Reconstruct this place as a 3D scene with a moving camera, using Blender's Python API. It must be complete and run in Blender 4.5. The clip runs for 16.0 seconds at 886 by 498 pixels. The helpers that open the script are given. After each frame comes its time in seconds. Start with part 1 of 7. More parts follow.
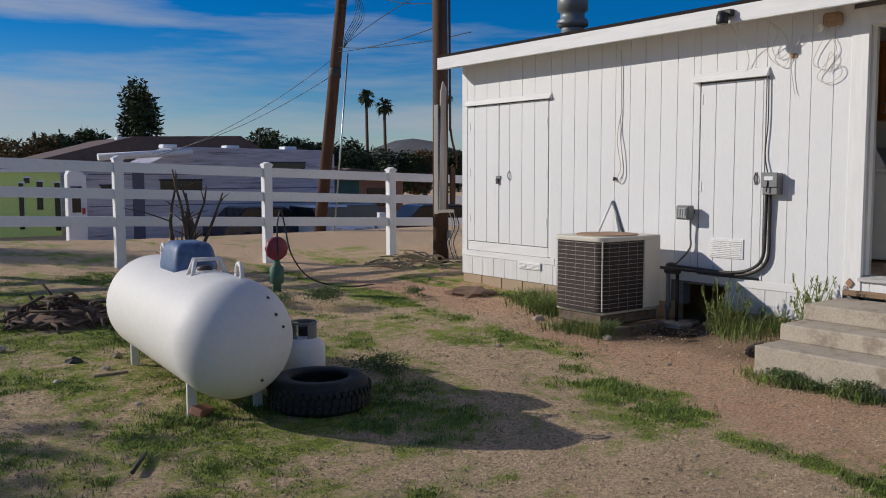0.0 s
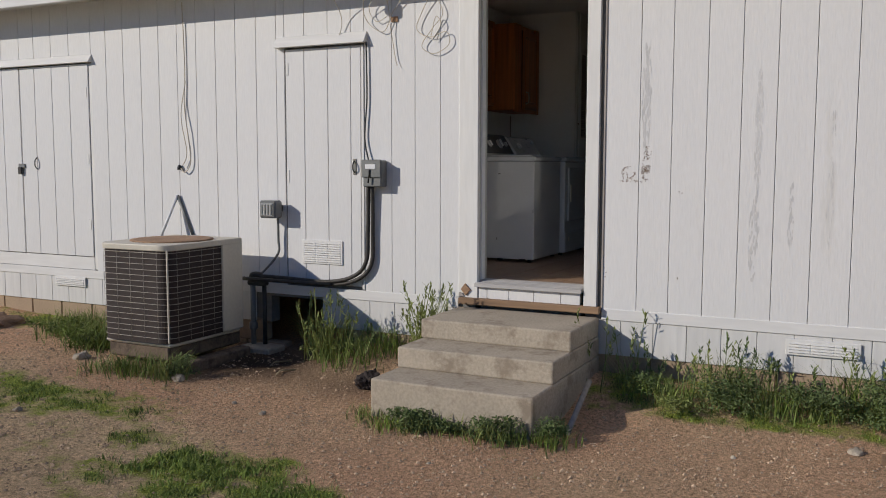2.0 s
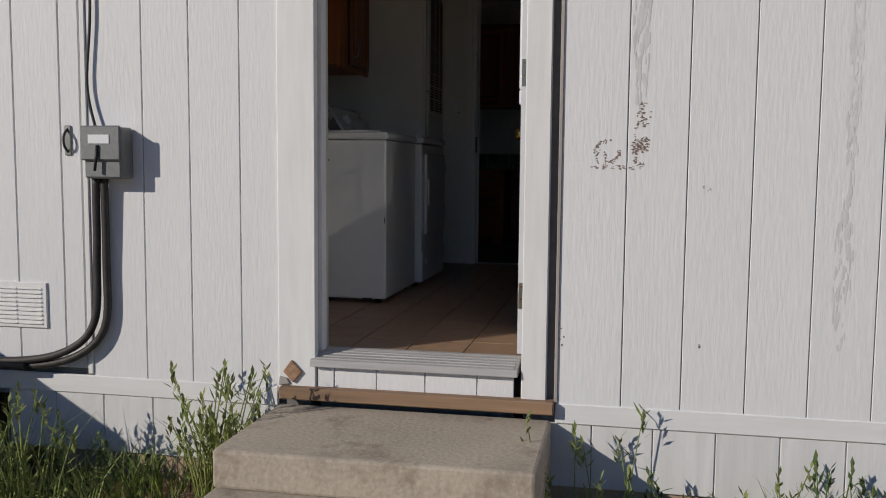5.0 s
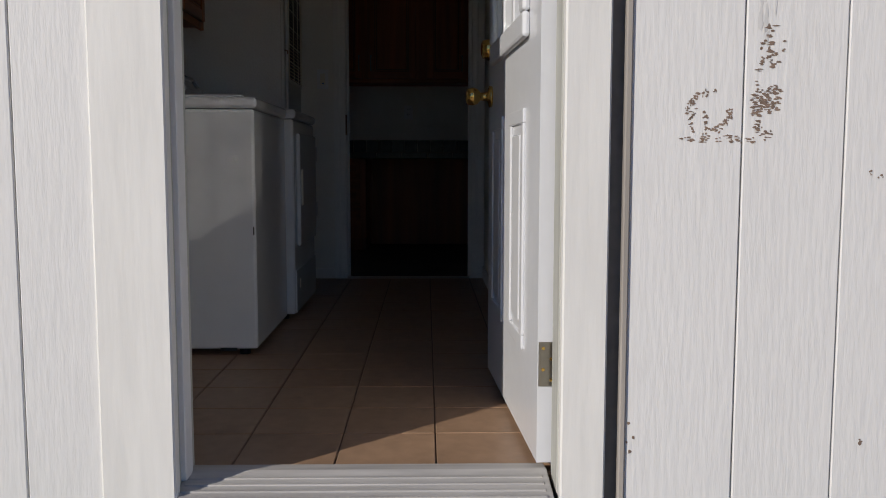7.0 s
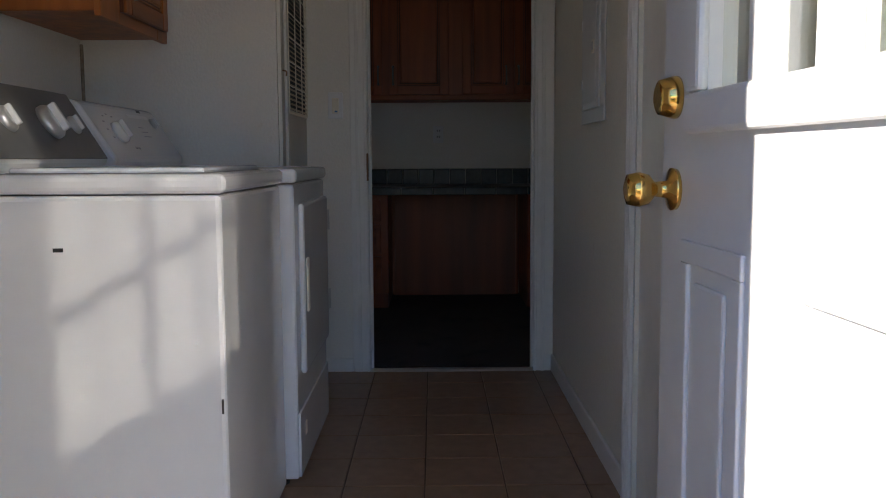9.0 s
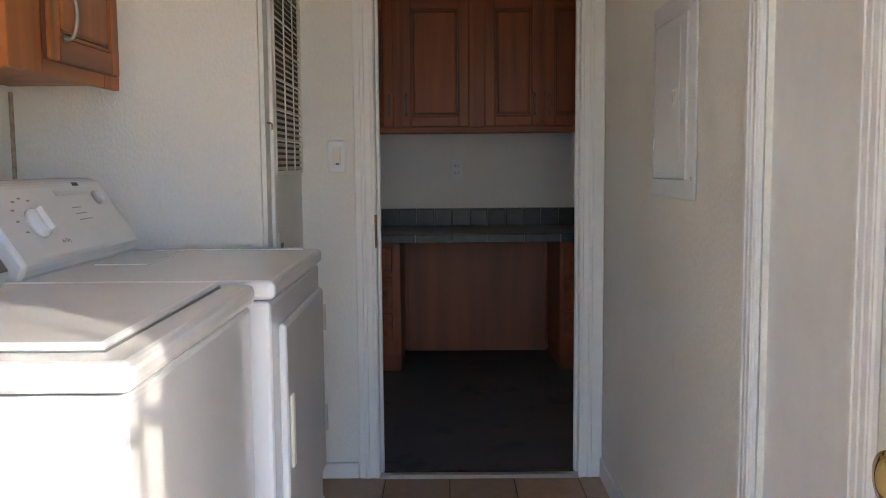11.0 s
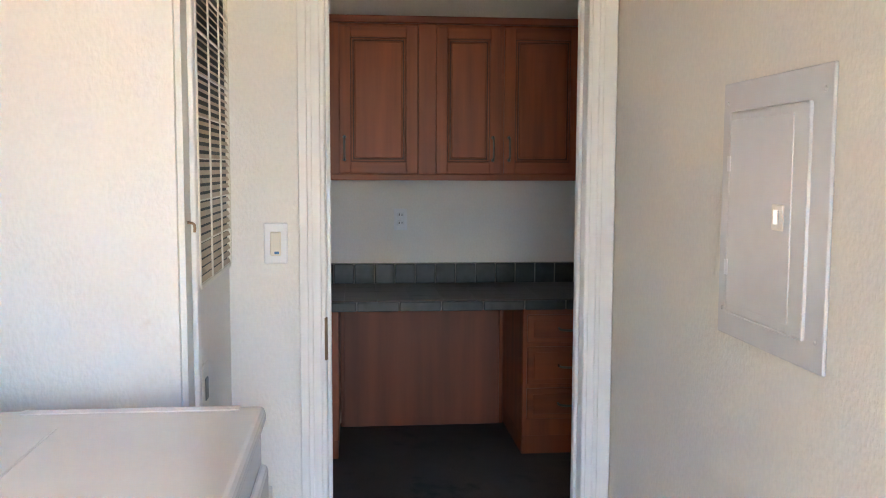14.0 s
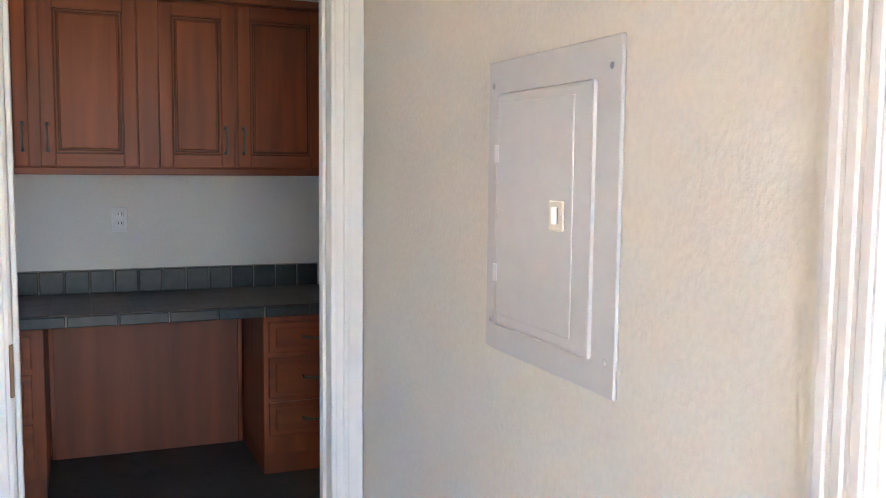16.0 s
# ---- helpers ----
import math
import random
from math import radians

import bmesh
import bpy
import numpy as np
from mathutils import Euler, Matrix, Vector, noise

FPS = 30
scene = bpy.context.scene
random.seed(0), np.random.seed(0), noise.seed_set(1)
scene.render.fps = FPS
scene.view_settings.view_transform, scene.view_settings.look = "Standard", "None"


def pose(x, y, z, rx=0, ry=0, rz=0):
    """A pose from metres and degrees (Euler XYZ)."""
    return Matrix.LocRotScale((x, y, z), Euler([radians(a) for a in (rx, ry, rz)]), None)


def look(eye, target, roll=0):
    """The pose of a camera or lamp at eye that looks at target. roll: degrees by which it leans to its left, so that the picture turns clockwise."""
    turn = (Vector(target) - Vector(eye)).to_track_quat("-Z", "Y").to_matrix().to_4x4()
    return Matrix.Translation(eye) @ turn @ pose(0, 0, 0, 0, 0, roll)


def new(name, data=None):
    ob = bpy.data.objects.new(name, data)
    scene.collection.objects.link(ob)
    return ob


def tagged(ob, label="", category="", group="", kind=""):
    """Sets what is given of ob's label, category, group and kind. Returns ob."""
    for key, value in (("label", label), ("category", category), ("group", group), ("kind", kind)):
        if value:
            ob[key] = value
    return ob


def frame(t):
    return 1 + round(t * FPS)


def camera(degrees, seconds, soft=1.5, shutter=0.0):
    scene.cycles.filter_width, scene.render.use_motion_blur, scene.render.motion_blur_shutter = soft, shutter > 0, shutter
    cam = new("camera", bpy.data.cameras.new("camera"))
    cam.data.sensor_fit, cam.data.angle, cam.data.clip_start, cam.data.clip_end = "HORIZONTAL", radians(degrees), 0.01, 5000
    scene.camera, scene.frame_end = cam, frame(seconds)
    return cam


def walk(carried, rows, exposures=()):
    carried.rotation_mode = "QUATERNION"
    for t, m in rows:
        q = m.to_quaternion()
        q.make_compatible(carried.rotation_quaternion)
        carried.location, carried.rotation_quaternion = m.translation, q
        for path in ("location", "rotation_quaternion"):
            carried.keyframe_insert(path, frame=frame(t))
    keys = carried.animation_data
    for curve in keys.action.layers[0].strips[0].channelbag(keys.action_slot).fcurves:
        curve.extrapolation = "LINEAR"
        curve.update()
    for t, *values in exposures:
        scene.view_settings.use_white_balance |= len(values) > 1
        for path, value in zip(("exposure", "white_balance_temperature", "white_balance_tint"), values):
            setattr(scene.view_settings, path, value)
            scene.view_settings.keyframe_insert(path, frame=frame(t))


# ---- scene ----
cam = camera(52.7, 16.0, soft=1.0)
PATH = [
    (0, (0.167, 1.211, 1.626), (1.349, 2.815, 1.459), -0.1),
    (0.5, (0.484, 1.596, 1.628), (1.884, 3.014, 1.455), 0.1),
    (1, (0.818, 1.923, 1.618), (2.399, 3.134, 1.437), 0.1),
    (1.5, (1.203, 2.26, 1.621), (2.898, 3.305, 1.436), 0.1),
    (2, (1.591, 2.524, 1.595), (3.374, 3.411, 1.408), 0.1),
    (2.5, (2.047, 2.817, 1.58), (3.89, 3.571, 1.392), 0.3),
    (3, (2.47, 3.043, 1.557), (4.354, 3.686, 1.372), 0.2),
    (3.5, (2.918, 3.269, 1.569), (4.822, 3.85, 1.378), 0.1),
    (4, (3.357, 3.505, 1.548), (5.268, 4.061, 1.358), 0.1),
    (4.5, (3.855, 3.749, 1.492), (5.782, 4.254, 1.305), 0.2),
    (5, (4.226, 4.025, 1.484), (6.179, 4.414, 1.303), 0.5),
    (5.2, (4.357, 4.112, 1.469), (6.321, 4.444, 1.289), 0.5),
    (7.3, (5.914, 4.742, 1.441), (7.902, 4.66, 1.24), -0.3),
    (7.5, (6.077, 4.79, 1.438), (8.064, 4.689, 1.233), -0.5),
    (8, (6.446, 4.804, 1.428), (8.434, 4.713, 1.225), -0.6),
    (8.5, (6.829, 4.774, 1.576), (8.818, 4.717, 1.372), -0.6),
    (9, (7.067, 4.834, 1.699), (9.056, 4.814, 1.496), -0.3),
    (9.5, (7.207, 4.844, 1.824), (9.196, 4.826, 1.619), -0.2),
    (9.7, (7.284, 4.834, 1.838), (9.273, 4.795, 1.634), -0.1),
    (11.8, (8.132, 4.895, 2.045), (10.122, 4.982, 1.859), -0.7),
    (12, (8.212, 4.878, 2.097), (10.2, 4.991, 1.911), -0.7),
    (12.5, (8.302, 4.911, 2.141), (10.288, 5.051, 1.956), -0.5),
    (13, (8.364, 4.994, 2.158), (10.351, 5.133, 1.976), -0.2),
    (13.5, (8.411, 5.041, 2.141), (10.403, 5.023, 1.959), 0.2),
    (14, (8.512, 5.04, 2.137), (10.494, 4.845, 1.954), 0.2),
    (14.5, (8.656, 4.997, 2.138), (10.625, 4.703, 1.949), 0.1),
    (15, (8.731, 4.993, 2.13), (10.683, 4.602, 1.939), 0.2),
    (15.5, (8.793, 5.01, 2.13), (10.707, 4.462, 1.939), 0.3),
    (16, (8.818, 4.972, 2.125), (10.663, 4.222, 1.939), 0.6),
]
EXPOSURES = [(0.0, -0.25, 6600, 10), (1.0, -0.42, 6700, 10), (2.0, -0.50, 6700, 10), (5.2, -0.55, 6700, 10), (7.3, -0.2, 6700, 10), (8.0, 0.2, 6700, 10),
             (8.5, 0.75, 6700, 10), (9.0, 1.75, 6800, 10), (9.7, 2.65, 7000, 10), (11.8, 4.0, 7300, 11), (12.5, 4.48, 7300, 11), (13.5, 4.72, 7100, 11), (14.5, 4.85, 6950, 11), (16.0, 5.02, 6750, 11)]
walk(cam, [(t, look(eye, target, roll)) for t, eye, target, roll in PATH], EXPOSURES)

# ---- world and sun ----
SUN_WAY = Vector((1.0, -1.05, -0.63)).normalized()
world = bpy.data.worlds.new("world")
scene.world = world
world.use_nodes = True
wn, wl = world.node_tree.nodes, world.node_tree.links
wn.clear()
w_out, w_bg, w_sky = wn.new("ShaderNodeOutputWorld"), wn.new("ShaderNodeBackground"), wn.new("ShaderNodeTexSky")
w_sky.sky_type, w_sky.sun_disc = "NISHITA", False
w_sky.sun_elevation, w_sky.sun_rotation = math.asin(-SUN_WAY.z), math.atan2(-SUN_WAY.x, -SUN_WAY.y)
w_sky.air_density, w_sky.dust_density, w_sky.ozone_density = 1.0, 0.0, 5.0
w_tc, w_map, w_noise, w_ramp, w_mix = (wn.new("ShaderNode" + k) for k in ("TexCoord", "Mapping", "TexNoise", "ValToRGB", "MixRGB"))
w_map.inputs["Scale"].default_value = (1.1, 1.1, 10.0)
w_map.inputs["Rotation"].default_value = (0.05, 0.04, 0.3)
w_noise.inputs["Scale"].default_value, w_noise.inputs["Detail"].default_value = 1.6, 7.0
w_noise.inputs["Roughness"].default_value = 0.55
w_ramp.color_ramp.elements[0].position, w_ramp.color_ramp.elements[1].position = 0.47, 0.72
w_mix.inputs["Color2"].default_value = (5.2, 5.6, 6.4, 1)
wl.new(w_tc.outputs["Generated"], w_map.inputs["Vector"])
wl.new(w_map.outputs[0], w_noise.inputs["Vector"])
wl.new(w_noise.outputs["Fac"], w_ramp.inputs["Fac"])
wl.new(w_ramp.outputs["Color"], w_mix.inputs["Fac"])
w_hsv = wn.new("ShaderNodeHueSaturation")
w_hsv.inputs["Saturation"].default_value, w_hsv.inputs["Hue"].default_value = 1.52, 0.512
wl.new(w_sky.outputs[0], w_hsv.inputs["Color"])
w_tint = wn.new("ShaderNodeMixRGB")
w_tint.blend_type, w_tint.inputs["Fac"].default_value = "MULTIPLY", 1.0
w_tint.inputs["Color2"].default_value = (0.90, 0.985, 1.09, 1)
wl.new(w_hsv.outputs[0], w_tint.inputs["Color1"])
wl.new(w_tint.outputs[0], w_mix.inputs["Color1"])
wl.new(w_mix.outputs[0], w_bg.inputs["Color"])
wl.new(w_bg.outputs[0], w_out.inputs["Surface"])
w_bg.inputs["Strength"].default_value = 0.085
sun = new("sun", bpy.data.lights.new("sun", "SUN"))
sun.data.energy, sun.data.angle, sun.data.color = 4.05, radians(0.5), (1.0, 0.95, 0.88)
scene.cycles.blur_glossy, scene.cycles.sample_clamp_indirect = 0.0, 0.0
sun.matrix_world = look((-20, 30, 25), Vector((-20, 30, 25)) + SUN_WAY)

# ---- materials ----
def mat(name, base, rough=0.6, var=0.12, grain=40.0, blotch=2.5, bump=0.15, metal=0.0, stretch=(1, 1, 1), stain=None, stain_at=0.62, spec=0.5, coat=0.0):
    """Base colour with fine grain and broad blotches, and an optional stain colour."""
    m = bpy.data.materials.new(name)
    m.use_nodes = True
    n, l = m.node_tree.nodes, m.node_tree.links
    b = n["Principled BSDF"]
    tc, mp = n.new("ShaderNodeTexCoord"), n.new("ShaderNodeMapping")
    mp.inputs["Scale"].default_value = stretch
    l.new(tc.outputs["Object"], mp.inputs["Vector"])
    info = n.new("ShaderNodeObjectInfo")
    shift = n.new("ShaderNodeVectorMath")
    shift.operation = "MULTIPLY_ADD"
    l.new(info.outputs["Random"], shift.inputs[0])
    shift.inputs[1].default_value = (37.0, 19.0, 11.0)
    l.new(mp.outputs[0], shift.inputs[2])
    fine, broad = n.new("ShaderNodeTexNoise"), n.new("ShaderNodeTexNoise")
    fine.inputs["Scale"].default_value, fine.inputs["Detail"].default_value = grain, 5
    broad.inputs["Scale"].default_value, broad.inputs["Detail"].default_value = blotch, 4
    l.new(shift.outputs[0], fine.inputs["Vector"])
    l.new(shift.outputs[0], broad.inputs["Vector"])
    mixf = n.new("ShaderNodeMath")
    mixf.operation = "MULTIPLY_ADD"
    l.new(fine.outputs["Fac"], mixf.inputs[0])
    mixf.inputs[1].default_value = 0.6
    half = n.new("ShaderNodeMath")
    half.operation = "MULTIPLY"
    half.inputs[1].default_value = 0.4
    l.new(broad.outputs["Fac"], half.inputs[0])
    l.new(half.outputs[0], mixf.inputs[2])
    ramp = n.new("ShaderNodeValToRGB")
    lo = [max(0.0, c * (1 - 1.6 * var)) for c in base]
    hi = [min(1.0, c * (1 + 1.2 * var)) for c in base]
    ramp.color_ramp.elements[0].position, ramp.color_ramp.elements[1].position = 0.3, 0.7
    ramp.color_ramp.elements[0].color, ramp.color_ramp.elements[1].color = (*lo, 1), (*hi, 1)
    l.new(mixf.outputs[0], ramp.inputs["Fac"])
    colour = ramp.outputs["Color"]
    if stain:
        spots, sr, mix = n.new("ShaderNodeTexNoise"), n.new("ShaderNodeValToRGB"), n.new("ShaderNodeMixRGB")
        spots.inputs["Scale"].default_value, spots.inputs["Detail"].default_value = blotch * 1.7, 8
        spots.inputs["Roughness"].default_value = 0.7
        l.new(shift.outputs[0], spots.inputs["Vector"])
        sr.color_ramp.elements[0].position, sr.color_ramp.elements[1].position = stain_at, stain_at + 0.12
        l.new(spots.outputs["Fac"], sr.inputs["Fac"])
        l.new(sr.outputs["Color"], mix.inputs["Fac"])
        l.new(colour, mix.inputs["Color1"])
        mix.inputs["Color2"].default_value = (*stain, 1)
        colour = mix.outputs["Color"]
    l.new(colour, b.inputs["Base Color"])
    rr = n.new("ShaderNodeMapRange")
    rr.inputs["To Min"].default_value, rr.inputs["To Max"].default_value = max(0.02, rough - 0.08), min(1.0, rough + 0.08)
    l.new(broad.outputs["Fac"], rr.inputs["Value"])
    l.new(rr.outputs[0], b.inputs["Roughness"])
    b.inputs["Metallic"].default_value = metal
    b.inputs["Specular IOR Level"].default_value = spec
    b.inputs["Coat Weight"].default_value = coat
    if bump:
        bp = n.new("ShaderNodeBump")
        bp.inputs["Strength"].default_value, bp.inputs["Distance"].default_value = bump, 0.01
        l.new(mixf.outputs[0], bp.inputs["Height"])
        l.new(bp.outputs[0], b.inputs["Normal"])
    return m


SIDING = mat("white_painted_siding", (0.75, 0.745, 0.735), 0.6, 0.035, 95, 1.6, 0.22, stretch=(1, 1, 0.14), stain=(0.66, 0.645, 0.61), stain_at=0.64)
SKIRT = mat("white_painted_skirting", (0.70, 0.69, 0.67), 0.65, 0.07, 26, 2.5, 0.35, stretch=(1, 1, 0.1), stain=(0.45, 0.40, 0.33), stain_at=0.63)
TRIM = mat("white_painted_trim", (0.78, 0.77, 0.74), 0.55, 0.06, 30, 2.0, 0.25, stretch=(1, 1, 0.12), stain=(0.55, 0.44, 0.30), stain_at=0.70)
TRIM_X = mat("white_painted_board", (0.76, 0.75, 0.73), 0.6, 0.06, 30, 2.0, 0.3, stretch=(1, 0.1, 1), stain=(0.36, 0.30, 0.24), stain_at=0.69)
# dark grey that gives the gaps between planks their shade
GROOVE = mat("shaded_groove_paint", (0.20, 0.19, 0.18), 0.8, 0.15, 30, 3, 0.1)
BARE_WOOD = mat("bare_weathered_wood", (0.27, 0.17, 0.10), 0.8, 0.25, 30, 3, 0.4, stretch=(1, 0.08, 1))
SHINGLE = mat("dark_roof_felt", (0.06, 0.05, 0.045), 0.9, 0.2, 60, 3, 0.3)
# concrete darkened for damp and for the shade under the condenser
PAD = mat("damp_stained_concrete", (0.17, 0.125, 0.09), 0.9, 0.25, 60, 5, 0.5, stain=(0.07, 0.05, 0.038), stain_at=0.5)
BLOCK = mat("tan_concrete_block", (0.42, 0.31, 0.21), 0.9, 0.12, 70, 4, 0.5, stain=(0.25, 0.17, 0.11))
CONCRETE = mat("beige_painted_concrete", (0.45, 0.385, 0.30), 0.85, 0.15, 60, 3.0, 0.45, stain=(0.29, 0.235, 0.175), stain_at=0.53)
JAMB_G = mat("grey_green_weathered_paint", (0.46, 0.46, 0.42), 0.6, 0.12, 30, 3, 0.2, stretch=(1, 1, 0.1))
GRIME = mat("brown_grime", (0.38, 0.31, 0.24), 0.9, 0.3, 60, 8, 0.3)
FENCE_W = mat("white_vinyl", (0.80, 0.80, 0.80), 0.4, 0.04, 20, 1.5, 0.05, stain=(0.62, 0.60, 0.56), stain_at=0.70)
TANK_P = mat("tank_white_paint", (0.72, 0.70, 0.66), 0.6, 0.04, 30, 1.5, 0.06, stain=(0.60, 0.56, 0.48), stain_at=0.68)
BLUE_L = mat("faded_blue_plastic", (0.09, 0.15, 0.27), 0.55, 0.25, 20, 3, 0.1, stain=(0.34, 0.42, 0.52), stain_at=0.55)
RUBBER = mat("black_rubber", (0.018, 0.017, 0.016), 0.75, 0.25, 60, 5, 0.3, stain=(0.075, 0.065, 0.055), stain_at=0.56)
GREY_M = mat("grey_enamel_metal", (0.19, 0.195, 0.19), 0.5, 0.1, 50, 5, 0.1, metal=0.3)
DARK_M = mat("dark_pipe_metal", (0.06, 0.055, 0.05), 0.6, 0.2, 40, 5, 0.2, metal=0.4)
GALV = mat("galvanised_steel", (0.45, 0.46, 0.47), 0.35, 0.15, 25, 5, 0.08, metal=0.9)
AC_BODY = mat("cream_enamel", (0.60, 0.55, 0.46), 0.5, 0.06, 40, 3, 0.08, stain=(0.35, 0.20, 0.12), stain_at=0.72)
AC_COIL = mat("dark_coil_fins", (0.026, 0.014, 0.012), 0.7, 0.25, 80, 6, 0.5, stretch=(1, 1, 6))
AC_WIRE = mat("pale_wire_guard", (0.42, 0.38, 0.33), 0.5, 0.1, 40, 4, 0.0, metal=0.2)
RUST = mat("rusty_steel", (0.36, 0.22, 0.13), 0.85, 0.25, 50, 4, 0.3, stain=(0.55, 0.45, 0.36))
CABLE_W = mat("cream_cable", (0.62, 0.56, 0.46), 0.5, 0.1, 40, 4, 0.0)
CABLE_B = mat("black_cable", (0.02, 0.02, 0.02), 0.5, 0.1, 40, 4, 0.0)
POLE_W = mat("brown_creosote_wood", (0.085, 0.043, 0.025), 0.85, 0.3, 22, 2, 0.6, stretch=(1, 1, 0.05))
WORN_AL = mat("weathered_aluminium", (0.45, 0.43, 0.41), 0.6, 0.15, 40, 5, 0.1, stretch=(1, 0.1, 1))
GREY_W = mat("silvered_timber", (0.34, 0.31, 0.28), 0.85, 0.25, 22, 2, 0.6, stretch=(1, 1, 0.06), stain=(0.10, 0.08, 0.06))
BARK = mat("dead_bark", (0.11, 0.075, 0.05), 0.9, 0.3, 40, 4, 0.5)
STRAW = mat("dry_straw", (0.36, 0.29, 0.18), 0.9, 0.2, 40, 4, 0.1)
PLASTER = mat("cream_textured_wall", (0.79, 0.76, 0.70), 0.8, 0.03, 120, 2.2, 0.3, stretch=(1, 1, 0.7), stain=(0.73, 0.66, 0.54), stain_at=0.64)
PLASTER_H = mat("yellowed_textured_wall", (0.80, 0.76, 0.665), 0.8, 0.035, 120, 2.2, 0.3, stretch=(1, 1, 0.7), stain=(0.66, 0.565, 0.42), stain_at=0.66)
CEIL = mat("white_ceiling", (0.76, 0.74, 0.70), 0.85, 0.04, 120, 3, 0.2)
GLOSS_W = mat("white_interior_gloss", (0.80, 0.78, 0.74), 0.4, 0.03, 20, 2, 0.05, stain=(0.66, 0.58, 0.45), stain_at=0.70)
DOOR_W = mat("white_steel_door", (0.68, 0.69, 0.715), 0.32, 0.02, 20, 2, 0.03, coat=0.1)
APPL = mat("white_appliance_enamel", (0.80, 0.80, 0.79), 0.22, 0.015, 15, 2, 0.02, coat=0.3)
APPL_G = mat("grey_control_panel", (0.12, 0.12, 0.12), 0.35, 0.08, 20, 2, 0.0)
SILVER = mat("silver_plastic", (0.55, 0.55, 0.54), 0.3, 0.06, 30, 3, 0.0, metal=0.6)
BRASS = mat("polished_brass", (0.80, 0.52, 0.16), 0.14, 0.04, 20, 3, 0.0, metal=1.0)
NICKEL = mat("satin_nickel", (0.42, 0.39, 0.34), 0.3, 0.06, 30, 3, 0.0, metal=1.0)
OAK = mat("honey_oak", (0.31, 0.072, 0.018), 0.45, 0.30, 20, 2.0, 0.12, stretch=(1, 1, 0.07))
# the same oak made lighter, for the brighter light on the laundry cabinets
OAK_L = mat("golden_oak", (0.39, 0.125, 0.030), 0.42, 0.32, 20, 2.0, 0.12, stretch=(1, 1, 0.07))
OAK_LH = mat("golden_oak_rail", (0.38, 0.12, 0.029), 0.42, 0.32, 20, 2.0, 0.12, stretch=(0.07, 0.07, 1))
ANTIQUE = mat("antique_nickel", (0.20, 0.18, 0.155), 0.3, 0.2, 30, 8, 0.0, metal=1.0)
# oak darkened to carry the shade of the door recesses
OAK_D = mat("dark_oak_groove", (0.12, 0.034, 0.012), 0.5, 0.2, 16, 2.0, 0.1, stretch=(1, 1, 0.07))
OAK_H = mat("honey_oak_rail", (0.30, 0.070, 0.017), 0.45, 0.30, 20, 2.0, 0.12, stretch=(0.07, 0.07, 1))
PANEL_W = mat("red_brown_laminate", (0.25, 0.058, 0.016), 0.45, 0.28, 12, 1.5, 0.05, stretch=(1, 1, 0.07))
SLATE = mat("slate_green_tile", (0.036, 0.042, 0.040), 0.4, 0.35, 25, 5, 0.15)
DESK_TOP = mat("brown_worn_laminate", (0.085, 0.066, 0.048), 0.5, 0.2, 30, 3, 0.08)
GROUT = mat("pale_grout", (0.30, 0.29, 0.26), 0.9, 0.1, 60, 5, 0.2)
CARPET = mat("dark_brown_carpet", (0.075, 0.058, 0.045), 0.98, 0.30, 180, 3.0, 0.8, stain=(0.03, 0.024, 0.02), stain_at=0.55)
FLOOR_T = mat("tan_vinyl_tile", (0.34, 0.215, 0.135), 0.42, 0.12, 25, 2.5, 0.08, stain=(0.24, 0.15, 0.10), stain_at=0.6)
FLOOR_J = mat("brown_joint", (0.15, 0.10, 0.07), 0.7, 0.1, 60, 5, 0.1)
VENT_T = mat("tan_enamel_grille", (0.62, 0.50, 0.36), 0.5, 0.08, 30, 3, 0.05, stain=(0.22, 0.17, 0.12))
PANEL_E = mat("grey_white_enamel", (0.63, 0.62, 0.60), 0.42, 0.03, 20, 2, 0.03)
IVORY = mat("ivory_plastic", (0.78, 0.73, 0.62), 0.4, 0.03, 20, 3, 0.0)
BLACK = mat("black_plastic", (0.015, 0.015, 0.015), 0.5, 0.1, 20, 3, 0.0)
INK = mat("grey_print", (0.25, 0.25, 0.26), 0.6, 0.05, 20, 3, 0.0)
WEED = mat("weed_leaf", (0.105, 0.15, 0.045), 0.7, 0.35, 12, 1.5, 0.0)
WEED_Y = mat("seeding_weed", (0.22, 0.26, 0.07), 0.7, 0.30, 12, 1.5, 0.0)
GRASS = mat("short_green_grass", (0.155, 0.215, 0.038), 0.8, 0.55, 14, 0.9, 0.0)
DRYGRASS = mat("dry_grass", (0.26, 0.23, 0.12), 0.85, 0.25, 8, 0.9, 0.0)
TREE_G = mat("dark_tree_leaf", (0.045, 0.066, 0.020), 0.8, 0.4, 3, 0.5, 0.0)
TREE_B = mat("russet_tree_leaf", (0.16, 0.10, 0.035), 0.85, 0.4, 3, 0.5, 0.0)
RV_GREY = mat("grey_lilac_trailer_skin", (0.47, 0.45, 0.50), 0.5, 0.22, 5, 0.9, 0.03, stretch=(0.25, 1, 3.0), stain=(0.13, 0.12, 0.13), stain_at=0.56)
RV_DARK = mat("dark_trailer_skin", (0.10, 0.10, 0.14), 0.5, 0.1, 4, 0.6, 0.03)
LIME = mat("lime_green_stucco", (0.68, 0.86, 0.28), 0.7, 0.06, 10, 0.8, 0.1)
ROOF_B = mat("brown_shingles", (0.15, 0.10, 0.085), 0.9, 0.15, 6, 0.8, 0.3)
CAR_D = mat("dark_blue_car_paint", (0.012, 0.018, 0.04), 0.2, 0.1, 5, 1, 0.0, coat=0.6)
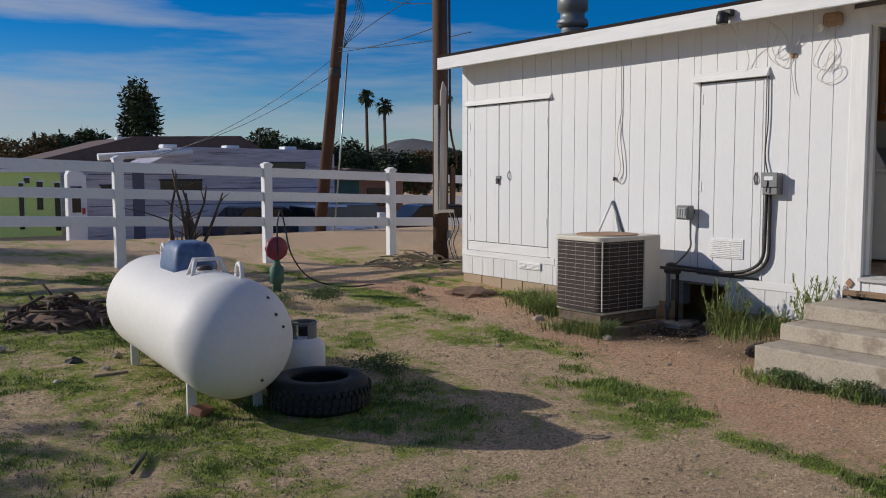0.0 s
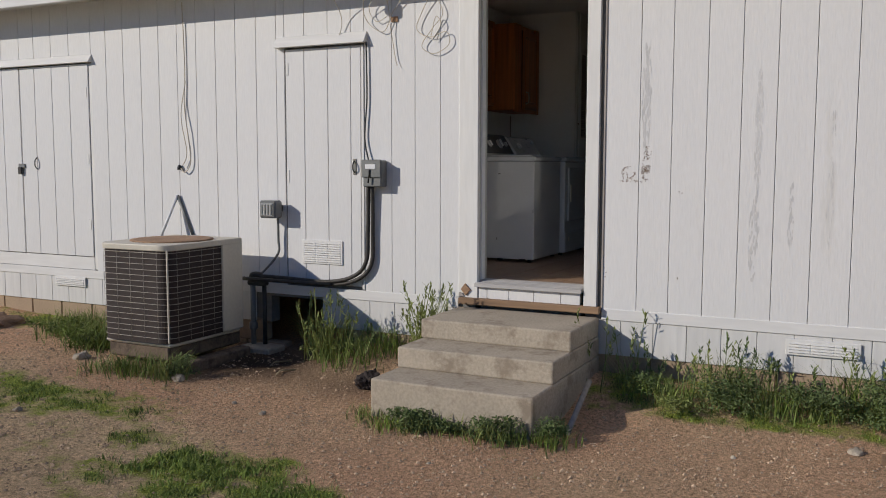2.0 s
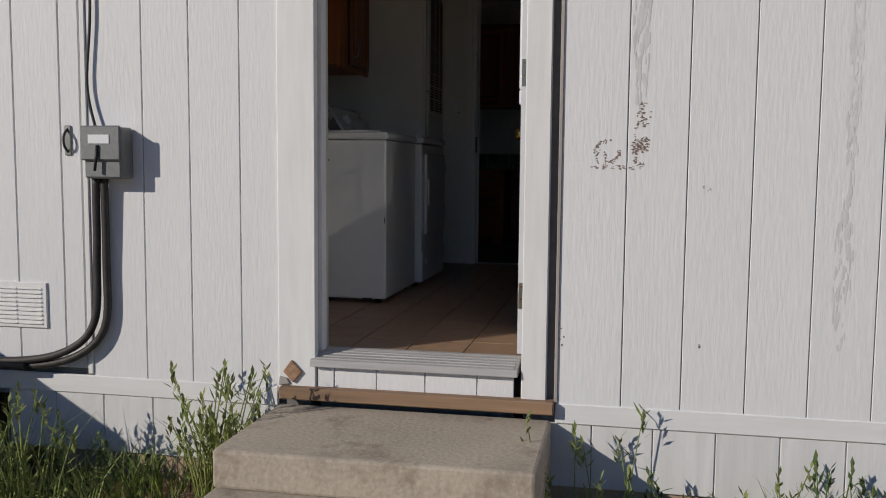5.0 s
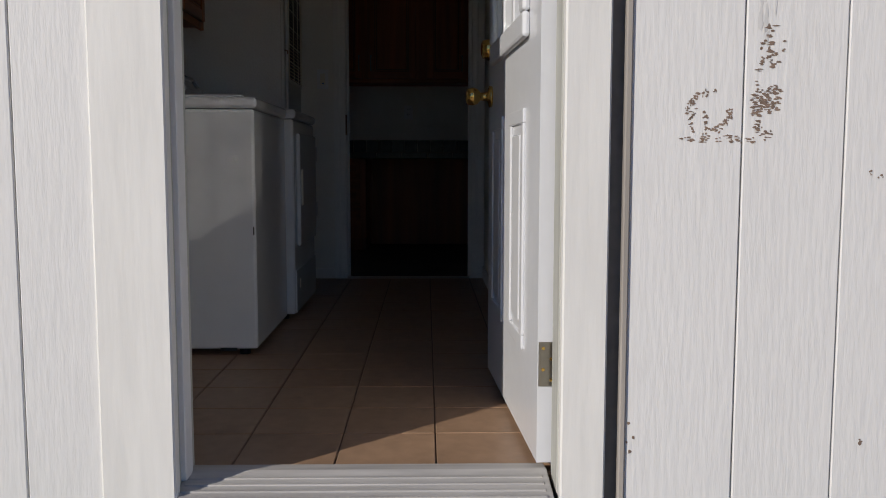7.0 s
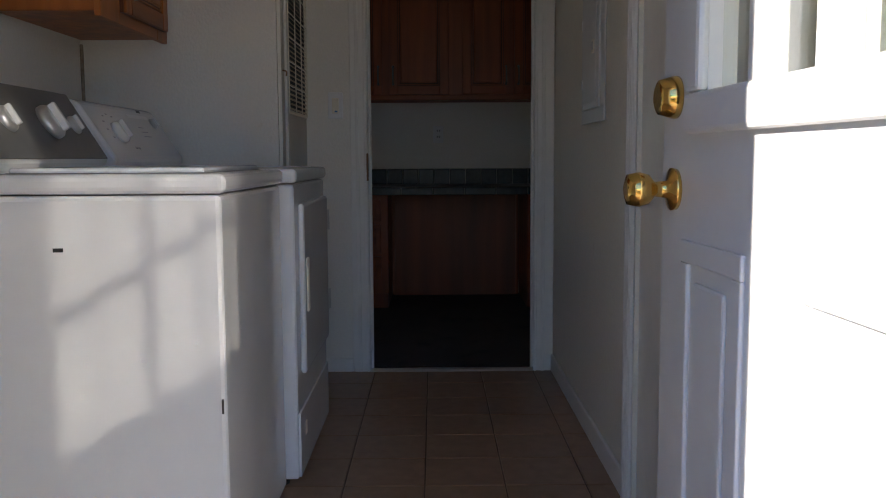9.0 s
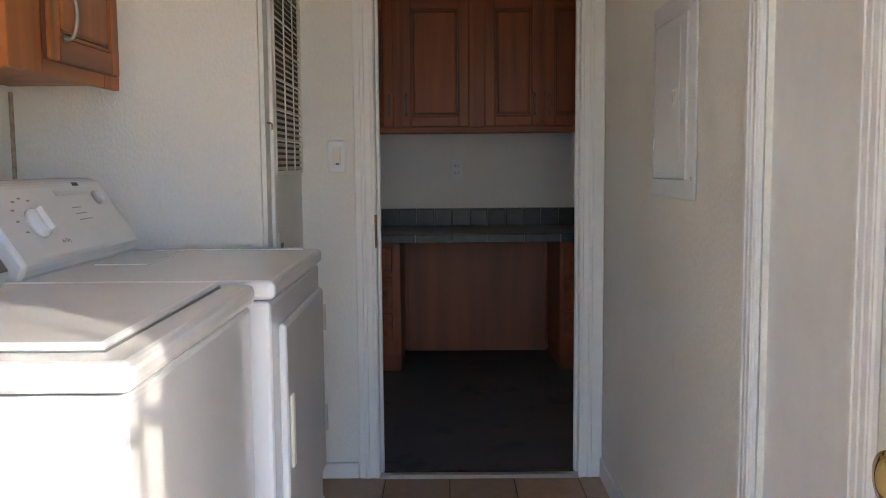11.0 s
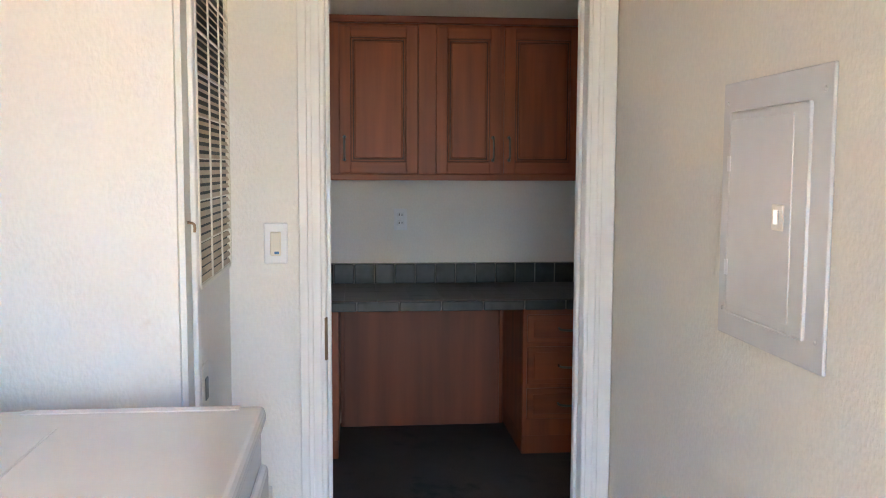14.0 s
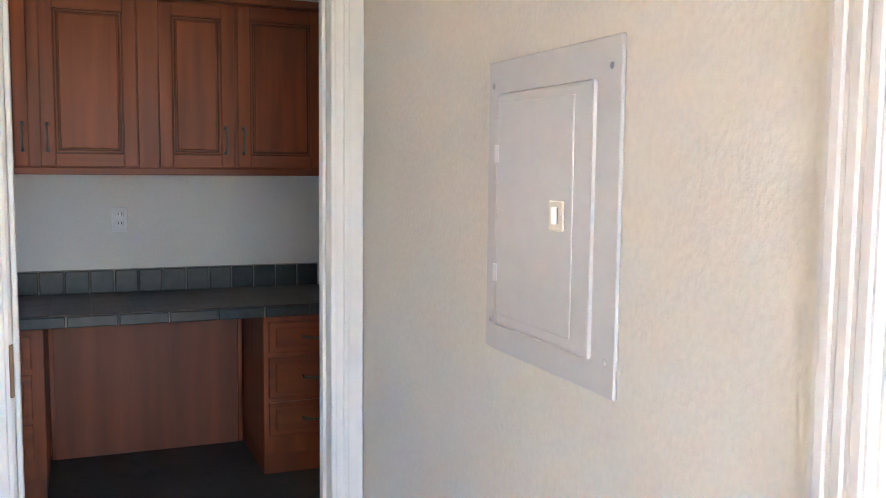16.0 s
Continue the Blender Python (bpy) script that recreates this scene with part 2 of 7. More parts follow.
CAR_S = mat("silver_car_paint", (0.40, 0.41, 0.43), 0.25, 0.05, 5, 1, 0.0, metal=0.5, coat=0.5)
CAR_GL = mat("dark_window_glass", (0.01, 0.012, 0.015), 0.08, 0.1, 5, 1, 0.0)
BRICK_R = mat("terracotta_wall", (0.42, 0.19, 0.11), 0.8, 0.1, 10, 1, 0.2)
TARP_B = mat("blue_plastic", (0.06, 0.20, 0.42), 0.4, 0.1, 10, 1, 0.0)
MAROON = mat("maroon_plastic", (0.22, 0.03, 0.06), 0.5, 0.15, 20, 3, 0.05)
GREEN_P = mat("green_painted_metal", (0.04, 0.12, 0.08), 0.6, 0.2, 20, 3, 0.1)
HILL = mat("brush_hill", (0.078, 0.080, 0.088), 0.95, 0.2, 0.08, 0.02, 0.0)


def pane_mat(name):
    """Thin window glass: clear, with a mirror-like sheen."""
    m = bpy.data.materials.new(name)
    m.use_nodes = True
    n, l = m.node_tree.nodes, m.node_tree.links
    n.clear()
    out, mx, tr, gl = n.new("ShaderNodeOutputMaterial"), n.new("ShaderNodeMixShader"), n.new("ShaderNodeBsdfTransparent"), n.new("ShaderNodeBsdfGlossy")
    tr.inputs["Color"].default_value = (0.90, 0.93, 0.92, 1)
    gl.inputs["Roughness"].default_value = 0.04
    mx.inputs["Fac"].default_value = 0.16
    l.new(tr.outputs[0], mx.inputs[1])
    l.new(gl.outputs[0], mx.inputs[2])
    l.new(mx.outputs[0], out.inputs["Surface"])
    return m


GLASS = pane_mat("clear_glass")
COTTON = mat("dark_rag", (0.035, 0.025, 0.022), 0.9, 0.3, 40, 5, 0.5)
STAIN_D = mat("brown_mud_smear", (0.24, 0.17, 0.13), 0.85, 0.3, 60, 8, 0.2)
STAIN_G = mat("grey_bare_patch", (0.665, 0.66, 0.65), 0.8, 0.12, 50, 8, 0.2, stretch=(1, 1, 0.15))

# ---- mesh helpers ----
def bm_box(x0, x1, y0, y1, z0, z1, bevel=0.0, bm=None, segments=1):
    own = bmesh.new()
    v = [own.verts.new((x, y, z)) for z in (z0, z1) for x, y in ((x0, y0), (x1, y0), (x1, y1), (x0, y1))]
    for f in ((3, 2, 1, 0), (4, 5, 6, 7), (0, 1, 5, 4), (1, 2, 6, 5), (2, 3, 7, 6), (3, 0, 4, 7)):
        own.faces.new([v[i] for i in f])
    if bevel:
        bmesh.ops.bevel(own, geom=own.edges[:], offset=bevel, segments=segments, affect="EDGES", profile=0.5)
    if bm is None:
        return own
    add_bm(bm, own)
    return bm


def add_bm(bm, other):
    table = {v: bm.verts.new(v.co) for v in other.verts}
    for f in other.faces:
        nf = bm.faces.new([table[v] for v in f.verts])
        nf.smooth = f.smooth
    other.free()


def bm_tube(points, radius, sides=8, bm=None, closed=False):
    """A round tube along points; radius one number or one for each point."""
    bm = bm or bmesh.new()
    pts = [Vector(p) for p in points]
    radii = radius if isinstance(radius, (list, tuple)) else [radius] * len(pts)
    rings, last = [], None
    for i, p in enumerate(pts):
        way = (pts[min(i + 1, len(pts) - 1)] - pts[max(i - 1, 0)]).normalized()
        side = way.orthogonal().normalized() if last is None else (last - way * last.dot(way)).normalized()
        last = side
        up = way.cross(side)
        rings.append([bm.verts.new(p + radii[i] * (math.cos(a) * side + math.sin(a) * up)) for a in (2 * math.pi * k / sides for k in range(sides))])
    for a, b in zip(rings, rings[1:]):
        for k in range(sides):
            f = bm.faces.new((a[k], a[(k + 1) % sides], b[(k + 1) % sides], b[k]))
            f.smooth = True
    bm.faces.new(rings[0][::-1])
    bm.faces.new(rings[-1])
    return bm


def bm_lathe(profile, sides=24, axis="z", at=(0, 0, 0), bm=None):
    """A turned body: profile rows of (radius, height) along the axis."""
    bm = bm or bmesh.new()
    at = Vector(at)
    def place(r, h, a):
        c, s_ = r * math.cos(a), r * math.sin(a)
        return at + Vector({"z": (c, s_, h), "y": (c, h, s_), "x": (h, c, s_)}[axis])
    rings = [[bm.verts.new(place(max(r, 1e-4), h, 2 * math.pi * k / sides)) for k in range(sides)] for r, h in profile]
    for a, b in zip(rings, rings[1:]):
        for k in range(sides):
            f = bm.faces.new((a[k], a[(k + 1) % sides], b[(k + 1) % sides], b[k]))
            f.smooth = True
    bm.faces.new(rings[0][::-1])
    bm.faces.new(rings[-1])
    bmesh.ops.recalc_face_normals(bm, faces=bm.faces[:])
    return bm


def bm_prism(outline, axis, a, b, bevel=0.0):
    """A flat outline in the two other axes, drawn out from a to b."""
    bm = bmesh.new()
    def put(p, q, h):
        return {"x": (h, p, q), "y": (p, h, q), "z": (p, q, h)}[axis]
    lo = [bm.verts.new(put(p, q, a)) for p, q in outline]
    hi = [bm.verts.new(put(p, q, b)) for p, q in outline]
    n_ = len(outline)
    bm.faces.new(lo)
    bm.faces.new(hi[::-1])
    for i in range(n_):
        bm.faces.new((lo[i], hi[i], hi[(i + 1) % n_], lo[(i + 1) % n_]))
    bmesh.ops.recalc_face_normals(bm, faces=bm.faces[:])
    if bevel:
        bmesh.ops.bevel(bm, geom=bm.edges[:], offset=bevel, segments=2, affect="EDGES", profile=0.5)
    return bm


def mesh_of(name, bm, material):
    me = bpy.data.meshes.new(name)
    bm.to_mesh(me)
    bm.free()
    me.materials.append(material)
    return me


def thing(name, label, category, at=(0, 0, 0), group="", rz=0.0):
    ob = new(name)
    ob.empty_display_size = 0.1
    ob.matrix_basis = pose(*at, 0, 0, rz)
    return tagged(ob, label, category, group)


def part(name, bm, material, parent, label="", local=False):
    """One mesh under a thing or a part; places in the world unless local."""
    if not local:
        world_m = parent.matrix_basis.copy()
        if parent.parent:
            world_m = parent.parent.matrix_basis @ world_m
        bmesh.ops.transform(bm, matrix=world_m.inverted(), verts=bm.verts[:])
    ob = new(name, mesh_of(name, bm, material))
    ob.parent = parent
    return tagged(ob, label)


def single(name, bm, material, label, category, group="", kind=""):
    """A thing or piece of the setting that is one mesh."""
    c = Vector((0, 0, 0))
    if bm.verts:
        c = Vector((sum(v.co.x for v in bm.verts) / len(bm.verts), sum(v.co.y for v in bm.verts) / len(bm.verts), min(v.co.z for v in bm.verts)))
        bmesh.ops.translate(bm, vec=-c, verts=bm.verts[:])
    ob = new(name, mesh_of(name, bm, material))
    ob.location = c
    return tagged(ob, label, category, group, kind)


def wobble(p, q, sag, n_=10):
    p, q = Vector(p), Vector(q)
    return [p.lerp(q, i / n_) - Vector((0, 0, sag * 4 * (i / n_) * (1 - i / n_))) for i in range(n_ + 1)]


def smooth_path(points, n_=6):
    """A Catmull-Rom line through points."""
    pts = [Vector(p) for p in points]
    out = []
    for i in range(len(pts) - 1):
        a, b, c, d = pts[max(i - 1, 0)], pts[i], pts[i + 1], pts[min(i + 2, len(pts) - 1)]
        for k in range(n_):
            t = k / n_
            out.append(0.5 * (2 * b + (c - a) * t + (2 * a - 5 * b + 4 * c - d) * t * t + (3 * b - a - 3 * c + d) * t ** 3))
    return out + [pts[-1]]

# ---- ground ----
FLOOR, FX = 0.75, 7.5          # indoor floor height; plane of the front siding


def ground_z(x, y):
    z = 0.05 + 0.024 * max(0.0, min(y, 15.5) - 5.0)
    if x < 6.0 and y > 9.0:
        z += 0.03 * min(6.0 - x, 5.0) * min(1.0, (y - 9.0) / 4.0)
    z -= 1.1 * min(1.0, max(0.0, (y - 19.5) / 6.0)) ** 1.5
    # the soil banks up along the foot of the wall
    z += 0.13 * min(1.0, max(0.0, (x - 6.75) / 0.6)) * min(1.0, max(0.0, (6.55 - y) / 0.35)) * (1.0 if x < 7.7 else 0.0)
    return z


TRACK = [(5.75, 8.2), (5.61, 7.64), (5.36, 6.54), (5.0, 5.59), (4.77, 4.89), (4.62, 4.34), (4.57, 3.78), (4.45, 3.3), (4.3, 2.0), (4.2, 0.0)]


def track_x(y):
    for (xa, ya), (xb, yb) in zip(TRACK, TRACK[1:]):
        if yb <= y <= ya:
            return xa + (xb - xa) * (ya - y) / (ya - yb)
    return 5.8 if y > 8 else 4.2


def grass_amount(x, y):
    """How green the ground is, 0 to 1."""
    n1 = noise.noise(Vector((x * 0.9, y * 0.9, 0.0)))
    n2 = noise.noise(Vector((x * 3.1, y * 3.1, 4.0)))
    n3 = noise.noise(Vector((x * 9.0, y * 9.0, 8.0)))
    tx = track_x(y)
    n4 = noise.noise(Vector((x * 24.0, y * 24.0, 3.0)))
    a = 0.55 + 0.38 * n1 + 0.34 * n2 + 0.36 * n3 + 0.22 * n4
    if x > tx + 0.12:
        a -= 0.55 * min(1.0, (x - tx - 0.12) / 0.5)
        if x > 6.9 and (y < 4.2 or y > 7.7):
            a += 0.55
    a += 0.55 * math.exp(-((x - tx) / 0.085) ** 2) * (0.6 + 1.0 * n2)
    if x < tx - 0.2:
        a -= 0.25 * math.exp(-((x - tx + 0.9) / 0.4) ** 2)
    if y > 11.5:
        a -= 0.20 * min(1.0, (y - 11.5) / 3.0)
    if y < 4.6 and x < tx:
        a -= 0.22
    if x < 4.3 and y > 5.0:
        a += 0.08
    if x < 1.6:
        a -= 0.12
    return max(0.0, min(1.0, a))


def ground_material():
    m = bpy.data.materials.new("dirt_and_grass")
    m.use_nodes = True
    n, l = m.node_tree.nodes, m.node_tree.links
    b = n["Principled BSDF"]
    b.inputs["Roughness"].default_value = 0.95
    b.inputs["Specular IOR Level"].default_value = 0.15
    tc = n.new("ShaderNodeTexCoord")

    def tex(scale, detail, rough=0.6):
        k = n.new("ShaderNodeTexNoise")
        k.inputs["Scale"].default_value, k.inputs["Detail"].default_value, k.inputs["Roughness"].default_value = scale, detail, rough
        l.new(tc.outputs["Object"], k.inputs["Vector"])
        return k

    def ramp(src, p0, c0, p1, c1):
        r = n.new("ShaderNodeValToRGB")
        r.color_ramp.elements[0].position, r.color_ramp.elements[1].position = p0, p1
        r.color_ramp.elements[0].color, r.color_ramp.elements[1].color = (*c0, 1), (*c1, 1)
        l.new(src, r.inputs["Fac"])
        return r.outputs["Color"]

    def mix(fac, a, c):
        k = n.new("ShaderNodeMixRGB")
        l.new(fac, k.inputs["Fac"])
        l.new(a, k.inputs["Color1"])
        l.new(c, k.inputs["Color2"])
        return k.outputs["Color"]

    gravel, patch, speck = tex(42.0, 10, 0.85), tex(0.8, 5), tex(90.0, 4, 0.7)
    sand = ramp(gravel.outputs["Fac"], 0.36, (0.22, 0.15, 0.08), 0.57, (0.93, 0.72, 0.455))
    red = ramp(gravel.outputs["Fac"], 0.36, (0.27, 0.13, 0.072), 0.57, (0.90, 0.55, 0.35))
    vr = n.new("ShaderNodeVertexColor")
    vr.layer_name = "cover"
    sep = n.new("ShaderNodeSeparateColor")
    l.new(vr.outputs["Color"], sep.inputs[0])
    dirt = mix(sep.outputs[1], sand, red)
    pebble = ramp(speck.outputs["Fac"], 0.66, (0, 0, 0), 0.72, (1, 1, 1))
    pale = n.new("ShaderNodeRGB")
    pale.outputs[0].default_value = (0.66, 0.58, 0.45, 1)
    pf = n.new("ShaderNodeMath")
    pf.operation = "MULTIPLY"
    l.new(pebble, pf.inputs[0])
    pf.inputs[1].default_value = 0.6
    dirt = mix(pf.outputs[0], dirt, pale.outputs[0])
    thatch = ramp(speck.outputs["Fac"], 0.35, (0.08, 0.12, 0.015), 0.60, (0.46, 0.52, 0.10))
    clump = tex(11.0, 6, 0.65)
    pre = n.new("ShaderNodeMath")
    pre.operation = "MULTIPLY_ADD"
    l.new(clump.outputs["Fac"], pre.inputs[0])
    pre.inputs[1].default_value = 1.1
    l.new(sep.outputs[0], pre.inputs[2])
    add = n.new("ShaderNodeMath")
    add.operation = "MULTIPLY_ADD"
    l.new(gravel.outputs["Fac"], add.inputs[0])
    add.inputs[1].default_value = 0.6
    l.new(pre.outputs[0], add.inputs[2])
    fac = n.new("ShaderNodeMapRange")
    fac.inputs["From Min"].default_value, fac.inputs["From Max"].default_value = 1.22, 1.60
    l.new(add.outputs[0], fac.inputs["Value"])
    # dark soil colour that also paints in the shade below the conduit
    shaded_soil = n.new("ShaderNodeRGB")
    shaded_soil.outputs[0].default_value = (0.075, 0.05, 0.036, 1)
    dirt = mix(sep.outputs[2], dirt, shaded_soil.outputs[0])
    l.new(mix(fac.outputs[0], dirt, thatch), b.inputs["Base Color"])
    bp = n.new("ShaderNodeBump")
    bp.inputs["Strength"].default_value, bp.inputs["Distance"].default_value = 1.0, 0.033
    l.new(gravel.outputs["Fac"], bp.inputs["Height"])
    l.new(bp.outputs[0], b.inputs["Normal"])
    return m


def spans(parts_):
    out = []
    for a, b, step in parts_:
        k = max(1, round((b - a) / step))
        out += [a + (b - a) * i / k for i in range(k)]
    return out + [parts_[-1][1]]


def build_ground():
    xs = spans([(-900, -40, 215), (-40, -6, 4), (-6, -1, 0.5), (-1, 8.0, 0.09), (8.0, 14, 0.5), (14, 50, 4), (50, 900, 212)])
    ys = spans([(-900, -40, 215), (-40, -4, 4), (-4, 1.5, 0.5), (1.5, 12.0, 0.09), (12.0, 20.0, 0.25), (20, 34, 1.0), (34, 60, 4), (60, 900, 210)])
    verts, cover = [], []
    for y in ys:
        for x in xs:
            near = -2 < x < 9 and 0 < y < 20
            z = ground_z(x, y)
            if near:
                z += 0.022 * noise.noise(Vector((x * 1.3, y * 1.3, 1.0))) + 0.010 * noise.noise(Vector((x * 5, y * 5, 2.0)))
            verts.append((x, y, z))
            tx = track_x(y)
            red = (max(0.22, min(1.0, (x - tx + 0.1) / 0.5)) if y < 12 else 0.45) * (0.75 + 0.5 * noise.noise(Vector((x * 0.8, y * 0.8, 6.0))))
            # mask of dark soil and painted shade by the pipes and steps
            soil_shade = math.exp(-(((x - 7.0) / 0.62) ** 2 + ((y - 6.85) / 0.72) ** 2) ** 1.5) + 0.6 * math.exp(-(((x - 6.7) / 0.3) ** 2 + ((y - 5.75) / 0.35) ** 2))
            cover.append((grass_amount(x, y) if near else 0.25, red, min(1.0, soil_shade)))
    nx = len(xs)
    faces = [(j * nx + i, j * nx + i + 1, (j + 1) * nx + i + 1, (j + 1) * nx + i) for j in range(len(ys) - 1) for i in range(nx - 1)]
    me = bpy.data.meshes.new("ground")
    me.from_pydata(verts, [], faces)
    col = me.color_attributes.new("cover", "FLOAT_COLOR", "POINT")
    for i, (g, r, d) in enumerate(cover):
        col.data[i].color = (g, r, d, 1)
    me.materials.append(ground_material())
    for p in me.polygons:
        p.use_smooth = True
    tagged(new("ground", me), "bare tan dirt yard with patches of short green grass", "ground", kind="structure")


build_ground()

# ---- house shell ----
Y_END, Y_FAR, X_BACK = 10.71, -4.0, 13.372
DOOR_Y0, DOOR_Y1, DOOR_TOP = 4.405, 5.17, 2.85


def wall_object(name, boxes, material, label):
    bm = bmesh.new()
    for b_ in boxes:
        bm_box(*b_, bm=bm)
    return single(name, bm, material, label, "wall", kind="structure")


# sheathing behind the siding, its dark colour standing for groove shade, and the outer walls that close the house
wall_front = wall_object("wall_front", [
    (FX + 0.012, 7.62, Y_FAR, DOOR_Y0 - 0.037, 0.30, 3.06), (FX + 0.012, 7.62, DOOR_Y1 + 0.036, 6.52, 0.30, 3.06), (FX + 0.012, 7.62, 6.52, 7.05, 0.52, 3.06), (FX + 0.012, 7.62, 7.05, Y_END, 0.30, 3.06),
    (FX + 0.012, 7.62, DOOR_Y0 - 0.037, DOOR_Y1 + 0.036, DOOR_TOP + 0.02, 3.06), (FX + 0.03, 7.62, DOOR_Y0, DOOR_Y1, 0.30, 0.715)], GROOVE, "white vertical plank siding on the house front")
wall_object("wall_end", [(7.62, X_BACK, Y_END - 0.12, Y_END - 0.002, 0.30, 3.10)], SIDING, "white painted end wall of the house")
wall_object("wall_end_far", [(7.62, X_BACK, Y_FAR, Y_FAR + 0.12, 0.30, 3.10)], SIDING, "white painted far end wall")
wall_object("wall_back", [(X_BACK, X_BACK + 0.12, Y_FAR, 5.62, 0.30, 3.10), (X_BACK, X_BACK + 0.12, 6.52, Y_END, 0.30, 3.10), (X_BACK, X_BACK + 0.12, 5.62, 6.52, 0.30, 1.65), (X_BACK, X_BACK + 0.12, 5.62, 6.52, 2.75, 3.10)], SIDING, "white painted rear wall")
floor_deck = bm_box(7.62, 11.06, 4.30, 6.1, 0.60, FLOOR - 0.006)
single("floor", floor_deck, FLOOR_J, "tan vinyl tile floor of the laundry hall", "floor", kind="structure")
single("floor_carpet", bm_box(11.06, X_BACK, 2.2, 7.2, 0.60, FLOOR + 0.004), CARPET, "dark brown worn carpet in the office", "carpet", kind="structure")

# roof: low slope, white fascia, dark felt edge
roof = bm_prism([(7.17, 3.135), (10.4, 3.70), (13.75, 3.135), (13.75, 3.165), (10.4, 3.74), (7.13, 3.165)], "y", Y_FAR - 0.2, Y_END + 0.11)
single("roof", roof, SHINGLE, "dark low-sloped roof of the house", "roof", kind="structure")
single("soffit", bm_box(7.19, 7.62, Y_FAR, Y_END + 0.10, 3.045, 3.062), TRIM_X, "white boarded soffit under the eave", "soffit", kind="structure")
fascia = single("fascia", bm_box(7.15, 7.188, Y_FAR - 0.2, Y_END + 0.10, 2.985, 3.135, 0.004), TRIM_X, "white peeling fascia board along the eave", "trim", kind="structure")
single("fascia_end", bm_prism([(7.188, 2.985), (7.188, 3.135), (10.4, 3.69), (13.7, 3.135), (13.7, 2.985), (10.4, 3.53)], "y", Y_END + 0.07, Y_END + 0.105), TRIM_X, "white rake board at the gable", "trim", kind="structure")
single("gable_wall", bm_prism([(7.6, 3.06), (10.4, 3.55), (13.45, 3.06)], "y", Y_END - 0.12, Y_END - 0.02), SIDING, "white gable siding", "wall", kind="structure")

# inside walls
HALL_R, ALC_L, END_X, ALC_X, GRILLE_Y = 4.305, 6.10, 11.0, 10.35, 5.385
wall_object("wall_hall_south", [(9.40, END_X + 0.1, HALL_R - 0.09, HALL_R, FLOOR, 3.13)], PLASTER_H, "cream textured hall wall with brown scuffs")
wall_object("wall_hall_south_2", [(7.62, 9.02, HALL_R - 0.09, HALL_R, FLOOR, 3.13)], PLASTER_H, "cream textured wall behind the open door")
wall_object("wall_hall_niche", [(9.02, 9.40, HALL_R - 0.09, HALL_R - 0.03, FLOOR, 3.13)], PLASTER_H, "cream wall behind the closed hall doorway")
wall_object("wall_alcove_north", [(7.62, ALC_X + 0.1, ALC_L, ALC_L + 0.09, FLOOR, 3.13)], PLASTER, "cream textured wall behind the washer")
wall_object("wall_alcove_end", [(ALC_X, ALC_X + 0.09, GRILLE_Y + 0.012, ALC_L, FLOOR, 3.13)], PLASTER, "cream textured wall beside the dryer")
wall_object("wall_closet", [(ALC_X + 0.02, END_X, GRILLE_Y, GRILLE_Y + 0.09, FLOOR, 3.13)], PLASTER, "cream closet wall with a return air grille")
IN_Y0, IN_Y1, IN_TOP = 4.39, 5.12, 2.83
wall_object("wall_hall_end", [(END_X, END_X + 0.1, IN_Y1 + 0.017, GRILLE_Y + 0.3, FLOOR, 3.13), (END_X, END_X + 0.1, HALL_R - 0.09, IN_Y0 - 0.017, FLOOR, 3.13), (END_X, END_X + 0.1, IN_Y0 - 0.017, IN_Y1 + 0.017, IN_TOP + 0.01, 3.13)], PLASTER, "cream wall with a doorway to the office")
wall_object("wall_inner_front", [(7.62, 7.66, HALL_R, DOOR_Y0 - 0.037, FLOOR, 3.13), (7.62, 7.66, DOOR_Y1 + 0.036, ALC_L, FLOOR, 3.13), (7.62, 7.66, DOOR_Y0 - 0.037, DOOR_Y1 + 0.036, DOOR_TOP + 0.022, 3.13)], PLASTER, "cream wall round the back door")
wall_object("wall_office_back", [(13.27, 13.37, 2.2, 5.62, FLOOR, 3.13), (13.27, 13.37, 6.52, 7.2, FLOOR, 3.13), (13.27, 13.37, 5.62, 6.52, FLOOR, 1.65), (13.27, 13.37, 5.62, 6.52, 2.75, 3.13)], PLASTER, "cream office wall behind the desk")
wall_object("wall_office_south", [(END_X + 0.1, 11.55, 3.70, 3.80, FLOOR, 3.13), (11.55, 13.27, 3.70, 3.80, FLOOR, 3.13)], PLASTER, "cream office side wall")
wall_object("wall_office_north", [(END_X + 0.1, 13.27, 6.6, 6.7, FLOOR, 3.13)], PLASTER, "cream office side wall")
wall_object("wall_office_west", [(END_X, END_X + 0.1, 3.70, HALL_R - 0.09, FLOOR, 3.13), (END_X, END_X + 0.1, GRILLE_Y + 0.3, 6.7, FLOOR, 3.13)], PLASTER, "cream office wall")
single("ceiling", bm_box(7.62, 13.37, 2.2, 7.2, 3.13, 3.16), CEIL, "white textured ceiling", "ceiling", kind="structure")

# ---- siding ----
def plank_mesh(name, w, z0, z1, material, depth=0.012):
    return mesh_of(name, bm_box(-depth, 0, -w / 2 + 0.0016, w / 2 - 0.0016, z0, z1, 0.0022), material)


# edges of the planks along the front; openings are left free
left_edges = [5.32, 5.48, 5.69, 5.89, 6.13]
mid_edges = [6.87, 6.95, 7.15, 7.36, 7.57] + [7.57 + 0.2075 * i for i in range(1, 7)] + [9.0]
right_edges = [4.25, 4.01, 3.80, 3.58, 3.37, 3.16, 2.94, 2.71] + [2.71 - 0.216 * i for i in range(1, 32)]
corner_edges = [10.60, 10.71]
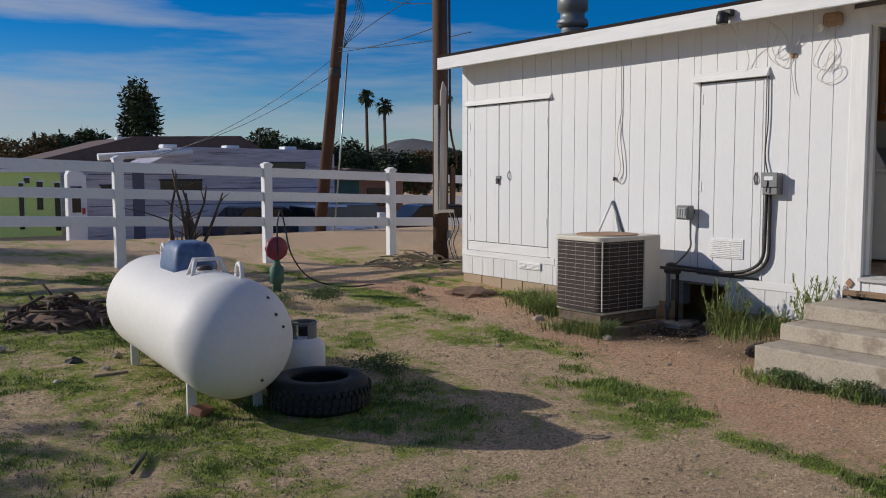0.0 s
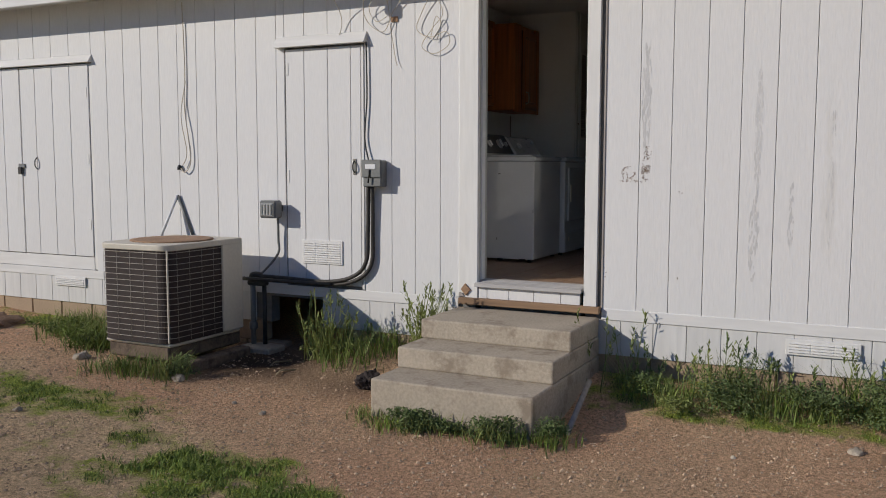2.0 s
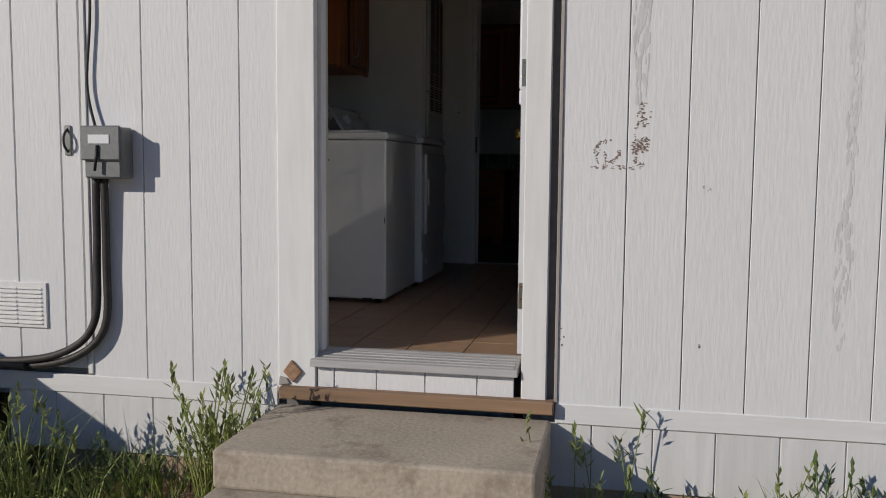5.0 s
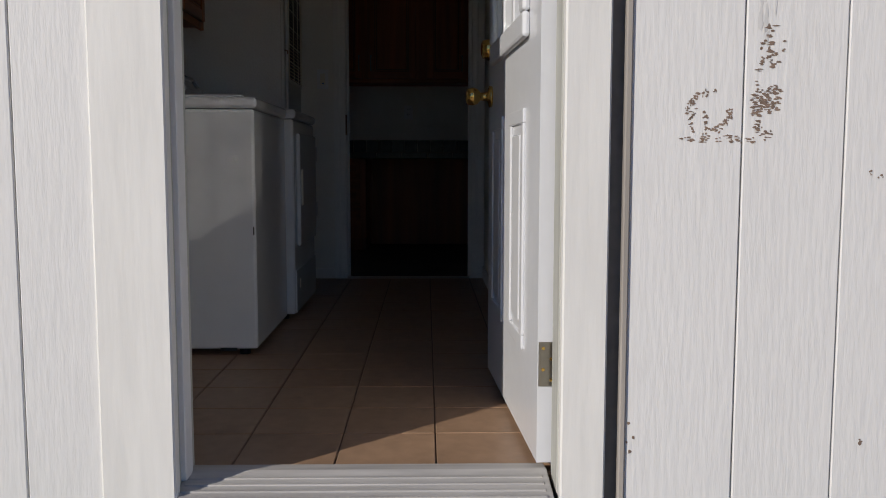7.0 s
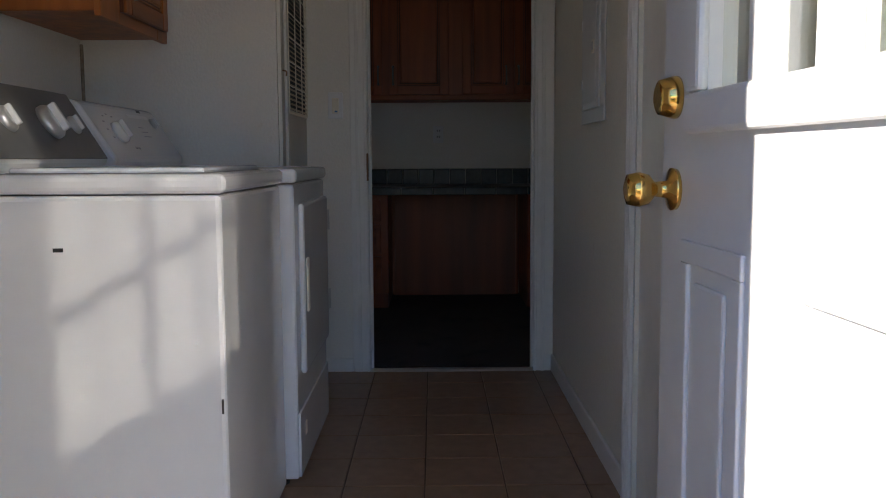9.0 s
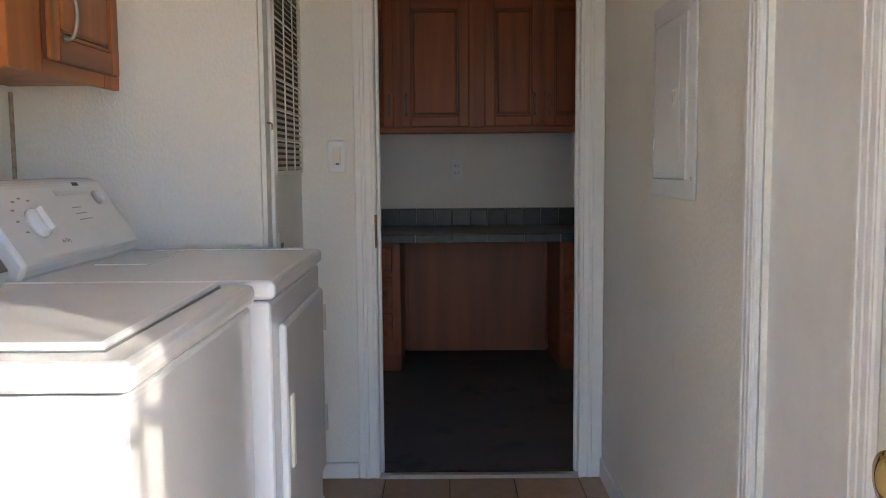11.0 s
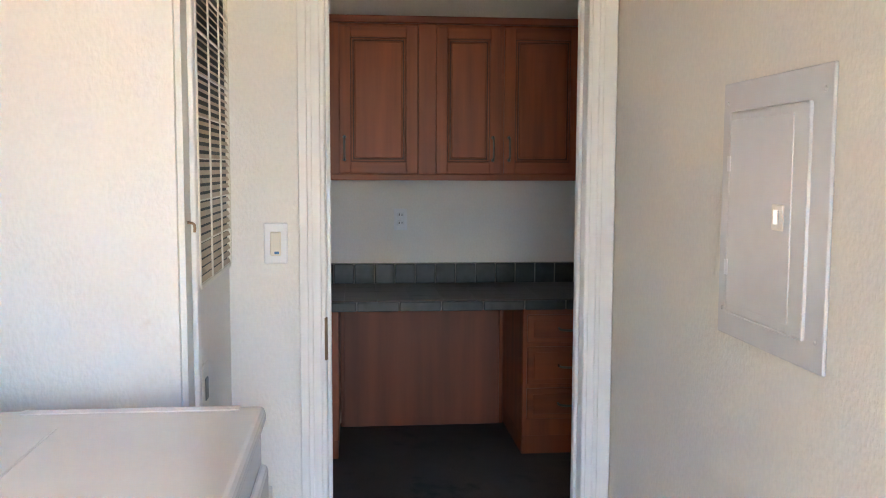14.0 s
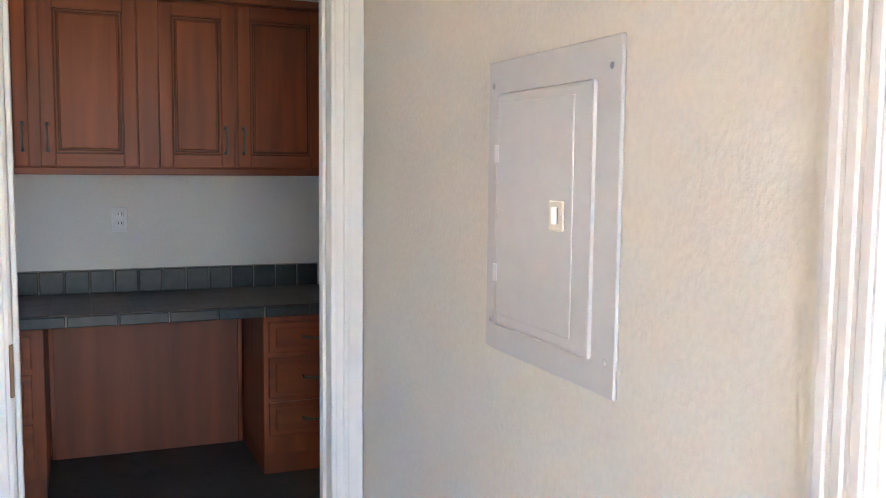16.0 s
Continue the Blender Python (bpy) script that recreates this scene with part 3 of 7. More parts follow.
PLANKS = [(a, b, 0.62, 3.05) for e in (left_edges, mid_edges, corner_edges) for a, b in zip(e, e[1:])]
PLANKS += [(b, a, 0.62, 2.70 if a < 3.95 and a > 1.4 else 3.05) for a, b in zip(right_edges, right_edges[1:]) if b > Y_FAR]
over = [6.13, 6.25, 6.46, 6.68, 6.87]
PLANKS += [(a, b, 2.60, 3.05) for a, b in zip(over, over[1:])]
shed_edges = [9.0, 9.28, 9.51, 9.74, 9.94, 10.19, 10.44, 10.60]
PLANKS += [(a, b, 2.58, 3.05) for a, b in zip(shed_edges, shed_edges[1:])]
sill_edges = [4.40, 4.54, 4.74, 4.93, 5.10, 5.17]
PLANKS += [(a, b, 0.625, 0.714) for a, b in zip(sill_edges, sill_edges[1:])]

# area lamp and unseen window, both added to brighten the office
office_fill = new("office_daylight", bpy.data.lights.new("office_daylight", "AREA"))
office_fill.data.shape, office_fill.data.size, office_fill.data.size_y = "RECTANGLE", 0.86, 1.06
office_fill.data.energy, office_fill.data.color = 0.04, (1.0, 0.96, 0.90)
office_fill.matrix_world = look((13.50, 6.07, 2.2), (12.0, 6.07, 2.1))
window_1 = thing("window_1", "unseen white window frame added for the office lamp", "window", (13.37, 6.07, 1.65))
window_1["kind"] = "structure"
for ya, yb, za, zb in ((5.62, 5.66, 1.65, 2.75), (6.48, 6.52, 1.65, 2.75), (5.66, 6.48, 1.65, 1.69), (5.66, 6.48, 2.71, 2.75), (5.66, 6.48, 2.18, 2.21)):
    part("window_frame", bm_box(13.30, 13.36, ya, yb, za, zb, 0.004), GLOSS_W, window_1)
# ---- steps ----
steps = thing("concrete_steps", "three beige painted concrete steps up to the back door", "steps", (7.0, 4.78, 0.0))
for k, (x0, z1, y0, y1) in enumerate([(6.205, 0.295, 4.255, 5.315), (6.545, 0.43, 4.257, 5.317), (6.875, 0.56, 4.259, 5.319)]):
    b_ = bm_box(x0, 7.485 - 0.004 * k, y0, y1, (-0.1, 0.294, 0.429)[k], z1, 0.012, segments=2)
    part("step", b_, CONCRETE, steps)
single("ledger_board", bm_box(7.44, 7.50, 4.25, 5.31, 0.585, 0.632, 0.004), BARE_WOOD, "bare brown timber ledger under the door sill", "board", kind="structure")

# ---- air conditioner ----
def air_conditioner():
    x0, x1, y0, y1, z0, z1 = 6.38, 7.21, 7.10, 7.78, 0.27, 1.02
    ac = thing("air_conditioner", "old cream air conditioning condenser with dark coil and wire guard", "air conditioner", (6.85, 7.45, z0))
    part("base_pan", bm_box(x0 + 0.03, x1 - 0.01, y0 + 0.012, y1 - 0.01, z0, z0 + 0.035, 0.02), AC_BODY, ac)
    r = 0.10
    def outline(d, xr):
        pts = []
        for cx, cy, a0 in ((x0 + r, y0 + r, 180), (xr - 0.02, y0 + 0.02, 270), (xr - 0.02, y1 - 0.02, 0), (x0 + r, y1 - r, 90)):
            rr = r if cx == x0 + r else 0.02
            pts += [(cx + (rr - d) * math.cos(radians(a0 + k * 15)), cy + (rr - d) * math.sin(radians(a0 + k * 15))) for k in range(7)]
        return pts
    part("coil", bm_prism(outline(0.009, x1 - 0.22), "z", z0 + 0.03, z1 - 0.04), AC_COIL, ac)
    part("side_panel", bm_box(x1 - 0.24, x1, y0 - 0.004, y1 + 0.004, z0 + 0.03, z1 - 0.035, 0.008), AC_BODY, ac, "plain cream service panel")
    part("top_cover", bm_prism(outline(-0.006, x1), "z", z1 - 0.045, z1, 0.008), AC_BODY, ac, "cream top cover with rust")
    part("fan_guard", bm_lathe([(0.31, 0.0), (0.31, 0.008), (0.28, 0.010), (0.06, 0.008)], 32, at=(x0 + 0.42, (y0 + y1) / 2, z1)), RUST, ac, "rusty round fan guard")
    for i in range(16):
        z = z0 + 0.07 + i * (z1 - z0 - 0.13) / 15
        loop = [(x, y, z) for x, y in outline(0.004, x1 - 0.22)]
        part("wire", bm_tube(loop[21:] + loop[:14], 0.0023, 5), AC_WIRE, ac)
    edge = [(x0, y0 + r + k * 0.13) for k in range(5)] + [(x0 + 0.03, y0 + 0.03)] + [(x0 + r + k * 0.13, y0) for k in range(5)]
    for x, y in edge:
        part("wire", bm_tube([(x - 0.001, y - 0.001, z0 + 0.04), (x - 0.001, y - 0.001, z1 - 0.045)], 0.0011, 5), AC_WIRE, ac)
    part("corner_strip", bm_box(x0 + 0.018, x0 + 0.030, y0 + 0.016, y0 + 0.028, z0 + 0.04, z1 - 0.04, 0.002), AC_BODY, ac)
    pad = thing("concrete_pad", "low weathered concrete slab and blocks under the condenser", "pad", (6.85, 7.45, 0.1))
    # slab and kerb hold the condenser's shade in their colour, besides damp
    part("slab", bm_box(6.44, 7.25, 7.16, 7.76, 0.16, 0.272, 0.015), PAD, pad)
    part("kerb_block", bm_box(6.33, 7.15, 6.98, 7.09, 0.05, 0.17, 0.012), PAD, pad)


air_conditioner()
brace = thing("angle_bracket", "white painted steel bracket on the siding", "bracket", (7.49, 7.75, 1.0))
part("arm", bm_tube([(7.30, 8.06, 0.95), (7.47, 8.00, 1.33)], 0.014, 6), FENCE_W, brace)
part("arm", bm_tube([(7.47, 8.00, 1.33), (7.48, 7.84, 0.98)], 0.014, 6), GREY_M, brace)

# ---- fixtures on the siding ----
def doors_on_siding():
    d = thing("shed_door", "pair of white plank utility doors with a hasp", "door", (7.49, 9.8, 0.66))
    edges = [9.04, 9.28, 9.51, 9.74, 9.94]
    edges2 = [9.95, 10.19, 10.44, 10.58]
    for es, nm in ((edges, "leaf"), (edges2, "leaf")):
        bm = bm_box(7.503, 7.511, es[0], es[-1], 0.75, 2.50)
        leaf = part(nm, bm, SIDING, d)
        for a, b in zip(es, es[1:]):
            part("plank", bm_box(7.486, 7.504, a + 0.0018, b - 0.0018, 0.75, 2.50, 0.003), SIDING, leaf)
        for z in (1.0, 1.6, 2.2):
            y = es[0] + 0.03 if es is edges else es[-1] - 0.04
            part("hinge", bm_box(7.482, 7.4875, y - 0.012, y + 0.012, z, z + 0.09, 0.002), TRIM, leaf)
    part("jamb", bm_box(7.494, 7.508, 9.0, 9.036, 0.63, 2.50, 0.002), TRIM, d)
    part("jamb", bm_box(7.494, 7.508, 10.584, 10.60, 0.63, 2.50, 0.002), TRIM, d)
    part("bottom_rail", bm_box(7.492, 7.508, 9.04, 10.58, 0.625, 0.742, 0.003), TRIM_X, d)
    part("drip_cap", bm_prism([(7.44, 2.51), (7.499, 2.51), (7.499, 2.58), (7.485, 2.58)], "y", 8.985, 10.62, 0.004), TRIM_X, d)
    part("hasp", bm_box(7.474, 7.4855, 9.90, 9.99, 1.56, 1.60, 0.004), GREY_M, d, "dark steel hasp and padlock")
    part("padlock", bm_box(7.455, 7.474, 9.93, 9.98, 1.50, 1.57, 0.006), DARK_M, d)
    part("pull_handle", bm_tube(smooth_path([(7.486, 9.74, 1.66), (7.46, 9.74, 1.63), (7.46, 9.74, 1.58), (7.486, 9.74, 1.55)]), 0.006, 6), GREY_M, d)
    h = thing("utility_hatch", "white plank hatch door with drip cap and latch", "door", (7.49, 6.5, 0.63))
    leaf = part("leaf", bm_box(7.503, 7.511, 6.16, 6.86, 0.65, 2.50), SIDING, h)
    es = [6.16, 6.25, 6.46, 6.68, 6.86]
    for a, b in zip(es, es[1:]):
        part("plank", bm_box(7.486, 7.504, a + 0.0018, b - 0.0018, 0.65, 2.50, 0.003), SIDING, leaf)
    part("jamb", bm_box(7.480, 7.508, 6.130, 6.152, 0.63, 2.50, 0.002), TRIM, h)
    part("drip_cap", bm_prism([(7.43, 2.515), (7.499, 2.515), (7.499, 2.60), (7.482, 2.60)], "y", 6.10, 6.94, 0.004), TRIM_X, h)
    for z in (1.45, 2.30):
        part("hinge", bm_box(7.482, 7.4875, 6.83, 6.855, z, z + 0.10, 0.002), TRIM, leaf)
    part("latch", bm_box(7.478, 7.4855, 6.20, 6.23, 1.52, 1.64, 0.003), NICKEL, h, "worn nickel slide latch")
    part("latch_bow", bm_tube(smooth_path([(7.486, 6.215, 1.63), (7.455, 6.215, 1.60), (7.455, 6.215, 1.56), (7.486, 6.215, 1.53)]), 0.005, 6), DARK_M, h)
    hr = thing("awning_hatch", "white plank hatch with narrow drip strip", "hatch", (7.49, 2.7, 2.7))
    part("drip_strip", bm_box(7.470, 7.488, 1.40, 3.93, 2.69, 2.715, 0.003), TRIM_X, hr)
    es = [3.90, 3.58, 3.37, 3.16, 2.94, 2.71, 2.49, 2.28, 2.06, 1.84, 1.62, 1.44]
    for a, b in zip(es, es[1:]):
        part("plank", bm_box(7.484, 7.502, b + 0.003, a - 0.003, 2.716, 3.04, 0.003), SIDING, hr)


doors_on_siding()


def louvre_vent(y0, y1, z0, z1, x, cols):
    v = thing("wall_vent", "white louvred metal vent on the siding", "vent", (x, (y0 + y1) / 2, z0), "vents on the siding")
    part("frame", bm_box(x - 0.010, x, y0, y1, z0, z1, 0.003), TRIM, v)
    w = (y1 - y0 - 0.03) / cols
    n_ = max(3, int((z1 - z0 - 0.02) / 0.017))
    for c in range(cols):
        for i in range(n_):
            za = z0 + 0.014 + i * (z1 - z0 - 0.028) / n_
            ya = y0 + 0.015 + c * w + 0.006
            part("slat", bm_prism([(x - 0.010, za), (x - 0.018, za + 0.004), (x - 0.010, za + 0.010)], "y", ya, ya + w - 0.012), SKIRT, v)


louvre_vent(6.33, 6.71, 0.81, 1.00, 7.486, 3)
louvre_vent(9.15, 9.55, 0.46, 0.55, 7.484, 3)
louvre_vent(2.63, 3.06, 0.42, 0.52, 7.484, 3)


def electric_box():
    b = thing("disconnect_box", "grey metal electrical disconnect box on the siding", "electrical box", (7.44, 6.01, 1.43))
    part("box", bm_box(7.395, 7.486, 5.93, 6.09, 1.43, 1.63, 0.008), GREY_M, b)
    part("cover", bm_box(7.380, 7.396, 5.925, 6.095, 1.50, 1.635, 0.006), GREY_M, b)
    part("label_plate", bm_box(7.377, 7.381, 5.97, 6.06, 1.565, 1.60, 0.001), FENCE_W, b, "white rating label")
    part("lever", bm_tube([(7.376, 6.02, 1.56), (7.372, 6.03, 1.46)], 0.006, 6), BLACK, b)
    cables = [((7.44, 6.07, 1.44), (7.45, 6.08, 1.1), (7.45, 6.10, 0.85), (7.44, 6.22, 0.73), (7.43, 6.45, 0.68), (7.40, 6.8, 0.69), (7.37, 7.15, 0.70)),
              ((7.45, 6.04, 1.44), (7.46, 6.045, 1.1), (7.46, 6.06, 0.83), (7.45, 6.20, 0.70), (7.44, 6.45, 0.655), (7.41, 6.8, 0.665), (7.38, 7.15, 0.68))]
    for c in cables:
        part("conduit", bm_tube(smooth_path(c), 0.016, 8), DARK_M, b, "dark flexible conduit")
    part("conduit", bm_tube(smooth_path([(7.47, 6.10, 2.52), (7.47, 6.095, 2.1), (7.468, 6.115, 1.8), (7.46, 6.075, 1.62)]), 0.006, 6), CABLE_B, b, "thin black cable")
    f = thing("work_light", "square grey outdoor light on a conduit", "lamp", (7.45, 6.95, 1.17))
    part("housing", bm_box(7.34, 7.44, 6.87, 7.03, 1.17, 1.31, 0.014), GREY_M, f)
    part("lens", bm_box(7.333, 7.341, 6.89, 7.01, 1.19, 1.29, 0.004), SILVER, f, "ribbed silver lens")
    for i in range(4):
        part("fin", bm_box(7.329, 7.334, 6.90 + i * 0.03, 6.91 + i * 0.03, 1.20, 1.28), GREY_M, f)
    part("bracket", bm_box(7.44, 7.487, 6.90, 6.96, 1.22, 1.27, 0.004), DARK_M, f)
    part("conduit", bm_tube(smooth_path([(7.44, 6.92, 1.18), (7.45, 6.925, 1.0), (7.45, 6.93, 0.88), (7.43, 7.05, 0.74), (7.38, 7.13, 0.66)]), 0.010, 8), GREY_M, f)
    p = thing("water_pipes", "grey upright water pipes with valves on a block", "pipes", (7.4, 7.05, 0.1))
    part("pipe", bm_tube([(7.36, 7.12, 0.12), (7.36, 7.12, 0.68)], 0.022, 10), GREY_M, p)
    part("pipe", bm_tube([(7.38, 7.02, 0.12), (7.38, 7.02, 0.62)], 0.018, 10), DARK_M, p)
    part("elbow", bm_tube(smooth_path([(7.36, 7.12, 0.66), (7.36, 7.12, 0.70), (7.38, 7.06, 0.70), (7.38, 7.02, 0.64)]), 0.026, 10), DARK_M, p)
    part("valve", bm_box(7.33, 7.41, 6.99, 7.16, 0.62, 0.665, 0.012), DARK_M, p)
    part("coupling", bm_lathe([(0.03, 0.0), (0.034, 0.01), (0.034, 0.05), (0.03, 0.06)], 12, at=(7.36, 7.12, 0.26)), GREY_M, p)
    part("pipe", bm_tube([(7.30, 7.30, 0.68), (7.42, 6.4, 0.66)], 0.016, 8), DARK_M, p)
    part("foot_block", bm_box(7.22, 7.44, 6.86, 7.18, 0.05, 0.14, 0.012), CONCRETE, p)


electric_box()


def wires():
    w = thing("loose_cable", "cream cable hanging down the siding to a plug", "cable", (7.47, 7.9, 1.5))
    part("cable", bm_tube(smooth_path([(7.47, 7.90, 2.95), (7.475, 7.89, 2.4), (7.47, 7.90, 2.1), (7.46, 7.86, 1.85), (7.465, 7.84, 1.62), (7.46, 7.90, 1.53), (7.47, 7.96, 1.57)]), 0.005, 6), CABLE_W, w)
    part("cable", bm_tube(smooth_path([(7.475, 7.885, 2.3), (7.46, 7.93, 2.0), (7.465, 7.88, 1.7), (7.46, 7.93, 1.58)]), 0.004, 6), CABLE_W, w)
    part("plug", bm_lathe([(0.018, 0), (0.02, 0.02), (0.012, 0.04)], 10, at=(7.47, 7.97, 1.55)), BLACK, w)
    t = thing("cable_tangle", "tangled cream telephone wires hanging under the eave", "cable", (7.45, 5.8, 2.5))
    runs = [[(7.2, 6.35, 3.0), (7.42, 6.30, 2.75), (7.47, 6.33, 2.6), (7.47, 6.41, 2.53)],
            [(7.2, 6.05, 3.02), (7.40, 5.98, 2.9), (7.45, 6.06, 2.76), (7.46, 6.0, 2.66), (7.46, 5.9, 2.7)],
            [(7.2, 6.02, 3.02), (7.40, 5.90, 2.85), (7.46, 5.88, 2.6), (7.47, 5.85, 2.4), (7.465, 5.83, 2.33)],
            [(7.25, 5.95, 3.0), (7.44, 6.1, 2.72), (7.46, 5.95, 2.58), (7.46, 5.86, 2.72), (7.45, 5.75, 2.84)],
            [(7.44, 5.50, 2.88), (7.46, 5.62, 2.7), (7.46, 5.66, 2.58), (7.46, 5.55, 2.52), (7.455, 5.42, 2.55), (7.46, 5.40, 2.46), (7.46, 5.52, 2.40), (7.46, 5.62, 2.46), (7.455, 5.53, 2.58), (7.46, 5.45, 2.68), (7.46, 5.50, 2.80)],
            [(7.455, 5.54, 2.53), (7.45, 5.50, 2.66), (7.45, 5.46, 2.60), (7.455, 5.53, 2.50)]]
    for r in runs:
        part("wire", bm_tube(smooth_path(r), 0.0032, 5), CABLE_W, t)
    part("staple_plate", bm_box(7.478, 7.487, 5.83, 5.89, 2.65, 2.69, 0.002), RUST, t, "rusty bracket")
    f = thing("flood_lamp", "black twin flood lamp bracket on the fascia", "lamp", (7.12, 6.3, 3.02))
    part("bracket", bm_box(7.09, 7.15, 6.25, 6.40, 3.04, 3.10, 0.008), BLACK, f)
    part("shade", bm_lathe([(0.02, 0.0), (0.05, -0.03), (0.055, -0.10), (0.05, -0.11)], 14, at=(7.06, 6.32, 3.08)), BLACK, f)
    p = thing("porch_lamp", "rusty porch lamp holder with a bare bulb", "lamp", (7.42, 5.47, 2.85))
    part("holder", bm_box(7.40, 7.487, 5.40, 5.56, 2.88, 2.99, 0.02), RUST, p)
    part("bulb", bm_lathe([(0.012, 0.04), (0.03, 0.02), (0.034, -0.005), (0.02, -0.03), (0.004, -0.036)], 14, at=(7.41, 5.58, 2.87)), IVORY, p)


wires()

# ---- back door ----
GLINT = 0.36                   # watts per square metre of the lamps that stand in for sun mirrored by the door glass
def back_door():
    fr = thing("door_1", "white painted frame of the open back door", "door frame", (7.5, 4.8, 0.6))
    fr["kind"] = "structure"
    part("casing", bm_box(7.478, 7.512, 5.172, 5.325, 0.60, 2.98, 0.004), TRIM, fr)
    part("casing", bm_box(7.478, 7.512, 4.280, 4.374, 0.60, 3.0, 0.004), TRIM, fr)
    part("head_casing", bm_box(7.480, 7.512, 4.278, 5.325, 2.855, 3.0, 0.004), TRIM_X, fr)
    part("jamb", bm_box(7.512, 7.66, 5.180, 5.204, 0.74, 2.875, 0.002), JAMB_G, fr, "grey weathered jamb")
    # on the hinge side the weathered grey also carries the jamb's shade
    part("jamb", bm_box(7.512, 7.60, 4.364, 4.376, 0.74, 2.875, 0.002), JAMB_G, fr, "grey weathered jamb")
    part("stop", bm_box(7.545, 7.60, 5.168, 5.182, 0.76, 2.86, 0.002), FENCE_W, fr)
    part("head_jamb", bm_box(7.512, 7.66, 4.40, 5.17, 2.845, 2.87, 0.002), TRIM, fr)
    part("threshold", bm_prism([(7.455, 0.715), (7.66, 0.715), (7.66, 0.757), (7.60, 0.765), (7.46, 0.742)], "y", 4.385, 5.19, 0.003), WORN_AL, fr, "worn aluminium threshold")
    for i in range(4):
        part("tread_rib", bm_box(7.475 + i * 0.028, 7.487 + i * 0.028, 4.40, 5.17, 0.742 + 0.004 * i, 0.749 + 0.004 * i), WORN_AL, fr)
    part("post", bm_box(7.480, 7.500, 4.238, 4.252, 0.62, 3.0, 0.003), GREY_W, fr, "bare split edge of the siding")
    part("rot_block", bm_prism([(5.225, 0.690), (5.262, 0.645), (5.302, 0.688), (5.268, 0.735)], "x", 7.464, 7.480, 0.004), RUST, fr, "rotten brown wood at the casing foot")
    part("rot_block", bm_prism([(5.275, 0.640), (5.322, 0.632), (5.318, 0.668), (5.288, 0.662)], "x", 7.468, 7.480, 0.003), GREY_W, fr)
    d = thing("door_leaf", "open white steel door with glazed top and brass knob", "door", (7.62, 4.364, 0.772), rz=2.7)
    # local: x along the leaf, y across it, the outer face at +y
    W_, T_, H_ = 0.945, 0.042, 2.055
    gx0, gx1, gz0, gz1 = 0.205, 0.742, 1.0, 1.88
    slab = bmesh.new()
    for b_ in ((0, gx0, 0, T_, 0, H_), (gx1, W_, 0, T_, 0, H_), (gx0, gx1, 0, T_, 0, gz0), (gx0, gx1, 0, T_, gz1, H_)):
        bm_box(*b_, bm=slab)
    part("slab", slab, DOOR_W, d, local=True)
    def moulding(x0, x1, z0, z1, w, h, nm, par):
        for b_ in ((x0, x1, z0, z0 + w), (x0, x1, z1 - w, z1), (x0, x0 + w, z0 + w, z1 - w), (x1 - w, x1, z0 + w, z1 - w)):
            part(nm, bm_box(b_[0], b_[1], T_ - 0.001, T_ + h, b_[2], b_[3], h * 0.45, segments=2), DOOR_W, par, local=True)
    moulding(gx0 - 0.055, gx1 + 0.055, gz0 - 0.04, gz1 + 0.05, 0.06, 0.018, "glazing_frame", d)
    for k in (1, 2):
        xm = gx0 + (gx1 - gx0) * k / 3
        zm = gz0 + (gz1 - gz0) * k / 3
        part("muntin", bm_box(xm - 0.019, xm + 0.019, 0.012, T_ + 0.008, gz0, gz1, 0.004), DOOR_W, d, local=True)
        part("muntin", bm_box(gx0, gx1, 0.0125, T_ + 0.0075, zm - 0.015, zm + 0.015, 0.004), DOOR_W, d, local=True)
    for i in range(3):
        for j in range(3):
            xa, xb = gx0 + (gx1 - gx0) * i / 3 + 0.011, gx0 + (gx1 - gx0) * (i + 1) / 3 - 0.011
            za, zb = gz0 + (gz1 - gz0) * j / 3 + 0.011, gz0 + (gz1 - gz0) * (j + 1) / 3 - 0.011
            pane = part("pane", bm_box(xa - 0.004, xb + 0.004, 0.019, 0.024, za - 0.004, zb + 0.004), GLASS, d, local=True)
            pane.visible_shadow = False
    for x0, x1 in ((0.20, 0.445), (0.587, 0.832)):
        moulding(x0, x1, 0.215, 0.80, 0.035, 0.007, "panel_moulding", d)
        part("raised_panel", bm_box(x0 + 0.06, x1 - 0.06, T_ - 0.001, T_ + 0.006, 0.275, 0.74, 0.005, segments=2), DOOR_W, d, local=True)
    knob = part("knob", bm_lathe([(0.033, 0.0), (0.034, 0.008), (0.014, 0.014), (0.012, 0.035), (0.024, 0.045), (0.028, 0.06), (0.024, 0.078), (0.012, 0.082)], 24, "y", (0.878, T_, 0.875)), BRASS, d, "polished brass knob", local=True)
    part("deadbolt", bm_lathe([(0.033, 0.0), (0.034, 0.006), (0.027, 0.030), (0.020, 0.033)], 24, "y", (0.878, T_, 1.020)), BRASS, d, "polished brass deadbolt", local=True)
    for z in (0.175, 1.02, 1.82):
        hinge = part("hinge", bm_box(-0.003, 0.0, 0.004, 0.040, z, z + 0.10, 0.001), NICKEL, d, "satin nickel hinge", local=True)
        part("hinge_pin", bm_tube([(-0.004, -0.006, z - 0.004), (-0.004, -0.006, z + 0.104)], 0.007, 8), NICKEL, d, local=True)
        for k in range(4):
            part("screw", bm_lathe([(0.004, 0.0), (0.004, -0.0015)], 8, "x", (-0.003, 0.012 + 0.018 * (k % 2), z + 0.014 + 0.024 * k)), BRASS, hinge, local=True)


back_door()


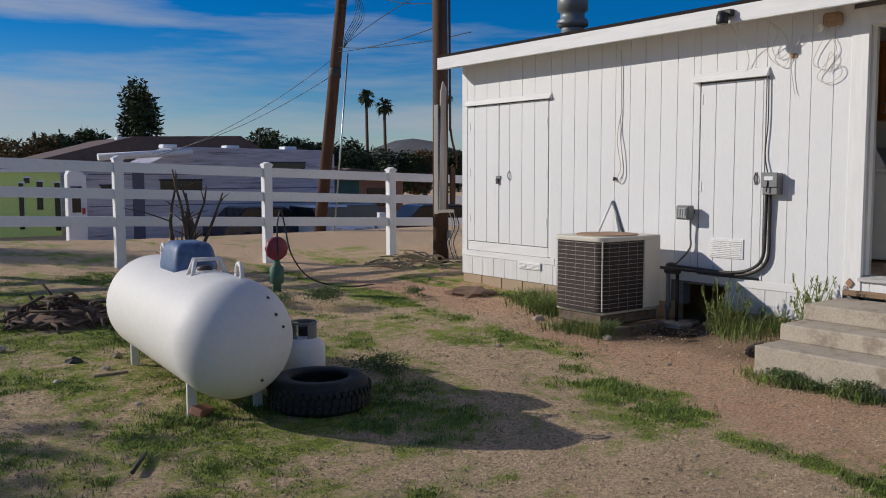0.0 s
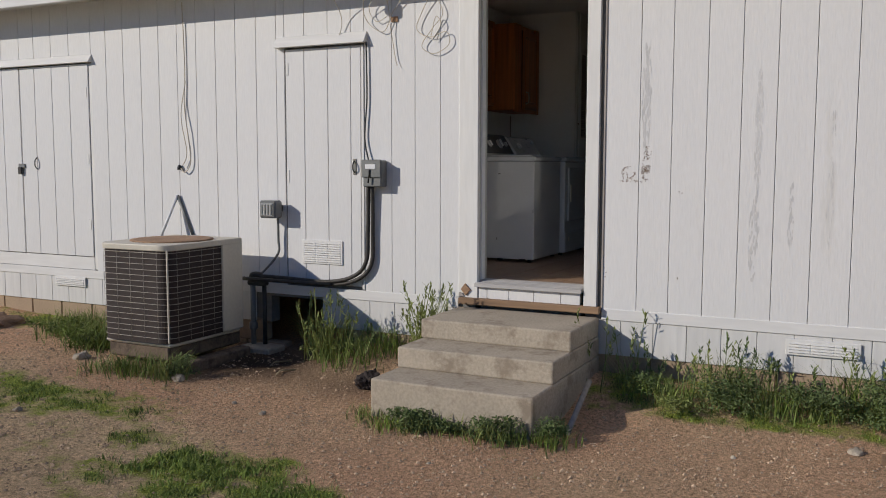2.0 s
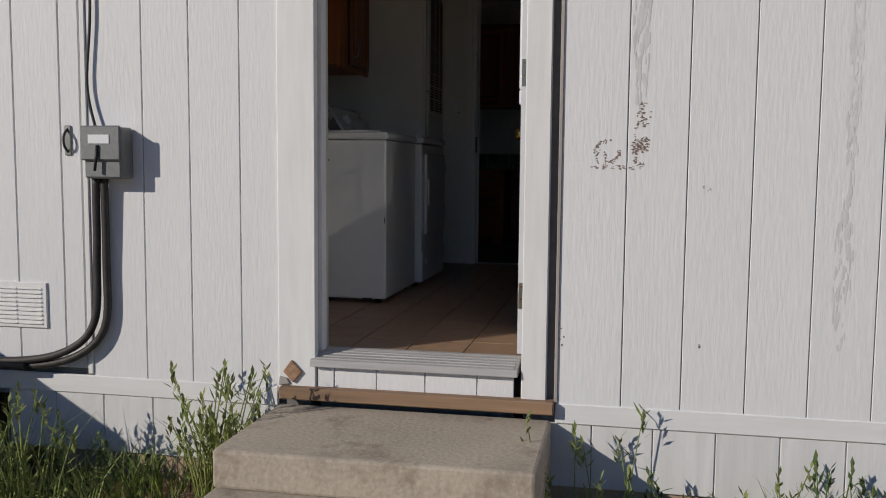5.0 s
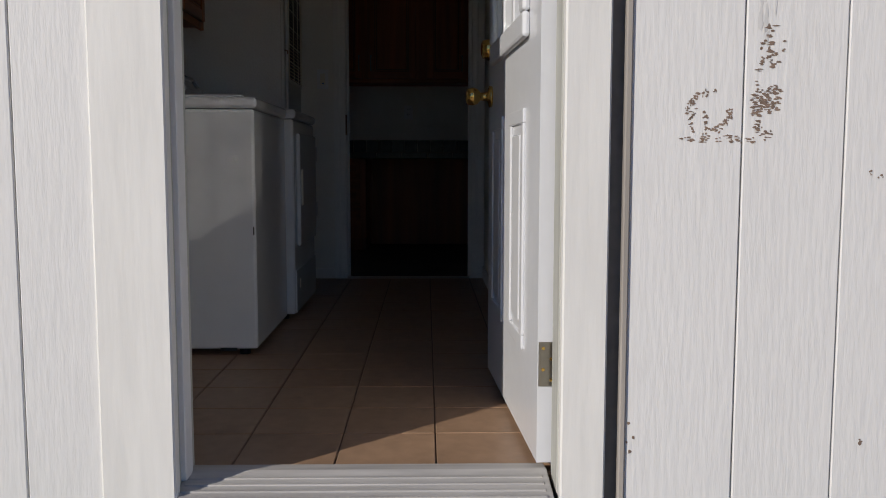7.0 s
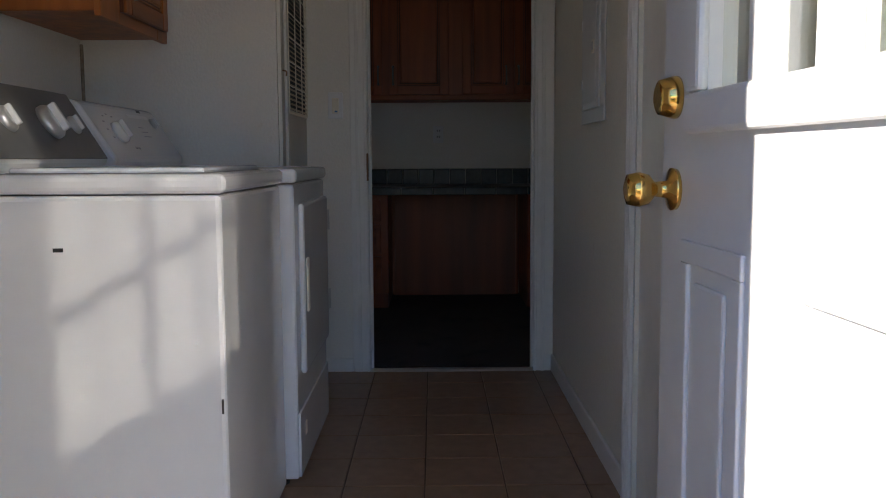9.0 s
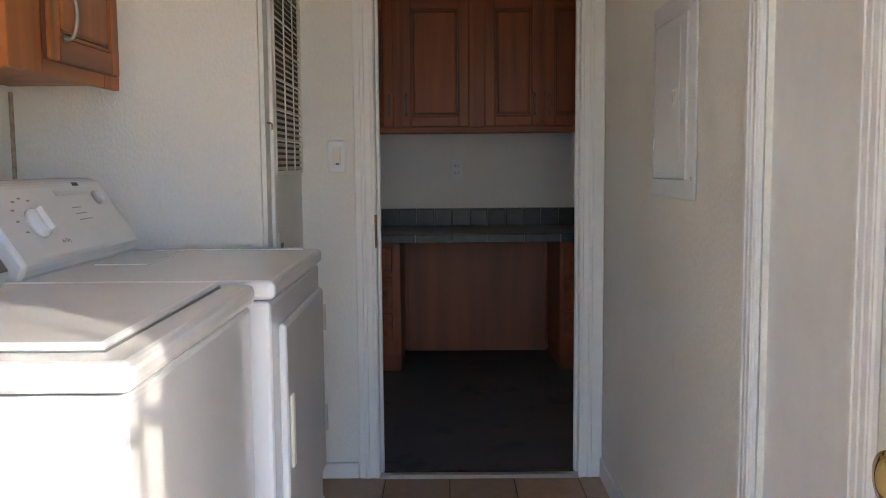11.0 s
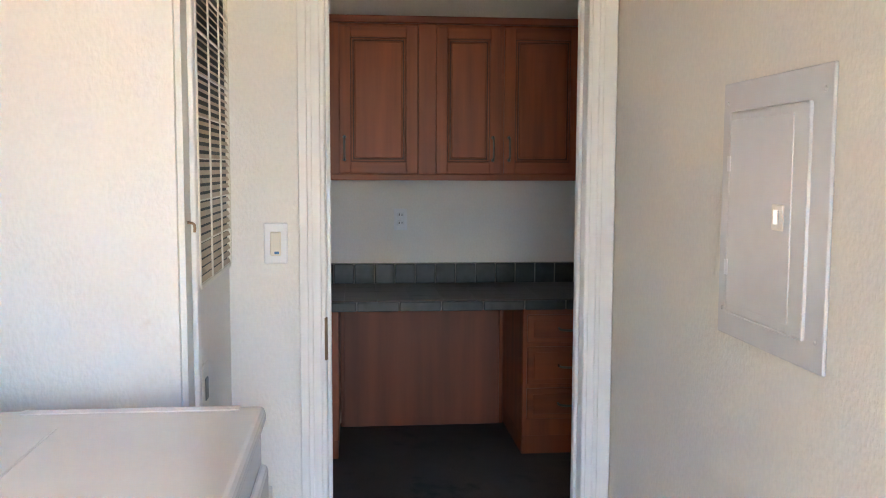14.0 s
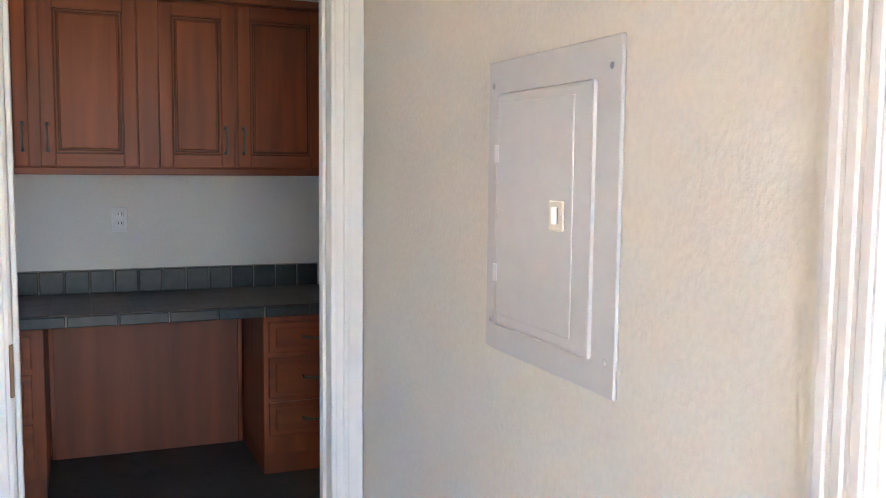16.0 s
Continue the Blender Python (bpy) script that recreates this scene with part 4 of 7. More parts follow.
def glass_glint():
    """Narrow lamps added at the open door's panes for the sun mirrored on to the washer, pane by pane in two halves."""
    way = Vector((1.0, 1.19, -0.69))
    leaf = Matrix.Translation((7.62, 4.364, 0.772)) @ Matrix.Rotation(radians(2.7), 4, "Z")
    w_, h_ = (0.742 - 0.205) / 3, 0.88 / 3
    lamp = bpy.data.lights.new("glass_glint", "AREA")
    lamp.shape, lamp.size, lamp.size_y = "RECTANGLE", (w_ - 0.036) / 2 * 0.766, (h_ - 0.03) * 0.914
    lamp.energy, lamp.spread, lamp.color = GLINT * lamp.size * lamp.size_y, radians(1.4), (1.0, 0.95, 0.88)
    for i in range(3):
        for half in (0.27, 0.73):
            for j in range(3):
                pane = leaf @ Vector((0.205 + w_ * (i + half), 0.024, 1.0 + h_ * (j + 0.5)))
                # the head and the latch jamb of the doorway shade the rest of the glass
                if pane.z > 2.83 - 0.63 * (pane.x - 7.5) or pane.x > 8.28:
                    continue
                at = pane + way * (0.10 / way.y)
                new("glass_glint", lamp).matrix_world = look(at, at + way)


glass_glint()

# ---- washer and dryer ----
def appliance(name, label, x0, grey, y0):
    """A top-control laundry machine, 0.69 m wide, its back to the north wall."""
    y1, z0, z1 = 5.93, FLOOR, 1.67
    x1 = x0 + 0.69
    a = thing(name, label, name, (x0 + 0.345, 5.6, FLOOR))
    part("cabinet", bm_box(x0, x1, y0 + 0.004, y1, z0 + 0.025, z1 - 0.043, 0.010, segments=2), APPL, a)
    part("top", bm_box(x0 - 0.003, x1 + 0.003, y0 - 0.006, y1, z1 - 0.040, z1, 0.014, segments=3), APPL, a)
    for dx in (0.05, 0.64):
        for y in (y0 + 0.06, y1 - 0.06):
            part("foot", bm_lathe([(0.02, 0), (0.02, 0.028)], 10, at=(x0 + dx, y, z0)), BLACK, a)
    zc = z1 + (0.20 if not grey else 0.21)
    con = bm_prism([(y1 - 0.20, z1 - 0.002), (y1 - 0.215, z1 + 0.03), (y1 - 0.11, zc - 0.01), (y1 - 0.08, zc), (y1, zc), (y1, z1 - 0.002)], "x", x0 + 0.01, x1 - 0.01, 0.010)
    console = part("console", con, APPL, a)
    slope = Vector((0, 0.105, zc - z1 - 0.04)).normalized()
    out = Vector((0, -slope.z, slope.y))
    foot = Vector((0, y1 - 0.215, z1 + 0.03))
    def on_face(x, s_, lift=0.0):
        p = foot + slope * s_ + out * (lift + 0.001)
        return Vector((x, p.y, p.z))
    def plate(nm, xa, xb, sa, sb, lift, material, lab=""):
        bm = bmesh.new()
        q = [on_face(xa, sa), on_face(xb, sa), on_face(xb, sb), on_face(xa, sb)]
        lo, hi = [bm.verts.new(p) for p in q], [bm.verts.new(p + out * lift) for p in q]
        bm.faces.new(hi)
        for i in range(4):
            bm.faces.new((lo[i], lo[(i + 1) % 4], hi[(i + 1) % 4], hi[i]))
        bm.faces.new(lo[::-1])
        return part(nm, bm, material, console, lab)
    def dial(x, s_, r, material, lab):
        bm = bm_lathe([(r, 0), (r, r * 0.3), (r * 0.8, r * 0.55), (r * 0.55, r * 0.6)], 20)
        rot = Vector((0, 0, 1)).rotation_difference(out).to_matrix().to_4x4()
        bmesh.ops.transform(bm, matrix=Matrix.Translation(on_face(x, s_)) @ rot, verts=bm.verts[:])
        part("dial", bm, material, console, lab)
        g = bm_box(-r * 0.16, r * 0.16, -r * 0.8, r * 0.8, r * 0.55, r * 0.95, 0.002)
        bmesh.ops.transform(g, matrix=Matrix.Translation(on_face(x, s_)) @ rot, verts=g.verts[:])
        part("dial_grip", g, APPL, console)
    if grey:
        plate("face_plate", x0 + 0.03, x1 - 0.03, 0.0, 0.20, 0.003, APPL_G, "dark grey control face")
        for x, r in ((x0 + 0.20, 0.032), (x0 + 0.42, 0.045), (x0 + 0.57, 0.026)):
            dial(x, 0.10, r, SILVER, "silver dial")
        part("lid", bm_box(x0 + 0.06, x1 - 0.06, y0 + 0.05, y1 - 0.23, z1 - 0.001, z1 + 0.012, 0.006, segments=2), APPL, a, "white hinged lid")
        part("lid_seam", bm_box(x0 + 0.057, x1 - 0.057, y0 + 0.047, y1 - 0.227, z1 - 0.001, z1 + 0.002), GREY_M, a)
    else:
        dial(x0 + 0.17, 0.09, 0.036, APPL, "white timer dial")
        dial(x0 + 0.58, 0.14, 0.020, SILVER, "small silver knob")
        plate("stripe", x0 + 0.36, x0 + 0.56, 0.155, 0.168, 0.001, SILVER, "grey label stripe")
        plate("badge", x0 + 0.49, x0 + 0.525, 0.18, 0.19, 0.001, BLACK)
        for i in range(3):
            plate("print_line", x0 + 0.40, x0 + 0.45 + 0.012 * i, 0.118 - 0.017 * i, 0.1202 - 0.017 * i, 0.0006, INK)
        for k in range(9):
            an = radians(-30 + k * 30)
            plate("print_mark", x0 + 0.17 + 0.07 * math.cos(an) - 0.006, x0 + 0.17 + 0.07 * math.cos(an) + 0.008, 0.10 + 0.055 * math.sin(an), 0.104 + 0.055 * math.sin(an), 0.0006, INK)
        txt = bpy.data.curves.new("lettering", "FONT")
        txt.body, txt.size, txt.extrude = "Air Dry", 0.014, 0.0002
        txt.materials.append(INK)
        word = new("lettering", txt)
        word.parent = console
        word.matrix_basis = Matrix.Translation(on_face(x0 + 0.235, 0.035) - Vector((x0 + 0.345, 5.6, FLOOR))) @ Matrix(((1, 0, 0, 0), (0, slope.y, out.y, 0), (0, slope.z, out.z, 0), (0, 0, 0, 1)))
        part("lint_door", bm_box(x0 + 0.30, x0 + 0.56, y1 - 0.36, y1 - 0.235, z1 - 0.001, z1 + 0.003, 0.002), APPL, a, "lint screen cover")
        part("rim", bm_box(x1 - 0.04, x1 - 0.012, y0 + 0.04, y1 - 0.26, z1 - 0.001, z1 + 0.003, 0.002), APPL, a)
        dr = part("door", bm_box(x0 + 0.07, x1 - 0.05, y0 - 0.014, y0 + 0.004, z0 + 0.32, z1 - 0.10, 0.010, segments=2), APPL, a)
        part("handle", bm_box(x0 + 0.10, x0 + 0.13, y0 - 0.020, y0 - 0.013, z0 + 0.50, z0 + 0.66, 0.003), IVORY, dr)
        for z in (z0 + 0.42, z0 + 0.70):
            part("hinge", bm_tube([(x1 - 0.045, y0 - 0.012, z), (x1 - 0.045, y0 - 0.012, z + 0.07)], 0.008, 8), SILVER, dr)
        part("kick_panel", bm_box(x0 + 0.01, x1 - 0.01, y0 - 0.002, y0 + 0.006, z0 + 0.03, z0 + 0.22, 0.003), APPL, a)
        part("tag", bm_box(x0 + 0.10, x0 + 0.125, y0 - 0.004, y0 - 0.001, z0 + 0.13, z0 + 0.17), IVORY, a)
    if grey:
        for (y, z, w, h) in ((5.58, 1.52, 0.020, 0.008), (5.36, 0.775, 0.06, 0.010), (5.57, 0.77, 0.05, 0.014), (5.263, 1.20, 0.004, 0.03), (5.60, 0.95, 0.006, 0.02)):
            part("chip", bm_box(x0 - 0.0015, x0 + 0.001, y - w / 2, y + w / 2, z - h / 2, z + h / 2), DARK_M, a, "dark chip in the enamel")


appliance("washer", "white top-loading washing machine with grey controls and chips", 8.840, True, 5.252)
appliance("dryer", "white front-loading clothes dryer with sloped control panel", 9.570, False, 5.222)


# ---- cabinets ----
def panel_door(parent, axis, a0, a1, z0, z1, face, sign, handle=None, wood=(OAK, OAK_H), pull=ANTIQUE):
    """A framed oak door; axis x or y runs along it, face is its outer plane, sign the way it looks."""
    t = 0.02
    def bx(p0, p1, q0, q1, d0, d1, bev):
        lo, hi = sorted((face + sign * d0, face + sign * d1))
        return bm_box(p0, p1, lo, hi, q0, q1, bev) if axis == "x" else bm_box(lo, hi, p0, p1, q0, q1, bev)
    # back board in the darkened oak, so the groove shade is in its colour
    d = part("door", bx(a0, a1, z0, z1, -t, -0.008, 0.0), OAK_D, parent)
    w = min(0.055, (a1 - a0) * 0.2)
    part("stile", bx(a0, a0 + w, z0, z1, -0.010, 0, 0.003), wood[0], d)
    part("stile", bx(a1 - w, a1, z0, z1, -0.010, 0, 0.003), wood[0], d)
    part("rail", bx(a0 + w, a1 - w, z0, z0 + w, -0.010, 0, 0.003), wood[1], d)
    part("rail", bx(a0 + w, a1 - w, z1 - w, z1, -0.010, 0, 0.003), wood[1], d)
    e = w + 0.011
    for p0, p1, q0, q1, m_ in ((a0 + w + 0.004, a0 + e, z0 + w + 0.004, z1 - w - 0.004, wood[0]), (a1 - e, a1 - w - 0.004, z0 + w + 0.004, z1 - w - 0.004, wood[0]),
                               (a0 + e, a1 - e, z0 + w + 0.004, z0 + e, wood[1]), (a0 + e, a1 - e, z1 - e, z1 - w - 0.004, wood[1])):
        part("bead", bx(p0, p1, q0, q1, -0.009, -0.003, 0.002), m_, d)
    part("field", bx(a0 + e + 0.006, a1 - e - 0.006, z0 + e + 0.006, z1 - e - 0.006, -0.010, -0.001, 0.007), wood[0], d)
    if handle:
        h0, hz0, hz1 = handle
        pts = [(h0, hz0, 0.0), (h0, hz0 + 0.005, 0.022), (h0, (hz0 + hz1) / 2, 0.032), (h0, hz1 - 0.005, 0.022), (h0, hz1, 0.0)]
        conv = [((p, face + sign * q, z) if axis == "x" else (face + sign * q, p, z)) for p, z, q in pts]
        part("handle", bm_tube(smooth_path(conv, 4), [0.0085, 0.0075] + [0.0048] * 13 + [0.0075, 0.0085], 8), pull, d, "antique nickel bow handle")


def laundry_cabinets():
    c = thing("wall_cabinet", "honey oak wall cabinet above the dryer", "cabinet", (10.03, 5.93, 2.11))
    part("body", bm_box(9.70, 10.347, 5.805, 6.097, 2.125, 2.95, 0.003), OAK_L, c)
    part("face_frame", bm_box(9.70, 9.86, 5.787, 5.806, 2.11, 2.95, 0.002), OAK_L, c)
    part("face_frame", bm_box(10.235, 10.347, 5.787, 5.806, 2.11, 2.95, 0.002), OAK_L, c)
    part("face_frame", bm_box(9.86, 10.235, 5.7875, 5.806, 2.11, 2.16, 0.002), OAK_LH, c)
    panel_door(c, "x", 9.865, 10.30, 2.145, 2.90, 5.768, -1, (9.945, 2.20, 2.31), (OAK_L, OAK_LH), NICKEL)
    c2 = thing("shallow_cabinet", "honey oak shallow wall cabinet above the washer", "cabinet", (9.3, 6.0, 2.2))
    part("body", bm_box(8.95, 9.69, 6.0, 6.097, 2.17, 2.97, 0.003), OAK_L, c2)
    panel_door(c2, "x", 8.97, 9.32, 2.19, 2.95, 5.982, -1, (9.28, 2.24, 2.34), (OAK_L, OAK_LH), NICKEL)
    panel_door(c2, "x", 9.33, 9.67, 2.19, 2.95, 5.982, -1, (9.37, 2.24, 2.34), (OAK_L, OAK_LH), NICKEL)


laundry_cabinets()


def return_grille():
    g = thing("return_air_grille", "tan slatted return air grille in the closet wall", "grille", (10.7, GRILLE_Y, 1.87))
    x0, x1, z0, z1 = 10.47, 10.945, 1.875, 2.72
    # black sheet that makes the shade between the slats
    part("backing", bm_box(x0, x1, GRILLE_Y - 0.004, GRILLE_Y - 0.001, z0, z1), BLACK, g)
    part("panel_strip", bm_box(10.43, 10.465, GRILLE_Y - 0.012, GRILLE_Y - 0.001, FLOOR, 3.12, 0.002), GLOSS_W, g, "white edge strip of the closet panel")
    for b_ in ((x0 - 0.006, x0 + 0.006, z0, z1), (x1 - 0.006, x1 + 0.006, z0, z1), (x0 + 0.006, x1 - 0.006, z0 - 0.006, z0 + 0.006), (x0 + 0.006, x1 - 0.006, z1 - 0.006, z1 + 0.006)):
        part("frame", bm_box(b_[0], b_[1], GRILLE_Y - 0.0145, GRILLE_Y - 0.002, b_[2], b_[3], 0.002), IVORY, g)
    for k in (1, 2):
        x = x0 + (x1 - x0) * k / 3
        part("bar", bm_box(x - 0.0035, x + 0.0035, GRILLE_Y - 0.0155, GRILLE_Y - 0.0115, z0 + 0.006, z1 - 0.006, 0.001), IVORY, g)
    n_ = 46
    for i in range(n_):
        z = z0 + 0.008 + i * (z1 - z0 - 0.016) / n_
        bm = bm_prism([(GRILLE_Y - 0.013, z), (GRILLE_Y - 0.008, z + 0.0095), (GRILLE_Y - 0.007, z + 0.0105), (GRILLE_Y - 0.012, z + 0.0015)], "x", x0 + 0.006, x1 - 0.006)
        part("slat", bm, VENT_T, g)
        if i % 5 == 0 and i:
            part("cross_bar", bm_box(x0 + 0.006, x1 - 0.006, GRILLE_Y - 0.0150, GRILLE_Y - 0.0110, z - 0.002, z + 0.001), IVORY, g)
    s = thing("wall_switch_low", "small cream outlet on the closet wall", "outlet", (10.55, GRILLE_Y, 1.60))
    part("plate", bm_box(10.51, 10.58, GRILLE_Y - 0.007, GRILLE_Y - 0.001, 1.58, 1.695, 0.002), IVORY, s)
    part("socket", bm_box(10.53, 10.56, GRILLE_Y - 0.010, GRILLE_Y - 0.006, 1.61, 1.66, 0.001), GREY_M, s)
    n = thing("wall_hook", "small rusty hook on the wall corner", "hook", (10.41, GRILLE_Y, 2.0))
    part("hook", bm_tube(smooth_path([(10.40, GRILLE_Y + 0.012, 2.02), (10.40, GRILLE_Y - 0.012, 2.018), (10.40, GRILLE_Y - 0.014, 2.0)]), 0.003, 6), RUST, n)


return_grille()


def hall_fixtures():
    s = thing("light_switch", "cream rocker light switch beside the doorway", "light switch", (END_X, 5.26, 1.87))
    part("plate", bm_box(END_X - 0.009, END_X - 0.001, 5.225, 5.290, 1.870, 1.983, 0.003), FENCE_W, s)
    part("rocker", bm_box(END_X - 0.014, END_X - 0.008, 5.243, 5.272, 1.892, 1.958, 0.002), IVORY, s)
    part("paint_spot", bm_box(END_X - 0.0148, END_X - 0.0138, 5.249, 5.261, 1.897, 1.904), TARP_B, s)
    p = thing("breaker_panel", "grey-white electrical breaker panel with small door", "electrical panel", (10.03, HALL_R, 1.81))
    y = HALL_R
    part("cover", bm_box(9.825, 10.235, y + 0.001, y + 0.008, 1.81, 2.30, 0.002), PANEL_E, p)
    part("raised_frame", bm_box(9.885, 10.19, y + 0.0075, y + 0.013, 1.855, 2.245, 0.006, segments=2), PANEL_E, p)
    dr = part("door", bm_box(9.935, 10.182, y + 0.0125, y + 0.015, 1.875, 2.228, 0.001), PANEL_E, p)
    part("latch_plate", bm_box(9.955, 9.998, y + 0.0145, y + 0.018, 2.03, 2.075, 0.002), IVORY, dr)
    part("latch", bm_box(9.968, 9.985, y + 0.0175, y + 0.021, 2.04, 2.066, 0.001), SILVER, dr)
    for z in (1.93, 2.13):
        part("hinge", bm_box(10.178, 10.192, y + 0.0125, y + 0.017, z, z + 0.03, 0.001), FENCE_W, dr)
    for x in (9.85, 10.215):
        for z in (1.86, 2.26):
            part("screw", bm_lathe([(0.005, 0.0), (0.004, 0.002), (0.001, 0.003)], 10, "y", (x, y + 0.008, z)), SILVER, p)
    # casing round the inner doorway
    d = thing("door_2", "white wooden casing of the office doorway, chipped", "door frame", (END_X, 4.75, FLOOR))
    d["kind"] = "structure"
    for ya, yb, sgn in ((IN_Y1, 5.195, 1), (HALL_R + 0.003, IN_Y0, -1)):
        part("casing", bm_box(END_X - 0.014, END_X - 0.001, ya, yb, FLOOR, 2.90, 0.003), GLOSS_W, d)
        yc = ya if sgn > 0 else yb
        part("casing_bead", bm_box(END_X - 0.020, END_X - 0.013, yc + sgn * 0.006 - 0.004, yc + sgn * 0.006 + 0.010, FLOOR, 2.90, 0.003), GLOSS_W, d)
        part("casing_bead", bm_box(END_X - 0.019, END_X - 0.013, yc + sgn * 0.040 - 0.004, yc + sgn * 0.040 + 0.012, FLOOR, 2.90, 0.003), GLOSS_W, d)
    part("head_casing", bm_box(END_X - 0.014, END_X - 0.001, IN_Y0, IN_Y1, IN_TOP, 2.90, 0.003), GLOSS_W, d)
    part("jamb", bm_box(END_X - 0.001, END_X + 0.105, IN_Y1, IN_Y1 + 0.018, FLOOR, IN_TOP, 0.002), GLOSS_W, d)
    part("jamb", bm_box(END_X - 0.001, END_X + 0.105, IN_Y0 - 0.018, IN_Y0, FLOOR, IN_TOP, 0.002), GLOSS_W, d)
    part("door_stop", bm_box(END_X + 0.045, END_X + 0.075, IN_Y1 - 0.011, IN_Y1, FLOOR, IN_TOP, 0.002), GLOSS_W, d)
    part("door_stop", bm_box(END_X + 0.045, END_X + 0.075, IN_Y0, IN_Y0 + 0.011, FLOOR, IN_TOP, 0.002), GLOSS_W, d)
    part("splinter", bm_box(END_X - 0.022, END_X - 0.005, IN_Y1 - 0.002, IN_Y1 + 0.006, 1.60, 1.72, 0.002), BARE_WOOD, d, "split bare wood at the latch")
    part("metal_strip", bm_prism([(END_X - 0.02, FLOOR), (END_X + 0.03, FLOOR), (END_X + 0.02, FLOOR + 0.010), (END_X - 0.01, FLOOR + 0.010)], "y", IN_Y0, IN_Y1), SILVER, d, "aluminium carpet strip")
    c = thing("door_3", "white casing of a closed hall doorway", "door frame", (9.2, HALL_R, FLOOR))
    c["kind"] = "structure"
    for xa, xb in ((9.40, 9.475), (8.95, 9.02)):
        part("casing", bm_box(xa, xb, y + 0.001, y + 0.014, FLOOR, 2.90, 0.003), GLOSS_W, c)
        for k in range(3):
            part("casing_bead", bm_box(xa + 0.006 + k * 0.022, xa + 0.022 + k * 0.022, y + 0.012, y + 0.0165, FLOOR, 2.90, 0.003), GLOSS_W, c)
    part("door_panel", bm_box(9.02, 9.40, y - 0.028, y - 0.012, FLOOR, 2.83), GLOSS_W, c)
    single("baseboard", bm_box(9.48, END_X - 0.016, y + 0.001, y + 0.012, FLOOR, FLOOR + 0.075, 0.003), GLOSS_W, "cream baseboard along the hall wall", "baseboard", kind="structure")
    single("baseboard", bm_box(END_X - 0.012, END_X - 0.001, 5.197, GRILLE_Y - 0.002, FLOOR, FLOOR + 0.06, 0.003), GLOSS_W, "cream baseboard beside the doorway", "baseboard", kind="structure")


hall_fixtures()
single("corner_caulk", bm_box(10.338, 10.349, 6.088, 6.099, FLOOR, 2.11, 0.003), GRIME, "grimy caulk line in the alcove corner", "trim", kind="structure")


